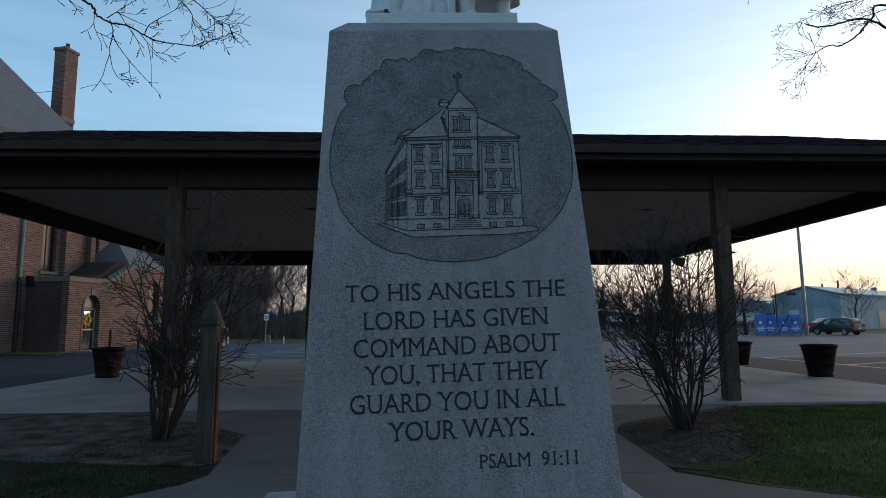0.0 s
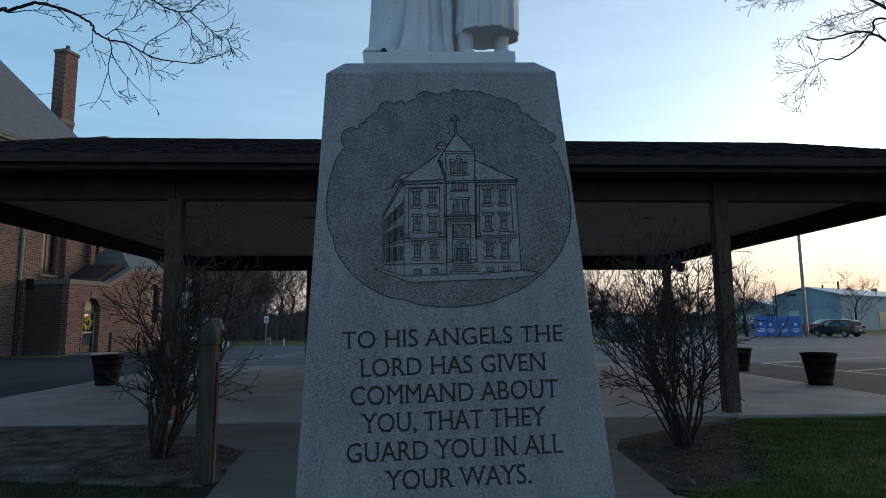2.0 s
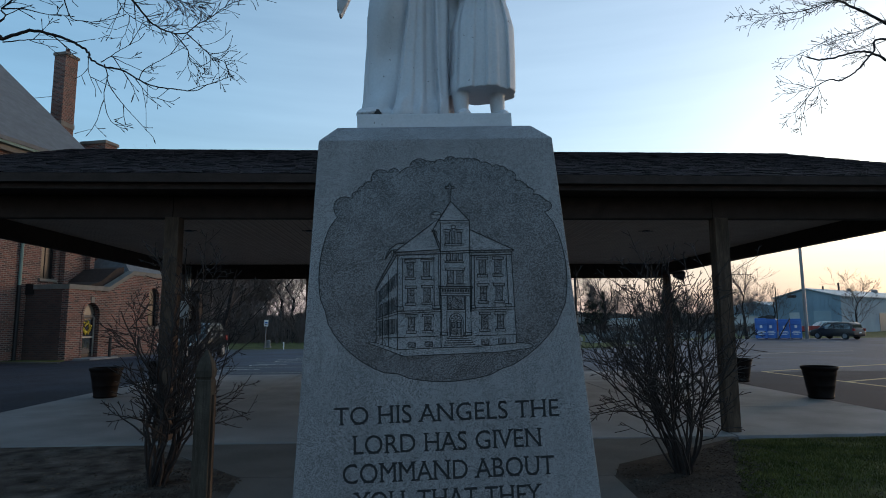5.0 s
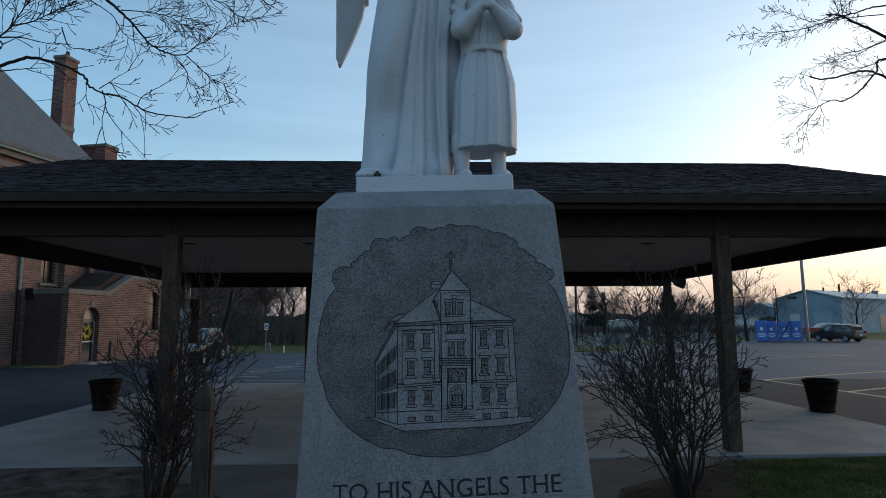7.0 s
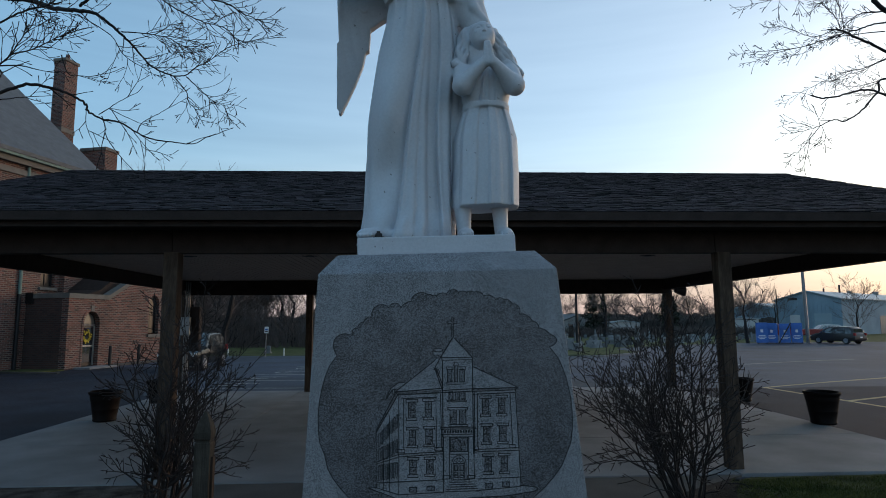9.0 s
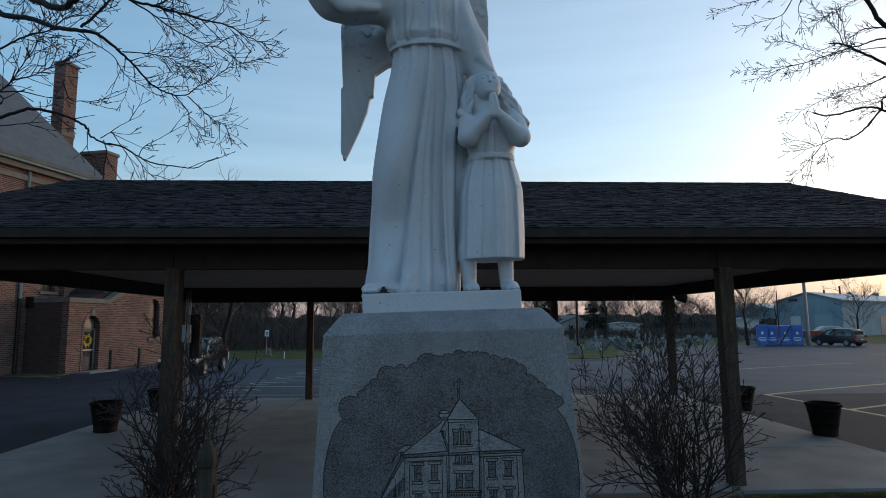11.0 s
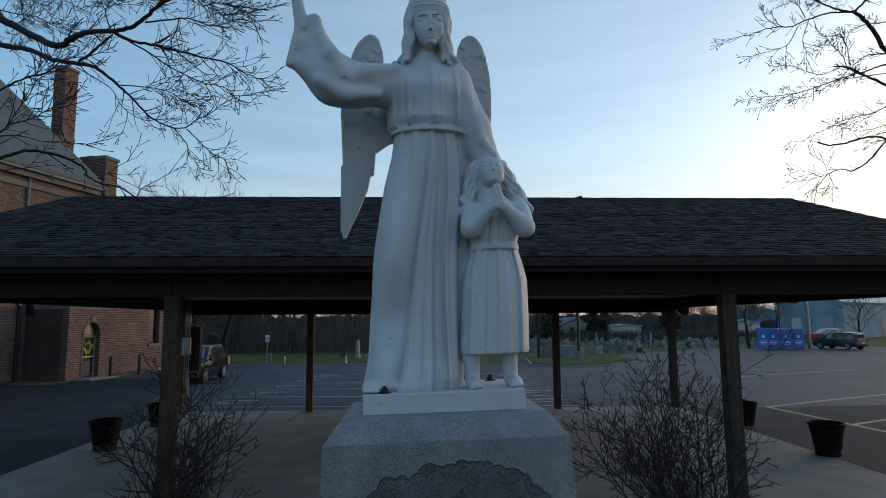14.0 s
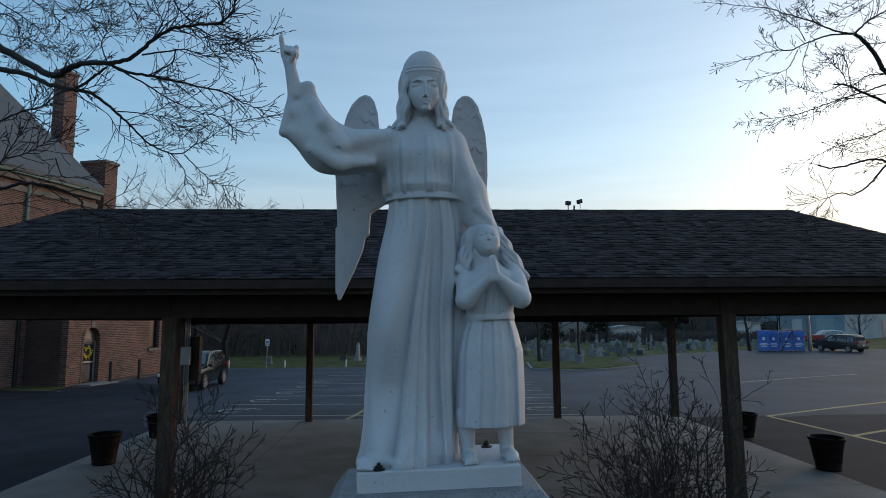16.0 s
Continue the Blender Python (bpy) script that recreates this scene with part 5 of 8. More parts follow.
# ---- things on and round the slab ----
def flower_pot(x, y, size=1.0):
    ob = base("flower_pot", pose(x, y, 0, 0, 0, random.uniform(0, 90)) @ Matrix.Scale(size, 4), "large empty dark glazed flower pot standing on the concrete", "flower pot", "pots at the corners of the slab")
    bm = bmesh.new()
    lathe(bm, [(0.217, 0), (0.235, 0.02), (0.239, 0.04), (0.228, 0.055), (0.262, 0.25), (0.266, 0.257), (0.266, 0.268), (0.264, 0.275), (0.291, 0.45), (0.304, 0.47), (0.300, 0.49), (0.311, 0.52), (0.306, 0.54), (0.318, 0.575), (0.339, 0.59), (0.341, 0.635), (0.331, 0.645),
               (0.304, 0.64), (0.291, 0.56), (0.287, 0.55)], 40)
    part("bowl", bm, POT, ob, smooth=True)
    bm = bmesh.new()
    lathe(bm, [(0.287, 0.53), (0.289, 0.556), (0.087, 0.57)], 24)
    part("soil", bm, SOIL, ob)

flower_pot(7.72, 12.46)
flower_pot(7.80, 15.95, 0.92)
flower_pot(-7.36, 13.35)
flower_pot(-7.62, 16.35, 0.92)

timber = base("bollard_post", pose(-2.00, 5.20, -0.02, 0, 0.4, 4), "weathered square timber post with a pointed top beside the path", "post")
bm = boxed(-0.066, 0.066, -0.066, 0.066, 0, 1.12, 0.008)
part("shaft", bm, TIMBER_GREY, timber)
bm = bmesh.new()
rings = []
for z, r in ((1.12, 0.056), (1.135, 0.056), (1.15, 0.066), (1.20, 0.068), (1.26, 0.055), (1.32, 0.032), (1.37, 0.008)):
    rings.append([bm.verts.new((sx * r, sy * r, z)) for sx, sy in ((-1, -1), (1, -1), (1, 1), (-1, 1))])
for a, b in zip(rings, rings[1:]):
    for k in range(4):
        bm.faces.new((a[k], a[(k + 1) % 4], b[(k + 1) % 4], b[k]))
bm.faces.new(rings[0][::-1])
bm.faces.new(rings[-1])
part("finial", bm, TIMBER_GREY, timber)
part("back_board", boxed(0.067, 0.085, -0.03, 0.03, 0.0, 1.0, 0.004), TIMBER, timber)


def branch(bm, rnd, p, d, length, r, depth, rise):
    """A crooked stem that forks alternately and thins to its tip."""
    n = max(4, int(length / 0.065))
    pts, rad, dirs = [p], [r], [d]
    for i in range(n):
        kink = 0.15 if i % 3 == 0 else 0.06
        d = (d + Vector((rnd.gauss(0, kink), rnd.gauss(0, kink), rnd.gauss(rise, kink * 0.8)))).normalized()
        p = p + d * length / n
        pts.append(p)
        dirs.append(d)
        rad.append(max(0.0034, r * (1 - 0.78 * (i + 1) / n)))
    tube(bm, pts, rad, 5 if depth > 1 else 4, False)
    if depth:
        turn = rnd.uniform(0, math.tau)
        for i in range(1 + n // 4, n):
            if rnd.random() < (0.62 if depth > 2 else 0.66):
                turn += 2.4
                away = dirs[i].orthogonal()
                away = Matrix.Rotation(turn + rnd.gauss(0, 0.4), 3, dirs[i]) @ away
                nd = (dirs[i] * 0.85 + away * rnd.uniform(0.45, 0.85)).normalized()
                branch(bm, rnd, pts[i], nd, length * rnd.uniform(0.24, 0.50) * (1 - 0.4 * i / n), rad[i] * 0.78, depth - 1, rise)


def shrub(x, y, stems, height, lean, sway, spread, thick, seed, label):
    ob = base("shrub", pose(x, y, -0.03), label, "shrub", "bare shrubs by the path")
    rnd = random.Random(seed)
    for i in range(stems):
        a = math.tau * i / stems + rnd.gauss(0, 0.3)
        out = rnd.uniform(0.06, 0.62) * spread
        d = Vector((math.cos(a) * out + lean, math.sin(a) * out * 0.8, 1)).normalized()
        p = Vector((math.cos(a) * rnd.uniform(0.02, 0.12), math.sin(a) * rnd.uniform(0.02, 0.10), 0))
        bm = bmesh.new()
        branch(bm, rnd, p, d, height * rnd.uniform(0.65, 1.0), rnd.uniform(0.012, 0.019) * thick, 3, sway)
        part("stem", bm, TWIG, ob)


shrub(-2.84, 6.20, 16, 2.30, 0.40, 0.040, 0.50, 1.1, 12, "leafless reddish many-stemmed shrub in a bare soil bed")
shrub(2.58, 6.55, 26, 2.30, -0.16, 0.035, 0.85, 0.95, 23, "leafless dense grey-brown shrub in a mulch bed")

# mulch and bare soil
def patch(name, cx, cy, rx, ry, mat, z, seed, label, category):
    rnd = random.Random(seed)
    bm = bmesh.new()
    rim = []
    c = bm.verts.new((cx, cy, z + 0.03))
    for i in range(40):
        a = math.tau * i / 40
        k = 1 + 0.12 * math.sin(3 * a + seed) + rnd.uniform(-0.06, 0.06)
        rim.append((bm.verts.new((cx + rx * k * math.cos(a), cy + ry * k * math.sin(a), z - 0.02)), bm.verts.new((cx + 0.6 * rx * k * math.cos(a), cy + 0.6 * ry * k * math.sin(a), z + rnd.uniform(0.01, 0.035)))))
    for (a, b), (c1, d1) in zip(rim, rim[1:] + rim[:1]):
        bm.faces.new((a, c1, d1, b))
        bm.faces.new((b, d1, c))
    return tagged(part(name, bm, mat), label, category, kind="structure")


def uneven(outline, seed, amount=0.07):
    """The outline with its edges broken up and its corners worn round."""
    p = [Vector((x, y, 0)) for x, y in outline]
    for _ in range(3):
        q = []
        for a, b in zip(p, p[1:] + p[:1]):
            q += [a * 0.75 + b * 0.25, a * 0.25 + b * 0.75]
        p = q
    out = []
    for i, v in enumerate(p):
        n = noise.noise((v.x * 2.2, v.y * 2.2, seed))
        out.append((v.x + amount * n, v.y + amount * noise.noise((v.x * 2.5, v.y * 2.5, seed + 9))))
    return out


def bed_in(name, outline, mat, z, label):
    return bed(name, uneven(outline, len(label)), mat, z, label, "planting bed")

bed_in("ground", [(1.62, 5.6), (1.75, 4.75), (2.55, 5.0), (2.95, 6.2), (3.6, 7.6), (4.1, 8.75), (4.0, 8.75), (1.85, 7.1), (1.6, 6.2)], SOIL, -0.0155, "dark mulch bed under the shrub")
bed_in("ground", [(-1.70, 5.0), (-1.85, 6.6), (-3.8, 8.5), (-6.4, 8.3), (-6.2, 6.2), (-4.6, 5.4), (-3.0, 5.2)], DIRT, -0.0155, "bare trodden soil bed under the shrub")


def scatter(name, mat, count, region, seed, label, category, size):
    """Leaf litter and chips lying on the soil."""
    rnd = random.Random(seed)
    verts, faces = [], []
    for _ in range(count):
        x, y = rnd.uniform(region[0], region[1]), rnd.uniform(region[2], region[3])
        if region[4](x, y):
            continue
        s = size * rnd.uniform(0.5, 1.5)
        m = pose(x, y, region[5] + 0.004, rnd.uniform(-25, 25), rnd.uniform(-25, 25), rnd.uniform(0, 360))
        k = len(verts)
        for p in ((-s, -s * 0.45, 0), (s * 0.2, -s * 0.6, 0.004), (s, 0, 0), (s * 0.1, s * 0.6, 0.004)):
            verts.append(m @ Vector(p))
        faces.append((k, k + 1, k + 2, k + 3))
    me = bpy.data.meshes.new(name)
    me.from_pydata(verts, [], faces)
    me.materials.append(mat)
    tagged(new(name, me), label, category, kind="stuff")


LEAF = material("dry_leaf", (0.065, 0.047, 0.03), 0.9, vary=0.2, random_by="island")
scatter("leaf_litter", LEAF, 500, (1.9, 4.2, 5.0, 8.4, lambda x, y: y > 4.9 + (x - 1.9) * 1.55 + 0.6 or y < 5.1, -0.008), 3, "dry brown leaf litter and bark chips on the mulch", "leaf litter", 0.018)
scatter("leaf_litter", LEAF, 700, (-6.2, -2.0, 5.3, 8.0, lambda x, y: y > 6.5 + (-2.2 - x) * 0.95, -0.008), 4, "dry brown leaf litter on the bare soil", "leaf litter", 0.016)


MULCH = material("bark_mulch", (0.075, 0.058, 0.048), 0.95, vary=0.25, random_by="island", spec=0.1)
scatter("mulch", MULCH, 9000, (1.86, 4.2, 4.9, 8.4, lambda x, y: y > 6.78 + (x - 2.05) * 0.766 or x > 2.80 + (y - 5.2) * 0.42 + 0.25 * noise.noise((x * 2, y * 2, 3)) or y < 5.0, -0.010), 5, "dark shredded bark mulch under the shrub", "mulch", 0.013)
scatter("mulch", MULCH, 7000, (-4.6, -2.0, 5.25, 7.6, lambda x, y: y > 6.5 + (-2.2 - x) * 0.95 or math.hypot(x + 2.7, y - 6.1) > 0.75 + 0.5 * noise.noise((x * 2, y * 2, 1)), -0.006), 6, "dark bark mulch round the shrub", "mulch", 0.013)


def lawn_edge(x):
    """Where the lawn meets the path."""
    return float(np.interp(x, [1.84, 2.3, 2.9, 4.2, 30], [4.9, 4.4, 4.05, 3.68, 2.1]))


scatter("mulch", MULCH, 12000, (1.9, 7.0, 3.4, 5.1, lambda x, y: not lawn_edge(x) - 0.01 < y < lawn_edge(x) + 0.11 + 0.06 * noise.noise((x * 4, y * 4, 2)), -0.02), 8, "dark crumbs of soil along the edge of the lawn", "mulch", 0.012)


def stone(x, y, s, seed):
    """A small worn field stone half sunk in the soil."""
    bm = bmesh.new()
    bmesh.ops.create_icosphere(bm, subdivisions=2, radius=1.0)
    for v in bm.verts:
        v.co *= 1 + 0.28 * noise.noise(v.co * 1.3 + Vector((seed, 0, 0)))
        v.co = Vector((v.co.x * s, v.co.y * s * 0.8, v.co.z * s * 0.6))
    ob = tagged(part("stone", bm, FIELDSTONE, smooth=True), "small rounded field stone at the edge of the bed", "stone", "stones edging the beds")
    ob.matrix_world = pose(x, y, -0.012 + s * 0.25, 0, 0, seed * 40)


for i, (x, y, s) in enumerate(((2.02, 5.05, 0.042), (1.94, 5.40, 0.034), (1.95, 6.2, 0.030), (3.9, 8.2, 0.04), (-1.98, 5.62, 0.04))):
    stone(x, y, s, i)


def turf(name, count, region, inside, seed, label, height, mat=BLADE):
    rnd = random.Random(seed)
    verts, faces = [], []
    for _ in range(count):
        x, y = rnd.uniform(region[0], region[1]), rnd.uniform(region[2], region[3])
        if not inside(x, y) or noise.noise((x * 1.3, y * 1.3, seed)) < rnd.uniform(-0.8, 0.15):
            continue
        a, h = rnd.uniform(0, math.tau), height * rnd.uniform(0.5, 1.5)
        dx, dy, w = math.cos(a), math.sin(a), 0.0032
        lx, ly = rnd.gauss(0, 0.4) * h, rnd.gauss(0, 0.4) * h
        k = len(verts)
        verts += [(x - dy * w, y + dx * w, -0.03), (x + dy * w, y - dx * w, -0.03), (x + lx * 0.4 + dy * w * 0.7, y + ly * 0.4 - dx * w * 0.7, -0.03 + h * 0.6), (x + lx * 0.4 - dy * w * 0.7, y + ly * 0.4 + dx * w * 0.7, -0.03 + h * 0.6), (x + lx, y + ly, -0.03 + h)]
        faces += [(k, k + 1, k + 2, k + 3), (k + 3, k + 2, k + 4)]
    me = bpy.data.meshes.new(name)
    me.from_pydata(verts, [], faces)
    me.materials.append(mat)
    tagged(new(name, me), label, "grass", kind="stuff")


turf("grass", 190000, (1.9, 8.5, 3.3, 8.7), lambda x, y: y < 8.3 + (x - 4) * 0.08 and y > lawn_edge(x) + 0.06 and (x > 2.62 + (y - 5.2) * 0.42 + 0.2 * noise.noise((x * 3, y * 3, 8)) or y < 5.05), 5, "short green spring grass of the lawn", 0.027)
turf("grass", 70000, (-6.5, -1.8, 2.6, 6.3), lambda x, y: (x - 0.08) ** 2 + (y - 2.6) ** 2 > 7.55 and (x < -2.0 or y < 4.7) and y < 5.45 + 1.1 * noise.noise((x * 1.6, y * 2.5, 1.0)), 6, "thin grass with the shade put into its dark green", 0.022, BLADE_SHADE)
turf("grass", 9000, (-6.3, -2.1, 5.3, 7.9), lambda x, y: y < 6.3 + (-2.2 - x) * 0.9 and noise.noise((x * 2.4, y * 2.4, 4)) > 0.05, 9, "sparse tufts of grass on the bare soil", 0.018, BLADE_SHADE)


# ---- the church ----
CH = pose(-22.4, 32.6, -0.3, 0, 0, -11.5)
church = base("church", CH, "red brick church with slate roof, limestone trim, arched openings and chimneys", "church")


def arch_outline(y0, y1, z0, z1, n=9):
    """An opening with a pointed-round head."""
    c, r = (y0 + y1) / 2, (y1 - y0) / 2
    return [(y0, z0)] + [(c - r * math.cos(a), z1 - r * 1.15 + r * 1.15 * math.sin(a)) for a in np.linspace(0, math.pi, n)] + [(y1, z0)]


SIDE = Matrix(((0, 0, 1, 0), (1, 0, 0, 0), (0, 1, 0, 0), (0, 0, 0, 1)))  # an outline (y, z) stands across x


def wall_with(outer, holes, x0, x1):
    """A wall facing +x with openings right through it."""
    bm = bmesh.new()
    layers = []
    for x in (x0, x1):
        loops = [[bm.verts.new((x, y, z)) for y, z in loop] for loop in [outer] + holes]
        edges = [bm.edges.new((lp[i], lp[(i + 1) % len(lp)])) for lp in loops for i in range(len(lp))]
        bmesh.ops.triangle_fill(bm, use_beauty=True, edges=edges)
        layers.append(loops)
    for a, b in zip(*layers):
        for i in range(len(a)):
            j = (i + 1) % len(a)
            bm.faces.new((a[i], a[j], b[j], b[i]))
    return bm


nave_win = [arch_outline(0.5, 1.45, 4.45, 7.5), arch_outline(-6.6, -5.65, 4.45, 7.5), arch_outline(-11.6, -10.65, 4.45, 7.5)]
part("wall", wall_with([(-26, 0), (4.0, 0), (4.0, 11.3), (-26, 11.3)], nave_win, -0.45, 0.0), BRICK, church, "red brick nave wall")
part("wall", boxed(-22, -0.46, 3.55, 4.0, 0, 11.3), BRICK, church)
bm = bmesh.new()
prism(bm, [(-22, 11.3), (0, 11.3), (-11, 21.2)], 3.55, 3.95, Matrix(((1, 0, 0, 0), (0, 0, 1, 0), (0, 1, 0, 0), (0, 0, 0, 1))))
part("gable", bm, BRICK, church)
part("wall", boxed(-22, -21.55, -26, 3.54, 0, 11.3), BRICK, church)
part("wall", boxed(-21.54, -0.46, -26, -25.55, 0, 11.3), BRICK, church)
for sg in (-1, 1):
    bm = bmesh.new()
    e = 0.55 if sg > 0 else -22.55
    a = [bm.verts.new(p) for p in ((e, -26.3, 11.35), (e, 4.1, 11.35), (-11.0, 4.1, 21.6), (-11.0, -26.3, 21.6))]
    b = [bm.verts.new(v.co + Vector((0, 0, 0.22))) for v in a]
    bm.faces.new(a)
    bm.faces.new(b)
    for i in range(4):
        bm.faces.new((a[i], a[(i + 1) % 4], b[(i + 1) % 4], b[i]))
    part("roof", bm, SLATE, church, "grey slate roof")
for z0, z1, x1, m in ((10.35, 10.65, 0.10, STONE), (10.9, 11.2, 0.28, STONE), (11.2, 11.36, 0.5, COPPER)):
    part("cornice", boxed(0.003, x1, -26, 4.05, z0, z1, 0.02), m, church)
bm = bmesh.new()
tube(bm, [(0.09, -0.82, 4.0), (0.09, -0.82, 11.0)], [0.085, 0.085], 8)
part("downspout", bm, COPPER, church, "green copper downspout")
bm = bmesh.new()
tube(bm, [(0.09, -0.82, 0.0), (0.09, -0.82, 4.0)], [0.10, 0.10], 8)
part("downspout", bm, DARKMETAL, church)
for y in (1.75, 3.62):
    part("buttress", boxed(0.003, 0.35, y, y + 0.35, 0, 9.6, 0.03), BRICK, church)
for y0, y1 in ((0.5, 1.45), (-6.6, -5.65), (-11.6, -10.65)):
    win = part("window", wall_with(arch_outline(y0, y1, 4.45, 7.5), [arch_outline(y0 + 0.1, y1 - 0.1, 4.55, 7.38)], -0.28, -0.2), DARKMETAL, church)
    part("pane", prismed(arch_outline(y0 + 0.08, y1 - 0.08, 4.5, 7.42), -0.26, -0.24, SIDE), LEADED, win)
    bm = bmesh.new()
    box(bm, -0.23, -0.2, (y0 + y1) / 2 - 0.03, (y0 + y1) / 2 + 0.03, 4.5, 7.3)
    for z in (5.2, 5.9, 6.6):
        box(bm, -0.23, -0.205, y0 + 0.08, y1 - 0.08, z, z + 0.04)
    part("mullion", bm, DARKMETAL, win)
    part("sill", boxed(-0.2, 0.12, y0 - 0.1, y1 + 0.1, 4.28, 4.445, 0.02), STONE, win)

# the low entrance wing
X = 2.7
outer = [(-0.3, 0), (8.2, 0), (8.2, 4.85), (4.45, 4.85), (2.5, 3.78), (-0.3, 3.78)]
door_hole = arch_outline(0.78, 1.92, 0.1, 3.1)
win_holes = [arch_outline(5.98, 6.93, 1.75, 4.2)]
part("wing_wall", wall_with(outer, [door_hole] + win_holes, X - 0.4, X), BRICK, church, "red brick entrance wing")
# this end faces away from the glow; its shade is the darker brick
part("wing_wall", boxed(0.004, X - 0.401, -0.3, 0.1, 0, 3.78), BRICK_SHADED, church, "brick end wall with its shade put into the brick colour")
part("wing_wall", boxed(0.004, X - 0.401, 7.8, 8.2, 0, 4.85), BRICK, church)
for (ya, za), (yb, zb) in (((-0.36, 3.78), (2.5, 3.78)), ((2.5, 3.78), (4.45, 4.85)), ((4.45, 4.85), (8.25, 4.85))):
    bm = bmesh.new()
    prism(bm, [(ya, za), (yb, zb), (yb, zb + 0.26), (ya, za + 0.26)], X - 0.45, X + 0.07, SIDE)
    part("coping", bm, STONE, church, "limestone coping")
part("coping", boxed(0.004, X - 0.451, -0.36, 0.1, 3.78, 4.04, 0.015), STONE, church)
part("coping", boxed(-0.1 + 0.104, 0.5, -0.37, -0.301, 3.5, 4.1), DARKMETAL, church)
bm = bmesh.new()
prism(bm, [(1.2, 3.85), (2.4, 3.85), (4.2, 4.75), (4.2, 5.35), (3.6, 5.2), (2.4, 4.35), (1.2, 3.98)], 0.004, X - 0.46, SIDE)
part("wing_roof", bm, TRIM_DARK, church, "dark tarred lean-to roof")
bm = bmesh.new()
a = [bm.verts.new(v) for v in ((-1.5, 4.7, 5.0), (2.3, 4.7, 5.0), (2.3, 8.3, 5.0), (-1.5, 8.3, 5.0))]
b = [bm.verts.new(v) for v in ((0.1, 5.9, 7.0), (0.1, 7.3, 7.0))]
bm.faces.new(a)
bm.faces.new((a[0], a[1], b[0]))
bm.faces.new((a[1], a[2], b[1], b[0]))
bm.faces.new((a[2], a[3], b[1]))
bm.faces.new((a[3], a[0], b[0], b[1]))
part("wing_roof", bm, SLATE, church, "grey slate hipped roof")

door = part("door", prismed(arch_outline(0.80, 1.90, 0.12, 3.06), X - 0.32, X - 0.27, SIDE), DARKMETAL, church, "dark glazed arched door with a yellow wreath")
part("transom", boxed(X - 0.268, X - 0.24, 0.82, 1.88, 2.28, 2.40, 0.01), STONE, door)
part("pane", boxed(X - 0.268, X - 0.255, 0.93, 1.77, 1.25, 2.2), GLASS, door)
part("pane", boxed(X - 0.268, X - 0.255, 0.93, 1.77, 0.3, 1.15), GLASS, door)
part("pane", prismed(arch_outline(0.9, 1.8, 2.42, 3.0), X - 0.268, X - 0.26, SIDE), material("frosted_transom", (0.10, 0.095, 0.08), 0.4, vary=0.1), door)
ALUMINIUM = material("dull_aluminium", (0.30, 0.29, 0.26), 0.5, 0.3, vary=0.06)
for y0, y1, z0, z1 in ((0.80, 0.90, 0.12, 2.28), (1.80, 1.90, 0.12, 2.28), (0.90, 1.80, 1.16, 1.24)):
    part("door_frame", boxed(X - 0.268, X - 0.238, y0, y1, z0, z1, 0.006), ALUMINIUM, door, "dull aluminium door frame")
part("keystone", boxed(X - 0.05, X + 0.06, 1.22, 1.48, 3.08, 3.42, 0.02), STONE, church)
bm = bmesh.new()
oo = arch_outline(0.66, 2.04, 0.1, 3.28)
prism(bm, oo + arch_outline(0.78, 1.92, 0.1, 3.1)[::-1], X + 0.003, X + 0.03, SIDE)
part("door_surround", bm, BRICK, church)
for y0, y1 in ((5.98, 6.93),):
    win = part("window", prismed(arch_outline(y0 + 0.03, y1 - 0.03, 1.77, 4.17) + arch_outline(y0 + 0.12, y1 - 0.12, 1.86, 4.05)[::-1], X - 0.28, X - 0.2, SIDE), DARKMETAL, church)
    part("pane", prismed(arch_outline(y0 + 0.08, y1 - 0.08, 1.8, 4.1), X - 0.26, X - 0.24, SIDE), LEADED, win)
    part("sill", boxed(X - 0.2, X + 0.12, y0 - 0.1, y1 + 0.1, 1.56, 1.745, 0.02), STONE, win)
part("step", boxed(X - 0.35, X + 1.0, 0.3, 2.4, -0.05, 0.1, 0.02), CONCRETE, church)


def chimney(x0, x1, y0, y1, z, band, name):
    ob = part(name, boxed(x0, x1, y0, y1, 0, z), BRICK, church, "tall red brick chimney")
    part("cap", boxed(x0 - 0.08, x1 + 0.08, y0 - 0.08, y1 + 0.08, z, z + 0.22, 0.02), STONE, ob)
    if band:
        part("band", boxed(x0 - 0.05, x1 + 0.05, y0 - 0.05, y1 + 0.05, band, band + 0.35, 0.02), STONE, ob)
    return ob

big = chimney(-8.78, -7.78, 8.95, 10.1, 22.1, 16.6, "chimney")
bm = bmesh.new()
lathe(bm, [(0.16, 22.3), (0.14, 22.8)], 12)
bmesh.ops.translate(bm, vec=(-8.2, 9.5, 0), verts=bm.verts)
part("flue", bm, BRICK, big)
chimney(-3.4, -1.5, 6.3, 7.4, 14.0, 0, "chimney")
bm = bmesh.new()
tube(bm, [(-8.75, 9.2, 19.0), (-14.0, 8.2, 18.55), (-20.0, 7.0, 18.3)], [0.02, 0.02, 0.02], 5)
part("cable", bm, DARKMETAL, church, "thin cable strung from the chimney")

wreath = base("wreath", CH @ pose(X - 0.23, 1.35, 1.72, 0, 90, 0), "yellow flower wreath hanging on the church door", "wreath")
bm = bmesh.new()
rnd = random.Random(4)
for i in range(60):
    a = rnd.uniform(0, math.tau)
    r = 0.22 + rnd.gauss(0, 0.04)
    box(bm, -0.045, 0.045, -0.03, 0.03, -0.02, 0.02, 0, pose(r * math.cos(a) * 1.2, r * math.sin(a), 0, rnd.uniform(-40, 40), rnd.uniform(-40, 40), rnd.uniform(0, 180)))
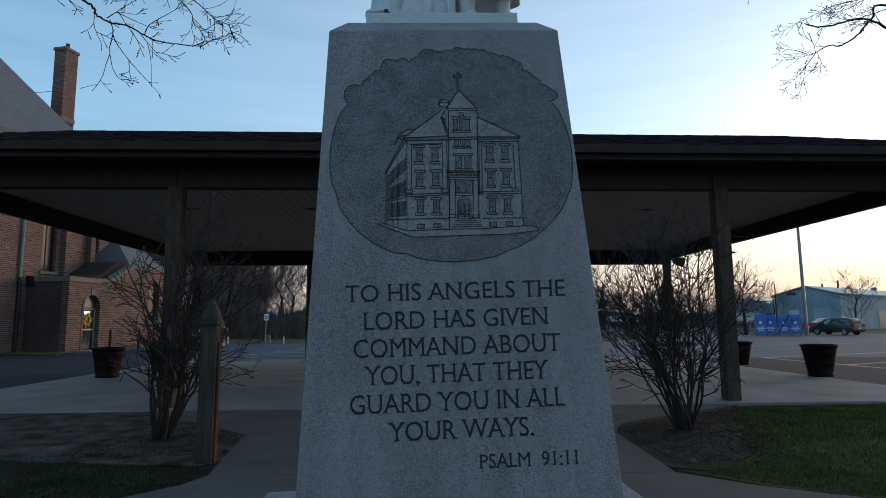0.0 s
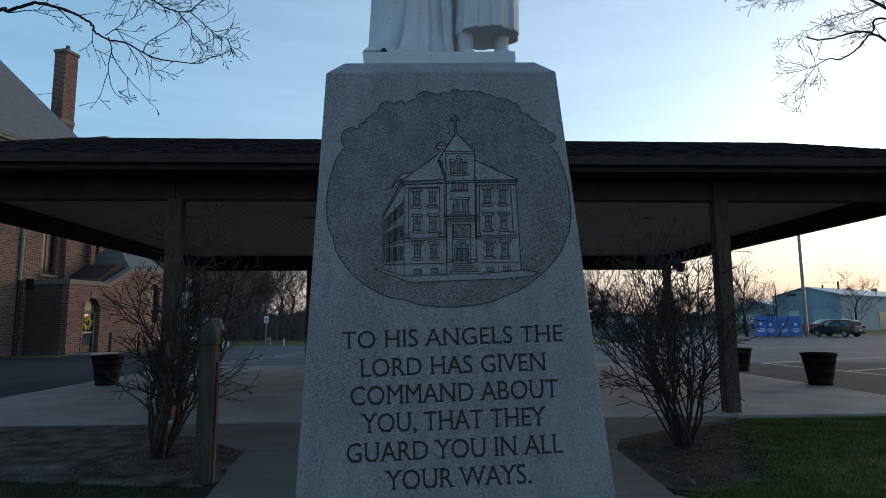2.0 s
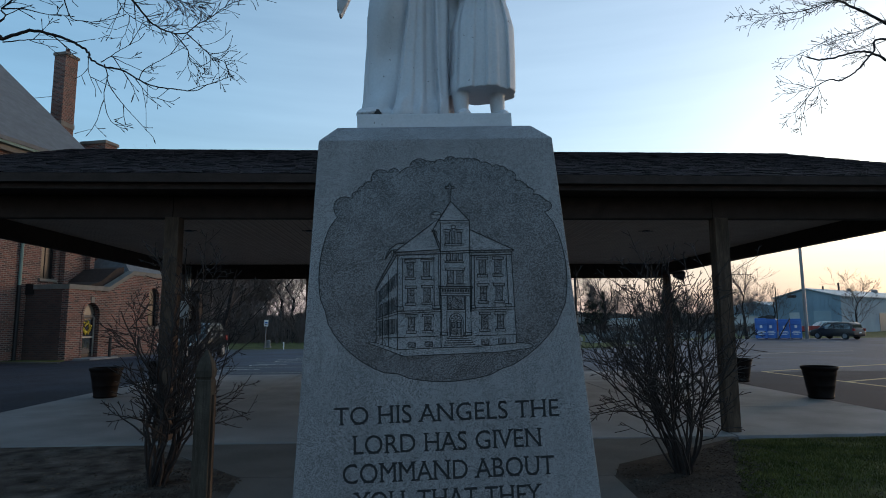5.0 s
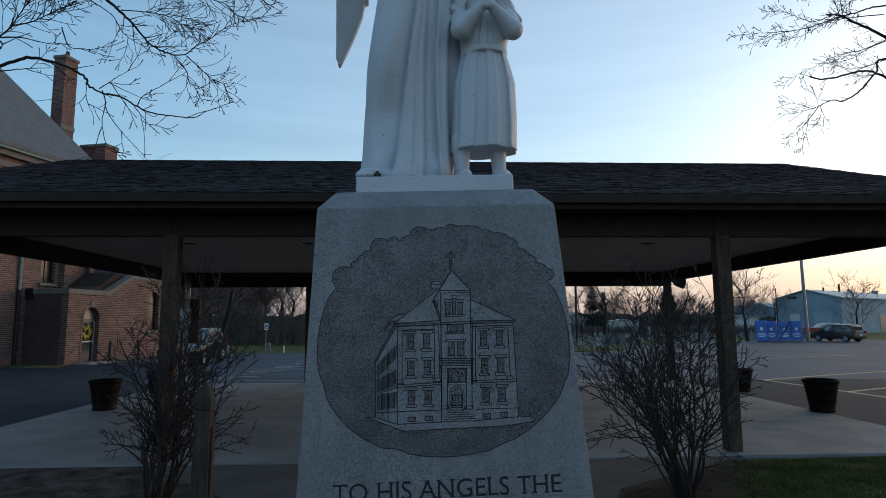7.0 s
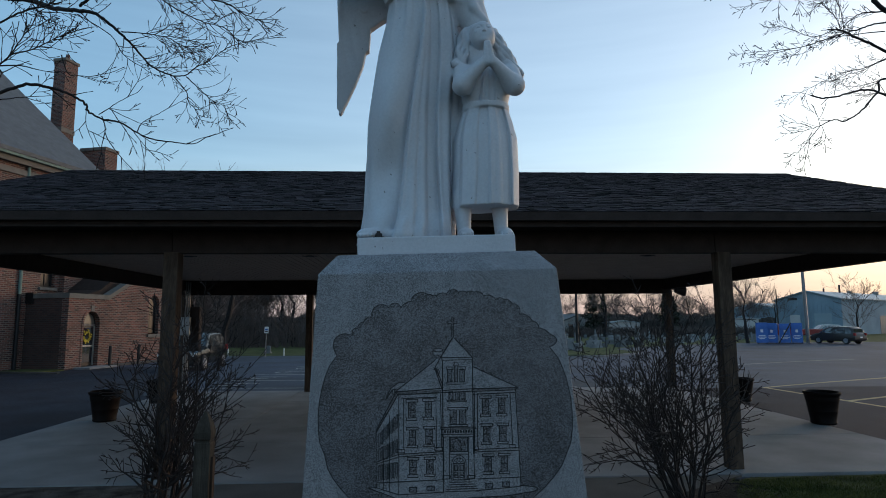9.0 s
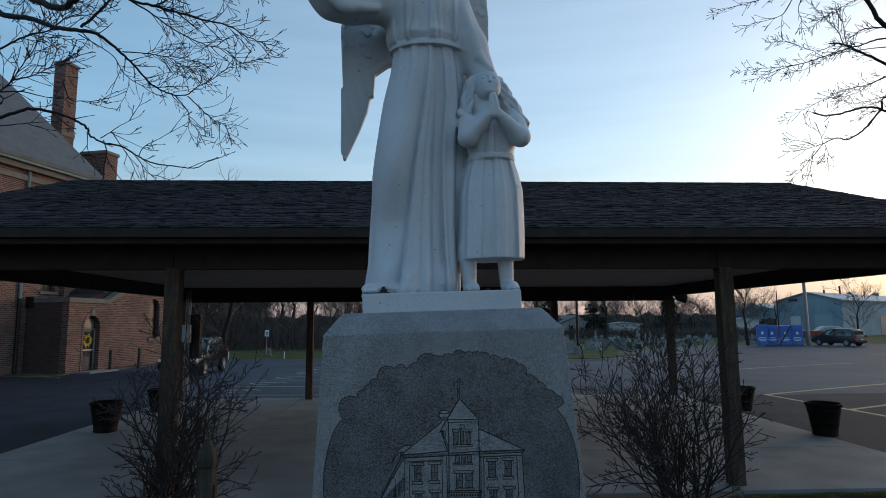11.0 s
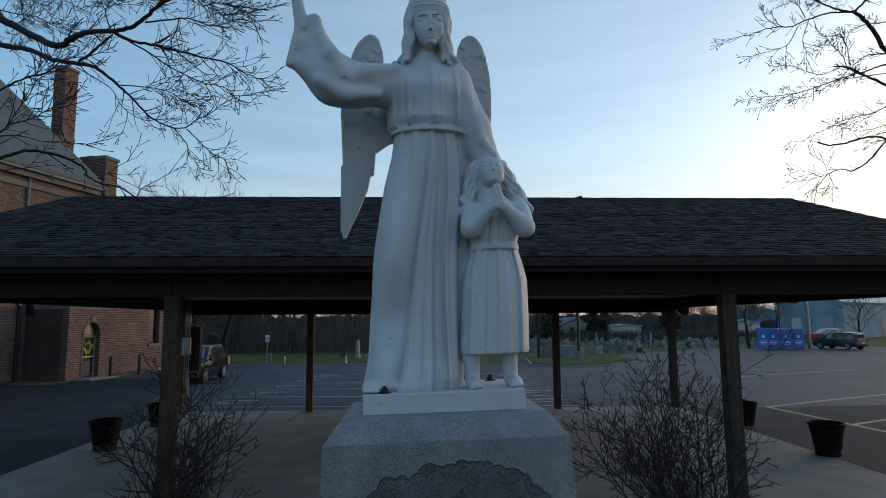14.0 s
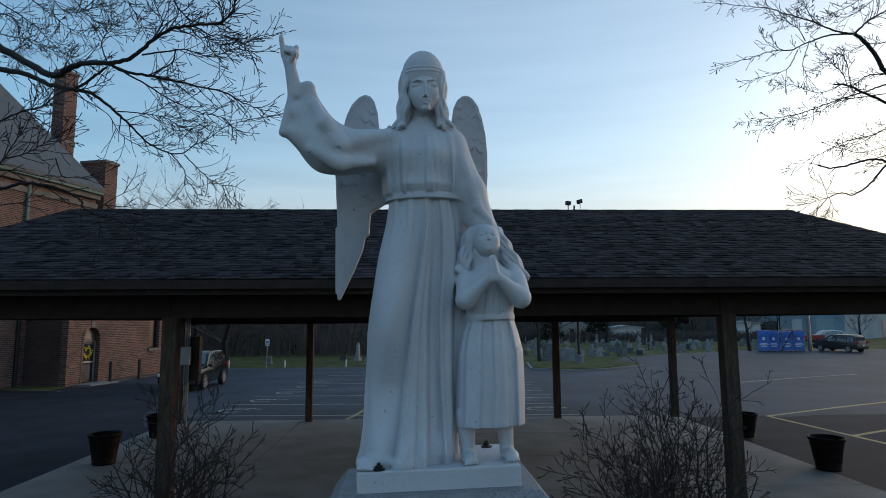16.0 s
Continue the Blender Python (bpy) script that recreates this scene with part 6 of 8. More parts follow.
part("petals", bm, YELLOW, wreath)

def bollard(y):
    bm = bmesh.new()
    lathe(bm, [(0.085, -0.15), (0.085, 1.12), (0.075, 1.17), (0.03, 1.2)], 16)
    ob = tagged(part("bollard", bm, DARKMETAL), "dark round steel bollard by the church wall", "bollard", "bollards by the church")
    ob.matrix_world = CH @ pose(X + 0.75, y, 0.0)

bollard(2.0)
bollard(4.3)
kerb = tagged(part("kerb", boxed(X + 0.003, X + 0.55, 2.5, 8.2, -0.3, 0.12, 0.02), CONCRETE_OLD), "grey concrete kerb along the church wing", "kerb", kind="structure")
kerb.matrix_world = CH
edge = tagged(part("kerb", boxed(-6, X + 1.4, -2.2, -2.0, -0.3, 0.06, 0.02), CONCRETE_OLD), "low concrete edging before the church lawn", "kerb", kind="structure")
edge.matrix_world = CH
strip = tagged(part("ground", boxed(-6, X, -2.0, -0.3, -0.3, 0.045), TURF), "grass strip below the church wall", "lawn", kind="structure")
strip.matrix_world = CH


# ---- trees beside the monument ----
def limb_curve(pts, steps_=5):
    """A smooth line through a few points."""
    p = [Vector(q) for q in pts]
    p = [2 * p[0] - p[1]] + p + [2 * p[-1] - p[-2]]
    out = []
    for i in range(1, len(p) - 2):
        for k in range(steps_):
            t = k / steps_
            a, b, c, d = p[i - 1:i + 3]
            out.append(0.5 * (2 * b + (c - a) * t + (2 * a - 5 * b + 4 * c - d) * t * t + (3 * b - a - 3 * c + d) * t ** 3))
    return out + [p[-2]]


def near_tree(trunk, label):
    """The trunk of a bare tree; its boughs are joined to it one by one."""
    ob = base("tree", pose(*trunk[0]), label, "tree")
    bm = bmesh.new()
    line = limb_curve(trunk)
    tube(bm, [q - Vector(trunk[0]) for q in line], list(np.linspace(0.2, 0.09, len(line))), 12)
    part("trunk", bm, BARK, ob, smooth=True)
    return ob


def twig(bm, rnd, p, d, length, r, depth):
    """A slender shoot: it bends, lifts its tip, forks once or twice and ends in a bud."""
    n = max(3, int(length / 0.05))
    bow = Vector((rnd.gauss(0, 0.05), rnd.gauss(0, 0.05), rnd.uniform(-0.01, 0.09)))
    pts, rad, dirs = [p], [r], [d]
    for i in range(n):
        d = (d + bow + Vector((rnd.gauss(0, 0.10), rnd.gauss(0, 0.10), rnd.gauss(0, 0.10)))).normalized()
        p = p + d * length / n
        pts.append(p)
        dirs.append(d)
        rad.append(max(0.0027, r * (1 - 0.6 * (i + 1) / n)))
    pts += [p + d * 0.006, p + d * 0.022, p + d * 0.034]
    rad += [0.0034, 0.0044, 0.0012]
    tube(bm, pts, rad, 4, False)
    if depth:
        turn = rnd.uniform(0, math.tau)
        for i in range(1, n):
            if rnd.random() < 0.42:
                turn += math.pi + rnd.gauss(0, 0.5)
                away = Matrix.Rotation(turn, 3, dirs[i]) @ dirs[i].orthogonal()
                twig(bm, rnd, pts[i], (dirs[i] + away * rnd.uniform(0.5, 1.0)).normalized(), length * rnd.uniform(0.22, 0.50), rad[i] * 0.75, depth - 1)


def bough(tree, r0, r1, pts, shoots, reach=1.0):
    """A limb along a few points, tapering, with its shoots as one spray."""
    inv = tree.matrix_world.translation
    rnd = random.Random(int(1000 * sum(pts[-1])) + shoots)
    line = [q - inv for q in limb_curve(pts, 6)]
    line = [line[0]] + [q + Vector((rnd.gauss(0, 1), rnd.gauss(0, 1), rnd.gauss(0, 1))) * min(0.004, r0 * 0.15) for q in line[1:-1]] + [line[-1]]
    rad = [(0.74 if reach == 1.0 else 0.62) * (r0 + (r1 - r0) * (i / (len(line) - 1)) ** 0.8) for i in range(len(line))]
    bm = bmesh.new()
    tube(bm, line, rad, 7)
    limb_ = part("limb", bm, BARK, tree, smooth=True)
    bm = bmesh.new()
    first = len(line) // 4 if len(pts) > 3 else 1
    shoots = int(shoots * (2.5 if reach == 1.0 else 2.8))
    for k in range(shoots):
        i = min(len(line) - 1, max(1, int(first + (len(line) - first) * (k + rnd.random()) / shoots)))
        d = (line[i] - line[i - 1]).normalized()
        side = d.cross(Vector((0, 1, 0)))
        away = (side * (1 if k % 2 else -1) + Vector((rnd.gauss(0, 0.2), rnd.gauss(0, 0.6), rnd.gauss(0.05, 0.2)))).normalized()
        twig(bm, rnd, line[i], (d + away * rnd.uniform(0.45, 1.0)).normalized(), reach * rnd.uniform(0.12, 0.44) * (1.1 - 0.5 * i / len(line)), max(0.0042 if reach == 1.0 else 0.0034, min(rad[i] * 0.6, 0.0066)), 2)
    twig(bm, rnd, line[-1], (line[-1] - line[-2]).normalized(), rnd.uniform(0.04, 0.10), min(r1, 0.005), 1)
    tagged(part("spray", bm, BARK, limb_), kind="stuff")


oak = near_tree([(-6.9, 5.2, -0.05), (-6.85, 5.25, 1.8), (-6.6, 5.3, 3.6), (-6.3, 5.4, 5.0), (-6.1, 5.5, 6.6)], "leafless tree with dark branches reaching over the lawn")
maple = near_tree([(7.6, 6.9, -0.05), (7.55, 6.95, 1.8), (7.3, 7.1, 3.8), (7.0, 7.2, 5.2), (6.8, 7.3, 7.4)], "leafless tree with fine twigs against the evening sky")
bough(oak, 0.068, 0.028, [(-6.30, 5.40, 5.00), (-5.09, 6.00, 6.14), (-4.58, 5.90, 5.87), (-4.16, 5.75, 5.63), (-3.72, 5.50, 5.39), (-3.47, 5.35, 5.40), (-3.27, 5.25, 5.40), (-2.95, 5.06, 5.31)], 4)
bough(oak, 0.028, 0.008, [(-2.95, 5.06, 5.31), (-2.72, 5.00, 5.33), (-2.54, 4.95, 5.44), (-2.34, 4.90, 5.54), (-2.12, 4.85, 5.55), (-1.86, 4.80, 5.55), (-1.77, 4.80, 5.64), (-1.70, 4.80, 5.83), (-1.58, 4.80, 5.96)], 15)
bough(oak, 0.022, 0.005, [(-2.95, 5.06, 5.31), (-2.85, 5.20, 5.29), (-2.64, 5.35, 5.30), (-2.35, 5.54, 5.29), (-2.09, 5.60, 5.24), (-1.94, 5.65, 5.16), (-1.73, 5.70, 5.10)], 13)
bough(oak, 0.012, 0.004, [(-2.91, 5.10, 5.29), (-2.72, 5.20, 5.20), (-2.55, 5.40, 5.11), (-2.32, 5.50, 5.02), (-2.11, 5.60, 4.99), (-1.97, 5.60, 4.84)], 10)
bough(oak, 0.011, 0.004, [(-2.62, 5.00, 5.36), (-2.42, 5.10, 5.44), (-2.32, 5.20, 5.50), (-2.15, 5.30, 5.48), (-2.00, 5.40, 5.58), (-1.82, 5.50, 5.73), (-1.61, 5.60, 5.85)], 11)
bough(oak, 0.009, 0.003, [(-2.37, 5.10, 5.46), (-2.44, 5.20, 5.38), (-2.55, 5.30, 5.29)], 3)
bough(oak, 0.009, 0.003, [(-2.96, 5.06, 5.33), (-3.04, 5.10, 5.51), (-3.00, 5.10, 5.62), (-2.99, 5.15, 5.75), (-3.05, 5.20, 5.96)], 6)
bough(oak, 0.009, 0.003, [(-2.50, 4.95, 5.49), (-2.45, 5.00, 5.66), (-2.50, 5.00, 5.79), (-2.45, 5.00, 5.93)], 6)
bough(oak, 0.010, 0.003, [(-2.15, 4.85, 5.55), (-2.09, 4.95, 5.49), (-1.96, 5.00, 5.54), (-1.82, 5.10, 5.54), (-1.70, 5.20, 5.46)], 8)
bough(oak, 0.012, 0.004, [(-1.84, 4.80, 5.56), (-1.86, 4.80, 5.68), (-1.93, 4.80, 5.83)], 4)
bough(oak, 0.060, 0.020, [(-6.40, 5.35, 4.60), (-5.91, 7.00, 6.24), (-5.33, 6.90, 6.08), (-4.84, 6.70, 5.92), (-4.43, 6.50, 5.71), (-4.04, 6.30, 5.57), (-3.79, 6.25, 5.50), (-3.59, 6.30, 5.34)], 3)
bough(oak, 0.020, 0.011, [(-3.59, 6.30, 5.34), (-3.47, 6.35, 5.23), (-3.32, 6.58, 5.04), (-3.06, 6.58, 4.92)], 5)
bough(oak, 0.011, 0.003, [(-3.06, 6.58, 4.92), (-2.91, 6.56, 4.92), (-2.77, 6.50, 4.99), (-2.61, 6.45, 5.04), (-2.38, 6.40, 5.17), (-2.13, 6.40, 5.25), (-1.82, 6.30, 5.26)], 9)
bough(oak, 0.010, 0.003, [(-3.06, 6.58, 4.92), (-2.92, 6.60, 4.75), (-2.88, 6.60, 4.62), (-2.78, 6.60, 4.51), (-2.73, 6.60, 4.40)], 5)
bough(oak, 0.010, 0.003, [(-2.90, 6.56, 4.90), (-2.75, 6.50, 4.76), (-2.58, 6.50, 4.60), (-2.42, 6.45, 4.51), (-2.35, 6.40, 4.37)], 8)
bough(oak, 0.010, 0.003, [(-3.54, 6.30, 5.32), (-3.31, 6.30, 5.30), (-3.03, 6.30, 5.25), (-2.83, 6.30, 5.14), (-2.65, 6.30, 5.09)], 14)
bough(oak, 0.008, 0.003, [(-4.04, 6.30, 5.53), (-3.71, 6.40, 5.33), (-3.54, 6.40, 5.09), (-3.30, 6.50, 4.98), (-3.05, 6.50, 5.14), (-2.83, 6.50, 5.27)], 7)
bough(oak, 0.022, 0.014, [(-3.82, 6.00, 5.46), (-3.49, 5.70, 5.44), (-3.10, 5.30, 5.38)], 1)
bough(oak, 0.010, 0.003, [(-4.84, 6.70, 5.88), (-4.69, 6.70, 5.70), (-4.45, 6.60, 5.54)], 3)
bough(oak, 0.026, 0.011, [(-6.70, 5.28, 3.20), (-4.21, 5.10, 4.06), (-3.99, 5.20, 4.18), (-3.74, 5.20, 4.26), (-3.58, 5.30, 4.26), (-3.42, 5.35, 4.21), (-3.32, 5.40, 4.14), (-3.29, 5.40, 4.07), (-3.16, 5.42, 4.00)], 1)
bough(oak, 0.013, 0.004, [(-3.16, 5.42, 4.00), (-3.00, 5.42, 3.97), (-2.83, 5.40, 3.87), (-2.67, 5.40, 3.80), (-2.48, 5.40, 3.77), (-2.30, 5.40, 3.75), (-2.17, 5.40, 3.81), (-1.99, 5.40, 3.88)], 1)
bough(oak, 0.007, 0.003, [(-3.20, 5.42, 4.05), (-3.10, 5.40, 4.10), (-3.00, 5.40, 4.17), (-2.82, 5.35, 4.23)], 1)
bough(oak, 0.006, 0.003, [(-3.10, 5.40, 4.10), (-2.94, 5.40, 4.02), (-2.74, 5.40, 3.93)], 1)
bough(oak, 0.007, 0.003, [(-2.82, 5.40, 3.87), (-2.75, 5.35, 3.94), (-2.58, 5.30, 4.01), (-2.39, 5.30, 4.12)], 1)
bough(oak, 0.006, 0.003, [(-2.85, 5.40, 3.87), (-2.77, 5.40, 3.77), (-2.66, 5.40, 3.65)], 1)
bough(oak, 0.008, 0.003, [(-3.17, 5.42, 4.03), (-3.12, 5.40, 3.90), (-3.14, 5.40, 3.71), (-3.08, 5.40, 3.49), (-2.99, 5.40, 3.41)], 1)
bough(oak, 0.007, 0.003, [(-3.12, 5.40, 3.87), (-3.07, 5.40, 3.77), (-2.98, 5.45, 3.64), (-2.89, 5.50, 3.53), (-2.71, 5.50, 3.34)], 1)
bough(oak, 0.006, 0.003, [(-3.31, 5.40, 4.15), (-3.27, 5.35, 3.93), (-3.17, 5.30, 3.75)], 1)
bough(oak, 0.016, 0.004, [(-6.60, 5.30, 3.60), (-4.09, 4.90, 4.50), (-3.81, 4.90, 4.69), (-3.58, 4.90, 4.81), (-3.41, 4.90, 4.85), (-3.28, 4.95, 5.00), (-3.11, 5.00, 5.05), (-2.94, 5.00, 5.11)], 9)
bough(oak, 0.014, 0.004, [(-6.68, 5.28, 3.30), (-3.96, 4.85, 4.05), (-3.76, 4.87, 4.29), (-3.66, 4.87, 4.39), (-3.61, 4.90, 4.54), (-3.51, 4.90, 4.70), (-3.49, 4.95, 4.98)], 8)
bough(oak, 0.010, 0.003, [(-3.66, 4.87, 4.39), (-3.50, 4.90, 4.45), (-3.37, 4.95, 4.56), (-3.29, 5.00, 4.64)], 6)
bough(oak, 0.010, 0.003, [(-3.76, 4.87, 4.29), (-3.59, 4.90, 4.30), (-3.42, 4.90, 4.26), (-3.32, 4.90, 4.24)], 1)
bough(oak, 0.008, 0.003, [(-3.75, 4.90, 4.00), (-3.53, 4.90, 4.02), (-3.36, 5.00, 4.07)], 1)
bough(oak, 0.008, 0.003, [(-3.28, 4.95, 4.42), (-3.24, 5.00, 4.27), (-3.16, 5.10, 4.29), (-3.02, 5.10, 4.24)], 1)
bough(oak, 0.014, 0.003, [(-6.25, 7.20, 7.46), (-5.48, 7.00, 6.99), (-5.00, 6.90, 6.67), (-4.67, 6.80, 6.37), (-4.46, 6.80, 6.19), (-4.12, 6.70, 6.06)], 13)
bough(oak, 0.014, 0.003, [(-6.13, 7.20, 6.92), (-5.45, 7.00, 6.58), (-4.95, 6.90, 6.44), (-4.60, 6.80, 6.25), (-4.33, 6.70, 6.18)], 13)
bough(oak, 0.014, 0.003, [(-5.92, 7.20, 7.84), (-5.21, 7.00, 7.14), (-4.77, 6.90, 6.78), (-4.41, 6.80, 6.51), (-4.10, 6.70, 6.36)], 13)
bough(oak, 0.014, 0.003, [(-5.34, 6.60, 7.23), (-4.64, 6.50, 6.88), (-4.26, 6.40, 6.54), (-3.97, 6.30, 6.49), (-3.84, 6.30, 6.57)], 13)
bough(oak, 0.014, 0.003, [(-4.80, 6.60, 7.22), (-4.24, 6.40, 6.75), (-3.87, 6.30, 6.38), (-3.65, 6.20, 6.28)], 13)
bough(oak, 0.014, 0.003, [(-5.90, 7.00, 6.88), (-5.25, 6.90, 6.75), (-5.12, 6.90, 6.46), (-5.13, 6.90, 6.17)], 13)
bough(oak, 0.014, 0.003, [(-3.65, 6.00, 7.03), (-3.35, 5.90, 6.51), (-3.13, 5.80, 6.18), (-2.94, 5.70, 5.91)], 13)
bough(oak, 0.014, 0.003, [(-2.72, 5.40, 6.51), (-2.54, 5.40, 6.07), (-2.37, 5.40, 5.87), (-2.17, 5.40, 5.67), (-1.98, 5.40, 5.64)], 13)
bough(maple, 0.060, 0.034, [(7.00, 7.20, 5.20), (6.15, 7.30, 5.66), (5.89, 7.30, 5.96), (5.61, 7.24, 6.12), (5.51, 7.22, 6.30), (5.37, 7.20, 6.48), (5.25, 7.20, 6.59)], 2, 0.6)
bough(maple, 0.022, 0.004, [(5.25, 7.20, 6.59), (4.95, 7.10, 6.58), (4.62, 7.00, 6.65), (4.34, 7.00, 6.74), (4.01, 6.90, 6.78), (3.67, 6.90, 6.82), (3.21, 6.80, 6.81)], 13, 0.6)
bough(maple, 0.020, 0.003, [(5.25, 7.20, 6.59), (4.88, 7.10, 6.53), (4.46, 6.90, 6.34), (4.19, 6.80, 6.20), (3.98, 6.80, 6.19), (3.65, 6.70, 6.06), (3.39, 6.70, 5.99), (3.26, 6.70, 5.93)], 8, 0.6)
bough(maple, 0.024, 0.008, [(5.25, 7.20, 6.59), (5.46, 7.20, 6.78), (5.73, 7.20, 6.93), (5.93, 7.20, 7.12)], 8, 0.6)
bough(maple, 0.009, 0.003, [(4.48, 6.90, 6.36), (4.25, 6.70, 5.98), (4.28, 6.70, 5.86), (4.27, 6.70, 5.73)], 3, 0.6)
bough(maple, 0.009, 0.003, [(4.27, 6.80, 6.20), (4.09, 6.70, 5.95), (3.96, 6.70, 5.87), (3.71, 6.70, 5.81), (3.55, 6.70, 5.73)], 4, 0.6)
bough(maple, 0.008, 0.003, [(4.04, 6.80, 6.19), (3.88, 6.75, 6.27), (3.81, 6.70, 6.34)], 2, 0.6)
bough(maple, 0.012, 0.003, [(4.62, 7.00, 6.65), (4.53, 7.00, 6.85), (4.47, 7.00, 7.05)], 3, 0.6)
bough(maple, 0.010, 0.003, [(4.43, 6.90, 6.36), (4.35, 6.90, 6.52), (4.14, 6.85, 6.61), (3.98, 6.80, 6.63)], 5, 0.6)
bough(maple, 0.045, 0.022, [(7.15, 7.15, 4.50), (7.53, 9.00, 5.96), (6.94, 9.00, 6.35), (6.59, 8.96, 6.49), (6.34, 8.96, 6.62), (6.13, 8.96, 6.64)], 5, 0.6)
bough(maple, 0.012, 0.003, [(6.29, 8.90, 6.59), (6.16, 8.80, 6.75), (5.93, 8.70, 6.89), (5.67, 8.60, 7.07)], 10, 0.6)
bough(maple, 0.012, 0.003, [(6.34, 8.90, 6.59), (6.31, 8.90, 6.97), (6.10, 8.80, 7.07), (5.60, 8.60, 6.71)], 10, 0.6)
bough(maple, 0.012, 0.003, [(6.21, 8.90, 6.61), (5.78, 8.80, 6.44), (5.24, 8.60, 6.50), (4.93, 8.50, 6.44)], 10, 0.6)
bough(maple, 0.022, 0.003, [(6.94, 8.20, 6.40), (6.20, 8.00, 6.24), (5.86, 7.90, 6.11), (5.58, 7.90, 6.03), (5.18, 7.90, 5.89), (4.82, 7.70, 5.74), (4.47, 7.50, 5.62), (4.05, 7.40, 5.54), (3.80, 7.31, 5.48)], 11, 0.6)
bough(maple, 0.010, 0.003, [(4.82, 7.70, 5.74), (4.47, 7.50, 5.59), (4.22, 7.40, 5.47), (4.05, 7.40, 5.41)], 4, 0.6)
bough(maple, 0.013, 0.003, [(6.28, 8.00, 6.12), (5.81, 7.90, 6.03), (5.42, 7.90, 5.96), (5.03, 7.80, 5.73), (4.72, 7.80, 5.66)], 11, 0.6)
bough(maple, 0.022, 0.006, [(6.79, 8.00, 6.48), (6.15, 7.90, 6.36), (5.88, 7.90, 6.33), (5.71, 7.90, 6.22), (5.50, 7.90, 6.03)], 8, 0.6)
bough(maple, 0.030, 0.014, [(7.25, 7.10, 4.00), (5.92, 7.30, 4.78), (5.57, 7.30, 4.96), (5.33, 7.30, 4.98), (5.08, 7.30, 4.91), (4.87, 7.30, 4.88), (4.71, 7.30, 4.92)], 2, 0.6)
bough(maple, 0.026, 0.009, [(7.20, 7.12, 4.40), (5.57, 7.00, 4.99), (5.33, 7.00, 4.82), (5.12, 7.00, 4.61), (4.90, 6.98, 4.47), (4.81, 7.05, 4.51), (4.72, 7.18, 4.48)], 2, 0.6)
bough(maple, 0.009, 0.003, [(4.72, 7.18, 4.48), (4.66, 7.30, 4.35), (4.53, 7.30, 4.21), (4.38, 7.30, 4.07)], 3, 0.6)
bough(maple, 0.007, 0.003, [(4.66, 7.30, 4.35), (4.60, 7.30, 4.15), (4.54, 7.30, 3.98)], 2, 0.6)
bough(maple, 0.006, 0.003, [(4.72, 7.18, 4.48), (4.52, 7.20, 4.42), (4.31, 7.20, 4.39)], 3, 0.6)
bough(maple, 0.006, 0.003, [(4.63, 7.20, 4.46), (4.50, 7.20, 4.51), (4.33, 7.20, 4.54)], 2, 0.6)
bough(maple, 0.006, 0.003, [(4.74, 7.18, 4.49), (4.79, 7.20, 4.34), (4.74, 7.20, 4.26)], 2, 0.6)
bough(maple, 0.005, 0.003, [(4.72, 7.18, 4.48), (4.70, 7.20, 4.63), (4.58, 7.20, 4.70)], 2, 0.6)
bough(maple, 0.013, 0.003, [(6.24, 7.60, 5.69), (5.62, 7.50, 5.38), (5.25, 7.50, 5.29), (4.87, 7.50, 5.11), (4.49, 7.50, 4.92)], 7, 0.6)
bough(maple, 0.013, 0.003, [(6.32, 7.70, 5.69), (5.77, 7.60, 5.45), (5.46, 7.60, 5.28), (5.16, 7.60, 5.23)], 8, 0.6)
bough(maple, 0.012, 0.003, [(6.29, 7.70, 5.42), (5.83, 7.70, 5.25), (5.52, 7.70, 5.19), (5.30, 7.70, 5.25)], 7, 0.6)
bough(maple, 0.012, 0.003, [(5.61, 7.30, 4.95), (5.43, 7.30, 4.92), (5.29, 7.30, 4.85)], 3, 0.6)
bough(maple, 0.014, 0.003, [(6.69, 7.80, 7.05), (6.10, 7.80, 6.77), (5.80, 7.80, 6.73), (5.48, 7.80, 6.57), (5.16, 7.80, 6.37)], 10, 0.6)
bough(maple, 0.014, 0.003, [(6.36, 7.50, 7.69), (5.71, 7.50, 7.18), (5.40, 7.50, 6.98), (5.17, 7.50, 7.00)], 10, 0.6)
bough(maple, 0.014, 0.003, [(5.91, 7.50, 7.70), (5.49, 7.40, 7.16), (5.11, 7.40, 6.97), (4.77, 7.30, 6.76)], 10, 0.6)
bough(maple, 0.014, 0.003, [(4.95, 7.20, 7.51), (4.70, 7.20, 7.13), (4.48, 7.10, 6.85), (4.23, 7.00, 6.69)], 10, 0.6)


# ---- the far side of the lot ----
def far_tree_mesh(seed, height, spread):
    rnd = random.Random(seed)
    bm = bmesh.new()
    trunk = [Vector((rnd.gauss(0, 0.1) * i, rnd.gauss(0, 0.1) * i, height * 0.13 * i)) for i in range(6)]
    rad = [0.022 * height * (1 - 0.15 * i) for i in range(6)]
    tube(bm, trunk, rad, 6)
    me_t = mesh_from("trunk", bm, BARK)
    bm = bmesh.new()
    for i in range(15):
        k = rnd.randint(1, 5)
        a = rnd.uniform(0, math.tau)
        d = Vector((math.cos(a) * spread, math.sin(a) * spread, rnd.uniform(0.5, 1.3))).normalized()
        far_branch(bm, rnd, trunk[k], d, height * rnd.uniform(0.26, 0.42), 0.0052 * height, 3)
    return me_t, mesh_from("crown", bm, FARTWIG)


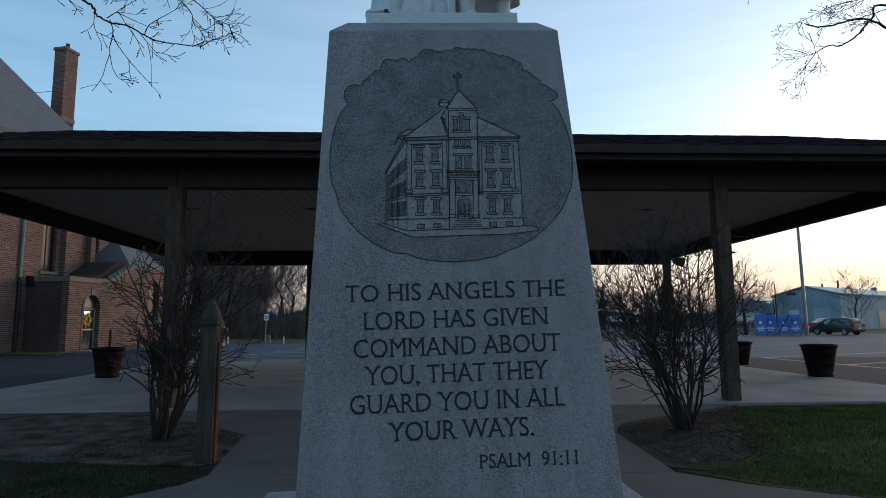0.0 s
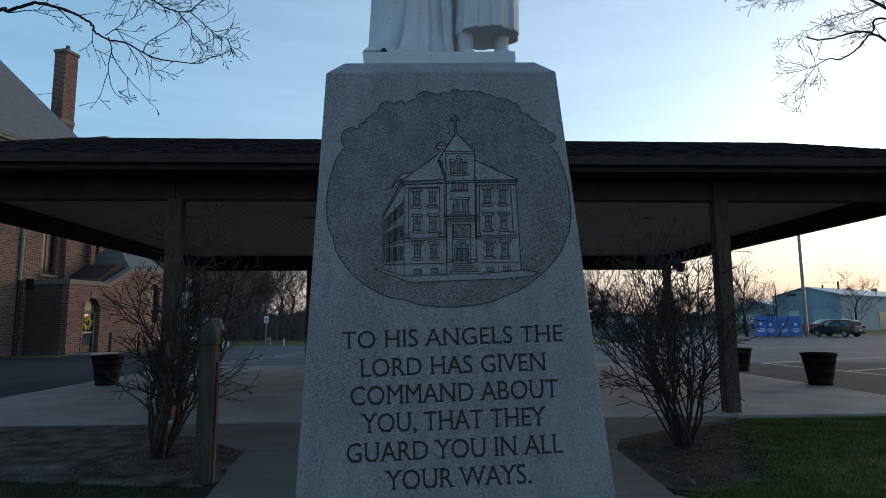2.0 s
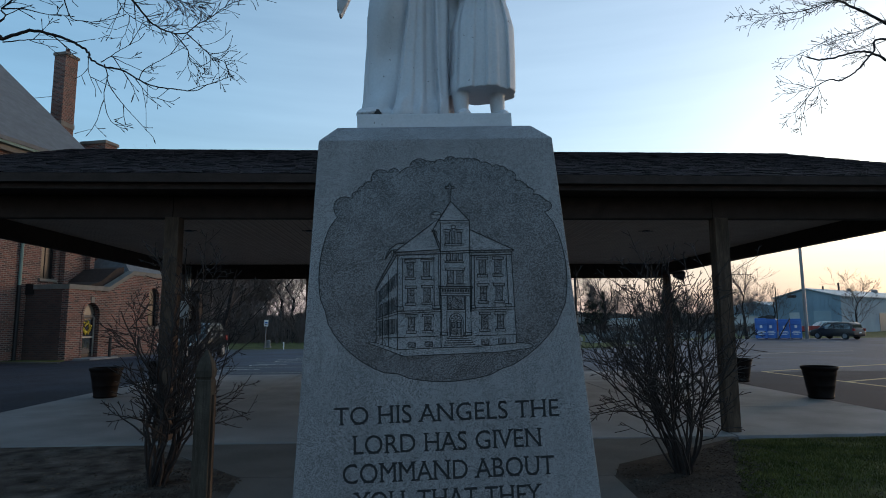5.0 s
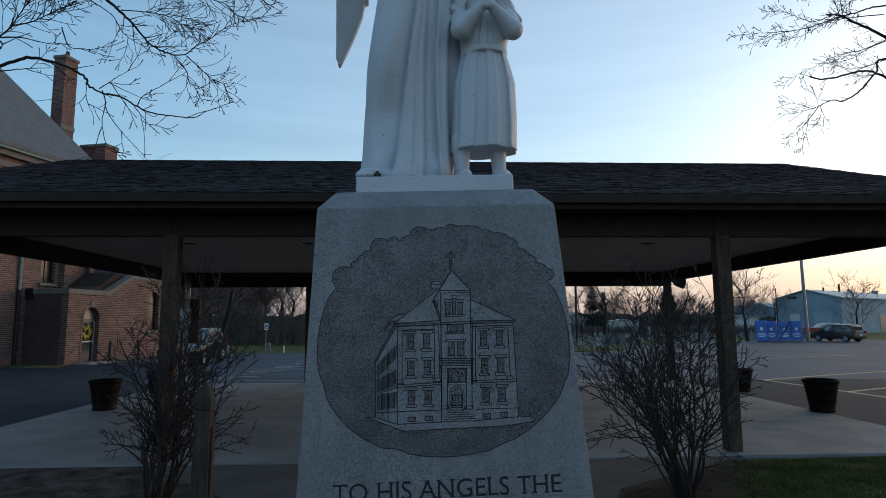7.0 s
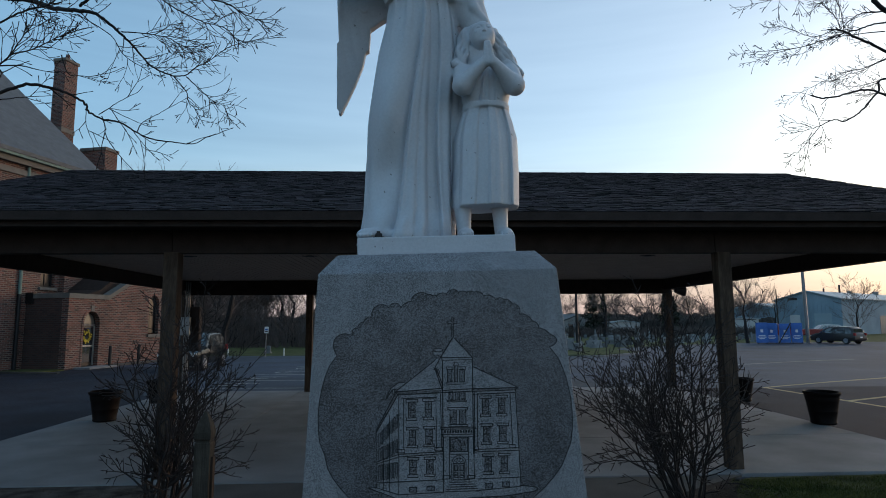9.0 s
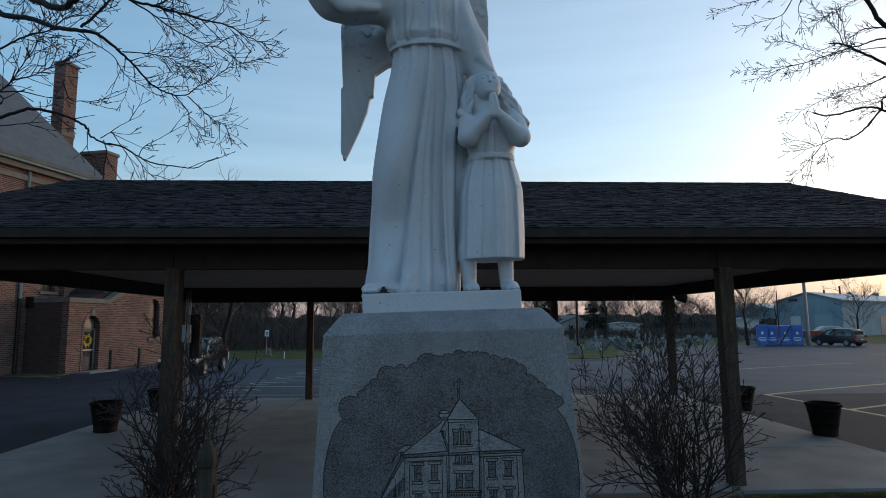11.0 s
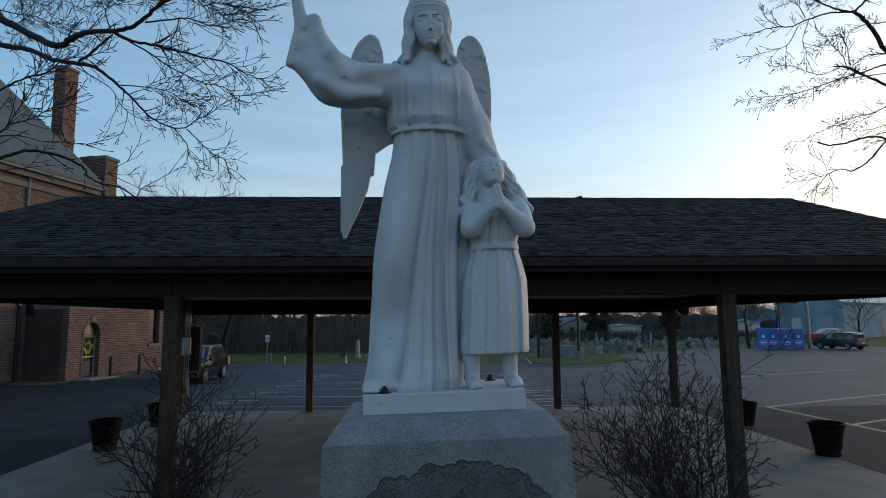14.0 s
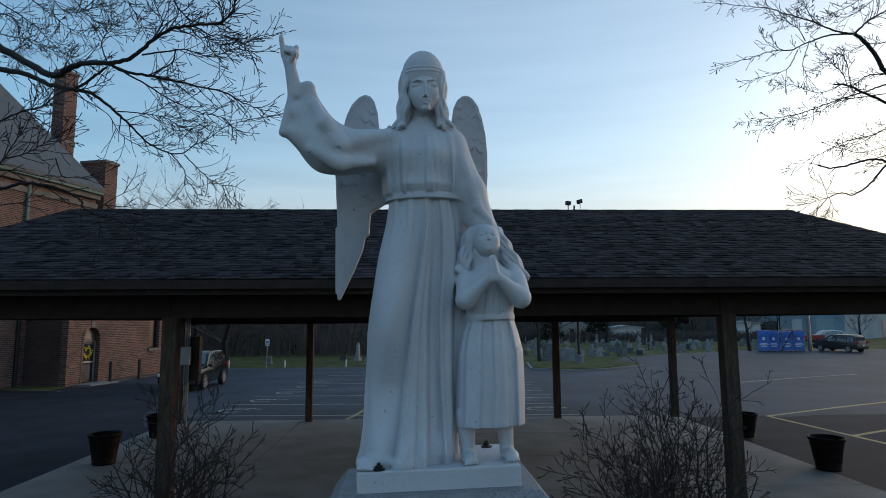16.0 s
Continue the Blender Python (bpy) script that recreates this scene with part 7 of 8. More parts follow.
def far_branch(bm, rnd, p, d, length, r, depth):
    pts = [p]
    for i in range(3):
        d = (d + Vector((rnd.gauss(0, 0.15), rnd.gauss(0, 0.15), rnd.gauss(0.06, 0.12)))).normalized()
        pts.append(pts[-1] + d * length / 3)
    tube(bm, pts, [r, r * 0.8, r * 0.6, r * 0.35], 3, False)
    if depth:
        for k in range(4):
            q = pts[rnd.randint(1, 3)]
            nd = (d + Vector((rnd.gauss(0, 0.55), rnd.gauss(0, 0.55), rnd.gauss(0.1, 0.5)))).normalized()
            far_branch(bm, rnd, q, nd, length * rnd.uniform(0.45, 0.7), r * 0.6, depth - 1)


kinds = [far_tree_mesh(100 + i, 10.0, 0.7 + 0.15 * i) for i in range(4)]


def far_tree(x, y, height, kind, label="leafless tree standing beyond the parking lot"):
    ob = base("tree", pose(x, y, fall(x, y) - 0.12, 0, 0, random.uniform(0, 360)) @ Matrix.Scale(height / 10, 4), label, "tree", "bare trees beyond the lot")
    for nm, me_ in zip(("trunk", "crown"), kinds[kind]):
        o = new(nm, me_)
        o.parent = ob


rnd = random.Random(77)
for i in range(105):  # the wood behind the lot
    x = rnd.uniform(-62, 8)
    y = rnd.uniform(66, 100) + max(0, x + 20) * 0.7
    if -0.30 < x / y < -0.17 and rnd.random() < 0.5:
        continue
    far_tree(x, y, rnd.uniform(8, 12.5) if x > -18 else rnd.uniform(11, 16), rnd.randrange(4))
for i in range(18):  # young growth at the wood's edge
    y = rnd.uniform(61, 74)
    far_tree(y * rnd.uniform(-0.46, -0.10), y, rnd.uniform(4.0, 6.0), rnd.randrange(4))
for i in range(46):
    y = rnd.uniform(112, 150)
    k = rnd.uniform(0.10, 0.52)
    far_tree(y * k, y, rnd.uniform(6.5, 9.0) if k < 0.42 else rnd.uniform(6.0, 8.0), rnd.randrange(4))
for x, y, h in ((32.3, 64.3, 8.6), (58.3, 85, 8.2), (-31.0, 75, 17.5), (-26.0, 76, 16.2), (-32.3, 60, 15.0), (24.5, 92, 12), (15.0, 98, 12), (-21.5, 52, 10.5), (-18.9, 52.5, 13.0), (55, 100, 8)):
    far_tree(x, y, h, int(x) % 4)

# undergrowth along the wood's edge
bm = bmesh.new()
for i in range(6500):
    x = rnd.uniform(-70, 32)
    y = rnd.uniform(60, 72) if x < -2 else rnd.uniform(98, 112)
    h = rnd.uniform(0.8, 3.4) if x > -2 else rnd.uniform(0.9, 4.0)
    g = fall(x, y) - 0.15
    tube(bm, [(x, y, g), (x + rnd.gauss(0, 0.35), y, g + h * 0.5), (x + rnd.gauss(0, 1.1), y + rnd.gauss(0, 0.6), g + h)], [0.035, 0.025, 0.010], 3, False)
for i in range(2200):
    x, y, h = rnd.uniform(9, 50), rnd.uniform(94.0, 95.5), rnd.uniform(0.9, 1.75)
    g = fall(x, y) - 0.15
    tube(bm, [(x, y, g), (x + rnd.gauss(0, 0.2), y, g + h * 0.5), (x + rnd.gauss(0, 0.5), y + rnd.gauss(0, 0.3), g + h)], [0.05, 0.04, 0.02], 3, False)
tagged(part("undergrowth", bm, FARTWIG), "tangled leafless undergrowth at the edge of the wood", "undergrowth", kind="stuff")
bm = bmesh.new()
for x0, x1, y, h, n in ((-90, -1, 78, 3.2, 200), (-1, 110, 118, 2.8, 200), (-420, 420, 260, 6.0, 700)):
    top = []
    for i in range(n + 1):
        x = x0 + (x1 - x0) * i / n
        top.append((bm.verts.new((x, y - 2, -0.45)), bm.verts.new((x, y + rnd.uniform(-0.5, 0.5), h * (0.85 + 0.35 * noise.noise((x * 0.21, y, 0.0)) + rnd.uniform(-0.05, 0.05)))), bm.verts.new((x, y + 3, -0.45))))
    for a, b in zip(top, top[1:]):
        bm.faces.new((a[0], b[0], b[1], a[1]))
        bm.faces.new((a[1], b[1], b[2], a[2]))
tagged(part("bank", bm, material("wooded_bank", (0.05, 0.044, 0.037), 0.95, vary=0.25, scale=0.6, bump=0.8, bump_scale=3)), "dark leaf-covered bank below the wood", "bank", kind="structure")


def evergreen(x, y, h, seed):
    ob = base("tree", pose(x, y, fall(x, y) - 0.12), "dark evergreen tree among the bare trees", "tree", "evergreens beyond the graves")
    rnd = random.Random(seed)
    bm = bmesh.new()
    tube(bm, [(0, 0, 0), (0, 0, h * 0.95)], [0.02 * h, 0.004 * h], 7)
    part("trunk", bm, BARK, ob)
    verts, faces = [], []
    for _ in range(1500):
        z = h * (0.12 + 0.88 * rnd.random() ** 1.3)
        r = (h - z) * 0.38 * rnd.uniform(0.3, 1.1) * (0.8 + 0.3 * math.sin(z * 4))
        a = rnd.uniform(0, math.tau)
        m = pose(r * math.cos(a), r * math.sin(a), z - r * 0.2, rnd.uniform(-40, 40), rnd.uniform(-40, 40), rnd.uniform(0, 360))
        s, k = 0.04 * h * rnd.uniform(0.6, 1.3), len(verts)
        for p in ((-s, 0, 0), (0, -s * 0.35, 0), (s, 0, -s * 0.2), (0, s * 0.35, 0)):
            verts.append(m @ Vector(p))
        faces.append((k, k + 1, k + 2, k + 3))
    me_ = bpy.data.meshes.new("crown")
    me_.from_pydata(verts, [], faces)
    me_.materials.append(EVERGREEN)
    o = new("crown", me_)
    o.parent = ob

for i, (x, y, h) in enumerate(((16.0, 92, 8.5), (24.3, 98, 8.0), (26.6, 100, 7.0), (36.0, 98, 7.0), (38.6, 101, 6.5))):
    evergreen(x, y, h, i)


# gravestones
def stone_mesh(kind):
    bm = bmesh.new()
    if kind == 0:
        prism(bm, [(-0.35, 0.2), (0.35, 0.2), (0.35, 0.75)] + [(0.35 * math.cos(a), 0.75 + 0.16 * math.sin(a)) for a in np.linspace(0.3, math.pi - 0.3, 6)] + [(-0.35, 0.75)], -0.09, 0.09, UPRIGHT)
        box(bm, -0.45, 0.45, -0.16, 0.16, 0, 0.2, 0.015)
    elif kind == 1:
        box(bm, -0.5, 0.5, -0.14, 0.14, 0.15, 0.8, 0.03)
        box(bm, -0.62, 0.62, -0.2, 0.2, 0, 0.15, 0.015)
    elif kind == 2:
        box(bm, -0.3, 0.3, -0.3, 0.3, 0, 0.35, 0.02)
        rings = [[bm.verts.new((sx * r, sy * r, z)) for sx, sy in ((-1, -1), (1, -1), (1, 1), (-1, 1))] for z, r in ((0.35, 0.2), (1.7, 0.12), (1.9, 0.01))]
        for a, b in zip(rings, rings[1:]):
            for k in range(4):
                bm.faces.new((a[k], a[(k + 1) % 4], b[(k + 1) % 4], b[k]))
    else:
        box(bm, -0.11, 0.11, -0.1, 0.1, 0.3, 1.5, 0.02)
        box(bm, -0.38, 0.38, -0.1, 0.1, 0.95, 1.17, 0.02)
        box(bm, -0.35, 0.35, -0.25, 0.25, 0, 0.3, 0.02)
    return mesh_from("gravestone", bm, GRAVESTONE)

stones = [stone_mesh(k) for k in range(4)]
words = ("upright round-topped grey gravestone on the grass", "broad grey granite gravestone on a plinth", "tall grey obelisk grave marker", "grey stone cross grave marker")

def grave(x, y, kind, s):
    ob = new("gravestone", stones[kind])
    ob.matrix_world = pose(x, y, fall(x, y) - 0.11, rnd.uniform(-3, 3), rnd.uniform(-3, 3), rnd.uniform(-30, 30)) @ Matrix.Scale(s, 4)
    tagged(ob, words[kind], "gravestone", "gravestones of the cemetery")

for i in range(240):
    y = rnd.uniform(52, 92)
    x = y * rnd.uniform(0.13, 0.56)
    if y > lot_edge(x) + 1.5:
        grave(x, y, rnd.choice((0, 0, 0, 1, 1, 1, 2, 3)), rnd.uniform(0.36, 0.85))
for x, y, k, s in ((-7.6, 53, 2, 0.85), (-9.0, 54, 1, 0.6), (8.6, 49.5, 0, 1.7), (10.3, 51, 1, 1.3), (-14.5, 50, 0, 0.7), (-6.3, 49, 0, 0.6), (-5.5, 51, 1, 0.9), (-3.9, 47.5, 0, 0.5)):
    grave(x, y, k, s)

# grass island with its kerb
ISLE = [(5.7, 40.6), (7.6, 38.9), (10.5, 39.6), (14.2, 43.2), (13.6, 46.2), (6.2, 46.4)]
def grown(outline, d):
    cx, cy = sum(p[0] for p in outline) / len(outline), sum(p[1] for p in outline) / len(outline)
    return [(x + d * (x - cx) / math.hypot(x - cx, y - cy), y + d * (y - cy) / math.hypot(x - cx, y - cy)) for x, y in outline]
tagged(part("kerb", prismed(ISLE, -0.4, -0.13), CONCRETE), "low concrete kerb round the grass island", "kerb", kind="structure")
tagged(part("ground", prismed(grown(ISLE, -0.25), -0.4, -0.09), TURF), "green grass island in the lot", "lawn", kind="structure")


def pole(name, x, y, h, r, mat, label, category, foot=0.0, lean=0.0):
    ob = base(name, pose(x, y, fall(x, y) - 0.06, 0, lean, 0), label, category)
    bm = bmesh.new()
    tube(bm, [(0, 0, 0), (0, 0, h * 0.5), (0, 0, h)], [r, r * 0.85, r * 0.7], 12)
    part("shaft", bm, mat, ob)
    if foot:
        bm = bmesh.new()
        lathe(bm, [(foot, -0.1), (foot, 0.75), (foot * 0.9, 0.8)], 20)
        part("footing", bm, CONCRETE, ob)
    return ob

island_pole = pole("light_pole", 9.85, 44.5, 11.9, 0.10, DARKMETAL, "dark steel light pole with twin heads on a concrete footing", "light pole", 0.32)
for sx in (-1, 1):
    bm = bmesh.new()
    top = 12.02 + 0.06 * sx
    tube(bm, [(0, 0, 11.3), (sx * 0.45, 0, 11.4), (sx * 0.45, 0, top)], [0.05, 0.04, 0.04], 8)
    arm = part("arm", bm, DARKMETAL, island_pole)
    part("head", boxed(-0.19, 0.19, -0.14, 0.14, -0.02, 0.28, 0.05, pose(sx * 0.45, 0, top, 0, -10 * sx - 6, 20)), DARKMETAL, arm)
pole("utility_pole", 7.6, 49.0, 9, 0.14, TIMBER_GREY, "weathered wooden utility pole at the edge of the graves", "utility pole")
big_pole = pole("light_pole", 38.7, 64.3, 15, 0.19, GREYMETAL, "tall pale steel light pole beside the bins", "light pole", 0, -0.3)
pole("utility_pole", 51.0, 92, 7.1, 0.10, TIMBER_GREY, "grey-brown wooden utility pole near the blue buildings", "utility pole")
for x in (-16.2, -12.0, -7.4, -5.2, -3.2):
    bm = bmesh.new()
    lathe(bm, [(0.045, -0.1), (0.045, 0.46), (0.03, 0.5)], 10)
    ob = tagged(part("marker_post", bm, SIGNWHITE), "short white marker post at the edge of the grass", "post", "white posts along the lot")
    ob.matrix_world = pose(x, 45.6, fall(x, 45.6) - 0.05)

sign = base("parking_sign", pose(-12.35, 42.0, fall(-12.35, 42) - 0.05, 0, 1.5, 10), "small white parking sign on a steel post", "sign")
bm = bmesh.new()
tube(bm, [(0, 0, 0), (0, 0, 2.12)], [0.03, 0.03], 8)
part("post", bm, GREYMETAL, sign)
plate_ = part("plate", boxed(-0.14, 0.14, -0.05, -0.036, 1.66, 2.10, 0.005), SIGNWHITE, sign)
part("lettering", boxed(-0.09, 0.09, -0.054, -0.051, 1.86, 1.96), BLUEBIN, plate_)
part("lettering", boxed(-0.09, 0.09, -0.054, -0.051, 1.74, 1.80), DARKMETAL, plate_)


# donation bins
def donation_bin(x, y, yaw, s):
    ob = base("donation_bin", pose(x, y, fall(x, y) - 0.05, 0, 0, yaw) @ Matrix.Diagonal((0.77 * s, 0.8 * s, s, 1)), "blue steel donation bin with white markings on the asphalt", "donation bin", "row of blue bins")
    body = part("body", boxed(-0.65, 0.65, -0.6, 0.6, 0.08, 2.05, 0.03), BLUEBIN, ob)
    part("chute", boxed(-0.5, 0.5, -0.70, -0.605, 1.45, 1.85, 0.03), BLUEBIN, ob)
    part("emblem", boxed(-0.15, 0.15, -0.612, -0.603, 1.1, 1.38, 0.003), SIGNWHITE, ob)
    for z, w in ((0.75, 0.38), (0.6, 0.5), (0.45, 0.32)):
        part("lettering", boxed(-w, w, -0.611, -0.603, z, z + 0.07), SIGNWHITE, ob)
    for sx in (-0.5, 0.5):
        part("foot", boxed(sx - 0.08, sx + 0.08, -0.5, 0.5, 0, 0.08), DARKMETAL, ob)

donation_bin(33.45, 63.6, -24, 1.06)
donation_bin(34.60, 63.7, -33, 1.03)
donation_bin(35.88, 63.6, -27, 1.0)
donation_bin(37.15, 63.6, -30, 1.03)

bm = bmesh.new()
box(bm, -0.05, 0.05, -0.03, 0.03, 0.0, 2.6, 0.006)
plank = tagged(part("plank", bm, TIMBER_GREY), "pale wooden plank leaning against the blue bins", "plank")
plank.matrix_world = pose(34.55, 62.45, fall(34.5, 62.5) - 0.05, -9, 34, -8)


# vehicles
def car(x, y, yaw, paint, length, height, label, hood=1.36, brow=0.28):
    ob = base("car", pose(x, y, fall(x, y) - 0.045, 0, 0, yaw), label, "car")
    L, H, W = length / 2, height, 0.89
    side = [(-L, 0.42), (-L + 0.04, 0.78), (-L + 0.10, 0.98), (-L + 0.22, 1.10), (-L + 0.34, H - 0.22), (-L + 0.62, H - 0.03), (-0.7, H), (brow - 0.28, H - 0.03), (brow, H - 0.10), (L - hood, 1.10),
            (L - hood * 0.4, 0.98), (L - 0.12, 0.85), (L, 0.62), (L - 0.02, 0.38), (L - 0.2, 0.26), (-L + 0.2, 0.28)]
    bm = bmesh.new()
    rows_ = []
    for v, tuck in ((-W, 1.0), (-W * 0.93, 0.4), (0, 0), (W * 0.93, 0.4), (W, 1.0)):
        ring = []
        for px, pz in side:
            over = max(0, pz - 1.0) / (H - 1.0)
            vv = v * (1 - 0.20 * over)
            sh = 0.05 * tuck
            ring.append(bm.verts.new((px * (1 - sh * 0.35), vv, pz - (0.05 * tuck if pz > 0.9 else -0.03 * tuck))))
        rows_.append(ring)
    for a, b in zip(rows_, rows_[1:]):
        for i in range(len(side)):
            j = (i + 1) % len(side)
            bm.faces.new((a[i], a[j], b[j], b[i]))
    bm.faces.new(rows_[0])
    bm.faces.new(rows_[-1])
    bmesh.ops.recalc_face_normals(bm, faces=bm.faces)
    bmesh.ops.bevel(bm, geom=[e for e in bm.edges if e.calc_face_angle(0) > 0.25], offset=0.045, segments=2, profile=0.5, affect="EDGES")
    part("body", bm, paint, ob, smooth=True)
    for sg in (-1, 1):
        def on_side(px, pz):
            over = max(0, pz - 1.0) / (H - 1.0)
            return Vector((px, sg * (W * (1 - 0.20 * over) + 0.006), pz - 0.03))
        for pts in ([(-L + 0.42, 1.08), (-L + 0.52, H - 0.26), (-L + 1.05, H - 0.14), (-L + 1.05, 1.07)], [(-L + 1.13, 1.07), (-L + 1.13, H - 0.14), (-0.18, H - 0.13), (-0.12, 1.07)],
                    [(-0.05, 1.07), (-0.10, H - 0.13), (brow - 0.16, H - 0.17), (L - hood - 0.14, 1.09)]):
            bm = bmesh.new()
            a = [bm.verts.new(on_side(*p)) for p in pts]
            b = [bm.verts.new(on_side(*p) - Vector((0, sg * 0.03, 0))) for p in pts]
            bm.faces.new(a)
            bm.faces.new(b[::-1])
            for i in range(4):
                bm.faces.new((a[i], a[(i + 1) % 4], b[(i + 1) % 4], b[i]))
            part("side_window", bm, GLASS, ob)
        part("mirror", boxed(0.78, 0.92, min(sg * 0.9, sg * 1.08), max(sg * 0.9, sg * 1.08), 1.02, 1.18, 0.03), paint, ob)
        part("headlight", boxed(L - 0.22, L - 0.015, min(sg * 0.55, sg * 0.88), max(sg * 0.55, sg * 0.88), 0.70, 0.84, 0.03), LENS, ob)
        part("tail_light", boxed(-L + 0.02, -L + 0.2, min(sg * 0.68, sg * 0.9), max(sg * 0.68, sg * 0.9), 0.85, 1.1, 0.02), REDLENS, ob)
        for wx in (-L + 0.95, L - 0.92):
            bm = bmesh.new()
            lathe(bm, [(0.0, -0.06), (0.22, -0.06), (0.22, -0.11), (0.34, -0.11), (0.355, -0.08), (0.355, 0.08), (0.34, 0.11), (0.22, 0.11), (0.22, 0.06), (0.0, 0.06)], 24)
            bmesh.ops.transform(bm, matrix=pose(wx, sg * 0.86, 0.352, 90, 0, 0), verts=bm.verts)
            tyre = part("wheel", bm, RUBBER, ob)
            bm = bmesh.new()
            lathe(bm, [(0.235, -0.02), (0.235, 0.02), (0.205, 0.015), (0.205, -0.02), (0.235, -0.02)], 20)
            lathe(bm, [(0.05, -0.02), (0.05, 0.02), (0.0, 0.03)], 10)
            for k in range(10):
                box(bm, 0.03, 0.215, -0.014, 0.014, -0.01, 0.015, 0, pose(0, 0, 0, 0, 0, 36 * k + (6 if k % 2 else -6)))
            bmesh.ops.transform(bm, matrix=pose(wx, sg * 0.955, 0.352, 90 * -sg, 0, 0), verts=bm.verts)
            part("rim", bm, ALLOY, tyre)
    bm = bmesh.new()
    a = [bm.verts.new(p) for p in ((brow + 0.05, -0.62, H - 0.12), (brow + 0.05, 0.62, H - 0.12), (L - hood, 0.76, 1.13), (L - hood, -0.76, 1.13))]
    b = [bm.verts.new(v.co + Vector((0.015, 0, 0.02))) for v in a]
    bm.faces.new(b)
    bm.faces.new(a[::-1])
    for i in range(4):
        bm.faces.new((a[i], a[(i + 1) % 4], b[(i + 1) % 4], b[i]))
    part("windscreen", bm, GLASS, ob)
    part("rear_window", boxed(-L + 0.245, -L + 0.27, -0.62, 0.62, 1.14, H - 0.25, 0.005, pose(0, 0, 0, 0, 0, 0)), GLASS, ob)
    part("grille", boxed(L - 0.05, L + 0.004, -0.45, 0.45, 0.52, 0.74, 0.02), DARKMETAL, ob)
    part("bumper", boxed(L - 0.12, L + 0.015, -0.8, 0.8, 0.33, 0.48, 0.04), DARKMETAL, ob)
    part("number_plate", boxed(-L - 0.012, -L + 0.02, -0.16, 0.16, 0.62, 0.74), SIGNWHITE, ob)

car(-12.25, 29.9, -87, CARPAINT, 4.65, 1.76, "dark grey-green sport utility car parked on the asphalt")
car(40.4, 62.0, 112, CARPAINT2, 4.75, 1.74, "dark brown minivan parked beside the blue bins", 0.95, 0.55)


# far buildings
def barn(x, y, yaw, w, d, eave, ridge, wall, roof, label, doors=()):
    ob = base("building", pose(x, y, fall(x, y) - 0.2, 0, 0, yaw), label, "building")
    part("wall", boxed(-w / 2, w / 2, 0, d, 0, eave), wall, ob)
    for yy in (0.0, d - 0.15):
        bm = bmesh.new()
        prism(bm, [(-w / 2, eave), (w / 2, eave), (0, ridge)], yy + 0.002, yy + 0.15, UPRIGHT)
        part("gable", bm, wall, ob)
    for sg in (-1, 1):
        bm = bmesh.new()
        a = [bm.verts.new(p) for p in ((sg * (w / 2 + 0.3), -0.4, eave - 0.1), (sg * (w / 2 + 0.3), d + 0.4, eave - 0.1), (0, d + 0.4, ridge + 0.08), (0, -0.4, ridge + 0.08))]
        b = [bm.verts.new(v.co + Vector((0, 0, 0.15))) for v in a]
        bm.faces.new(a)
        bm.faces.new(b)
        for i in range(4):
            bm.faces.new((a[i], a[(i + 1) % 4], b[(i + 1) % 4], b[i]))
        part("roof", bm, roof, ob)
    bm = bmesh.new()
    for i in range(int(w / 0.6)):  # siding ribs
        box(bm, -w / 2 + 0.6 * i, -w / 2 + 0.6 * i + 0.06, -0.05, -0.002, 0.1, eave)
    part("rib", bm, wall, ob)
    for x0, x1, z0, z1, m in doors:
        part("opening", boxed(x0, x1, -0.09, -0.052, z0, z1, 0.01), m, ob)
    return ob

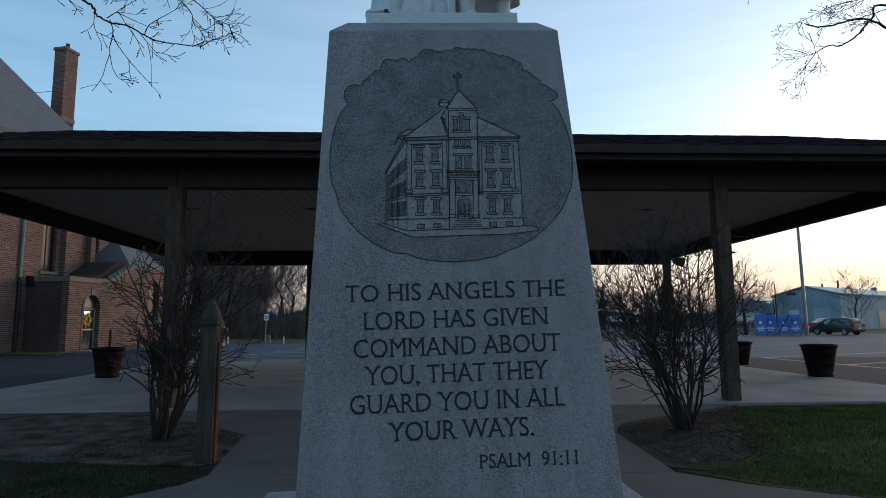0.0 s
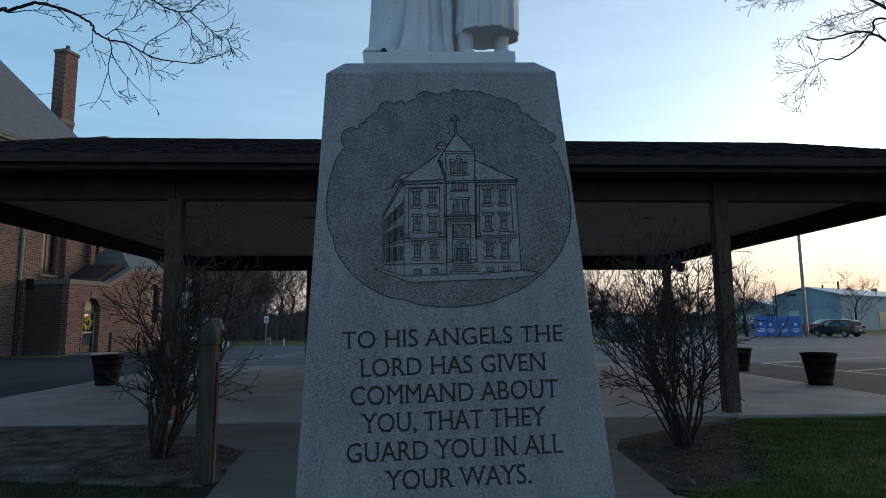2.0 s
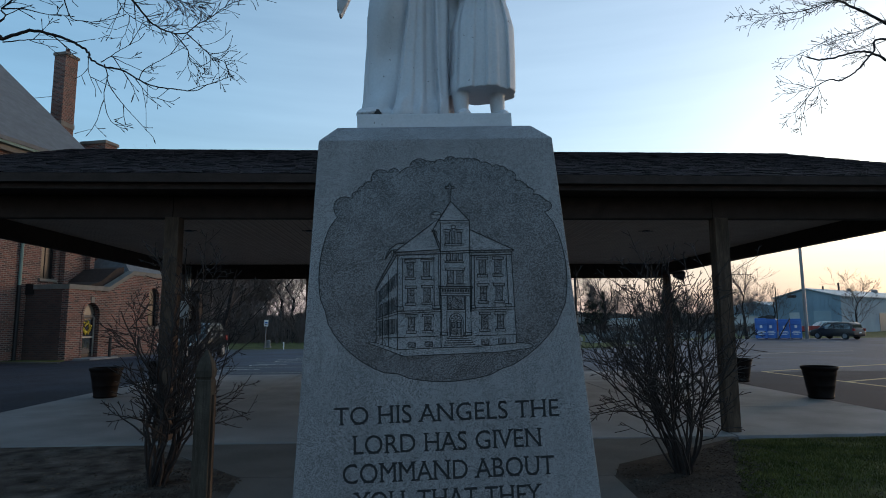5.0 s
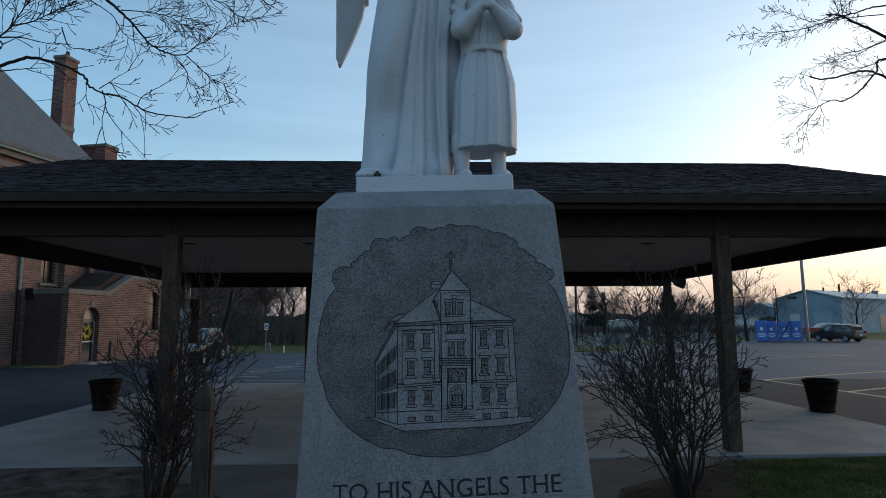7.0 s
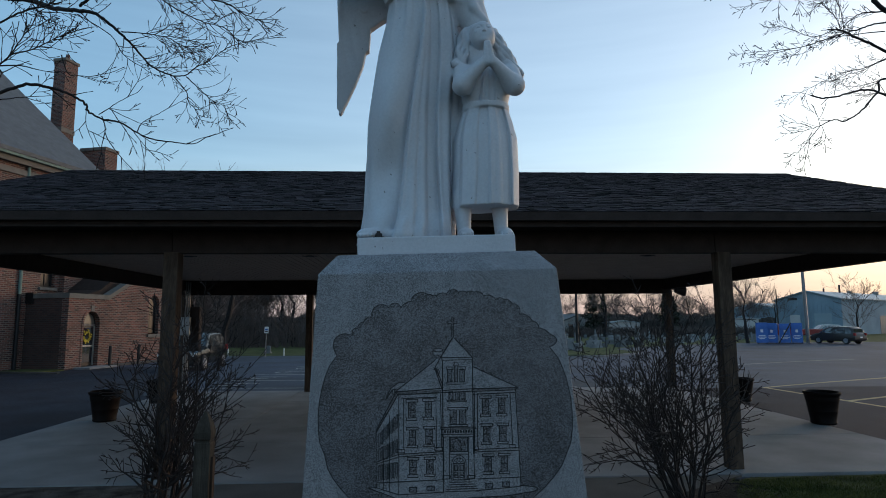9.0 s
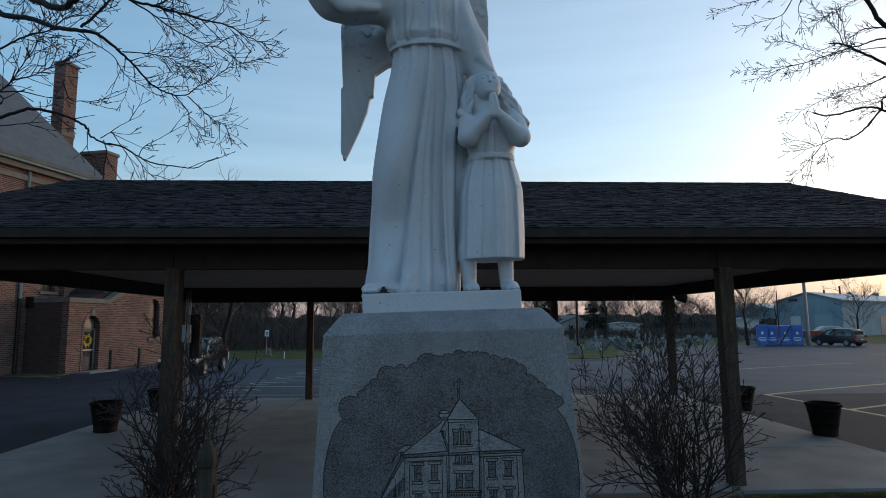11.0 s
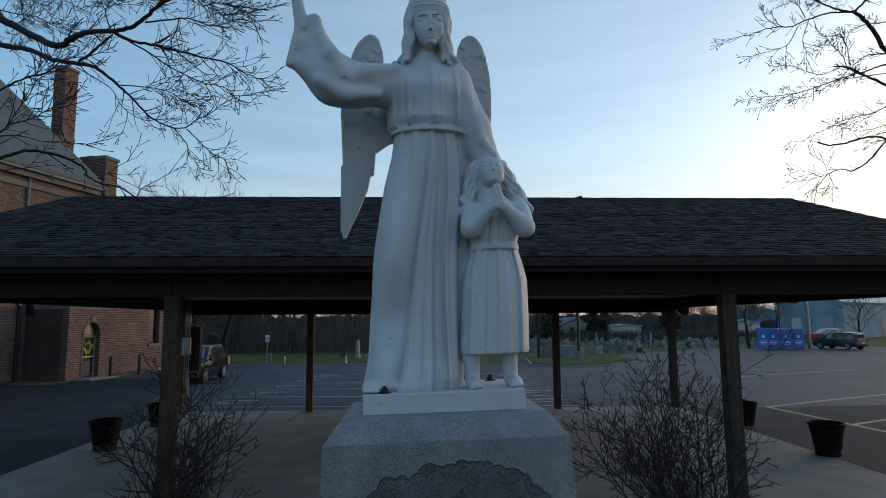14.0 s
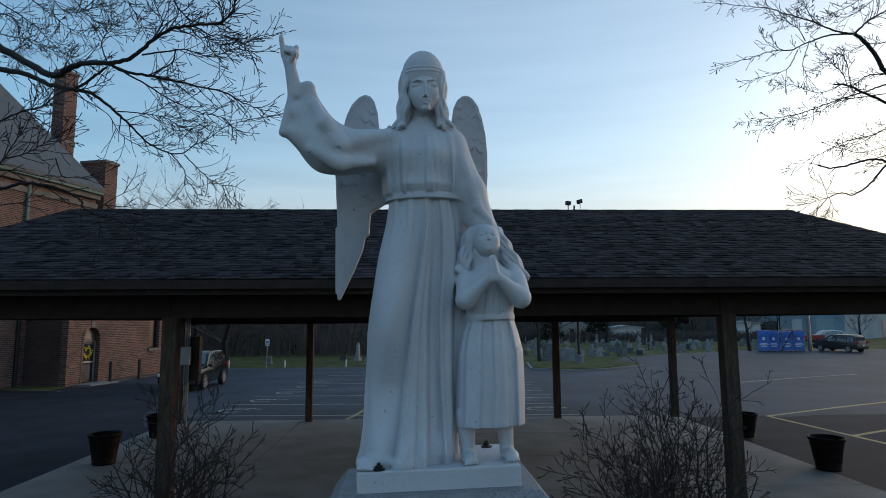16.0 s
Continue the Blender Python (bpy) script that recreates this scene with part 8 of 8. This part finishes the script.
blue = barn(60.45, 100, -54.5, 10.2, 46, 5.9, 7.2, BLUEWALL, BLUEROOF, "large blue metal-sided warehouse with a pale gabled roof", ((-2.9, -1.5, 5.9, 6.3, GLASS), (-2.8, -1.2, 0, 3.4, WHITEWALL), (1.0, 3.6, 0, 3.6, BLUEROOF)))
part("opening", boxed(5.102, 5.15, 15, 19, 0, 3.2, 0.01), GREYMETAL, blue)
for yy, r, top in ((5.6, 0.14, 7.9), (11.9, 0.16, 8.7), (16.0, 0.3, 7.75), (27.8, 0.55, 7.9)):
    bm = bmesh.new()
    lathe(bm, [(r, 6.9), (r, top - 0.25), (r * 1.25, top - 0.2), (r * 0.8, top)], 12)
    bmesh.ops.translate(bm, vec=(0.4, yy, 0), verts=bm.verts)
    part("roof_vent", bm, GREYMETAL if r > 0.2 else DARKMETAL, blue)
barn(65.5, 127.5, -52, 11.4, 30, 4.6, 6.0, BLUEWALL, BLUEROOF, "smaller blue metal shed behind the bare trees")
barn(50.3, 101, -18, 4.4, 2.4, 2.8, 3.0, WHITEWALL, BLUEROOF, "white storage trailer beside the blue shed")
barn(28.9, 96.5, 0, 4.9, 3, 2.3, 2.42, WHITEWALL, BLUEROOF, "long low white trailer beyond the cemetery")
barn(22.6, 100.5, 14, 6.6, 6, 2.5, 3.6, WHITEWALL, SLATE, "pale house among the trees", ((-2, -1.2, 1.2, 2.1, GLASS), (1, 1.8, 1.2, 2.1, GLASS)))


def pickup(x, y, yaw, mat, label):
    ob = base("truck", pose(x, y, fall(x, y) - 0.09, 0, 0, yaw), label, "truck")
    part("cab", boxed(0.2, 2.2, -0.95, 0.95, 0.5, 1.95, 0.12), mat, ob)
    part("bonnet", boxed(2.2, 3.3, -0.92, 0.92, 0.5, 1.2, 0.1), mat, ob)
    part("bed", boxed(-2.6, 0.18, -0.95, 0.95, 0.55, 1.25, 0.04), mat, ob)
    for sg in (-1, 1):
        part("side_window", boxed(0.45, 1.9, min(sg * 0.94, sg * 0.97), max(sg * 0.94, sg * 0.97), 1.3, 1.8), GLASS, ob)
        for wx in (-1.7, 2.4):
            bm = bmesh.new()
            lathe(bm, [(0.2, -0.12), (0.38, -0.12), (0.38, 0.12), (0.2, 0.12)], 18)
            bmesh.ops.transform(bm, matrix=pose(wx, sg * 0.85, 0.38, 90, 0, 0), verts=bm.verts)
            part("wheel", bm, RUBBER, ob)

pickup(47, 80, 175, REDPAINT, "red pickup truck parked before the blue warehouse")
car(51.5, 82, 176, WHITEWALL, 4.8, 1.8, "white van parked before the blue warehouse")
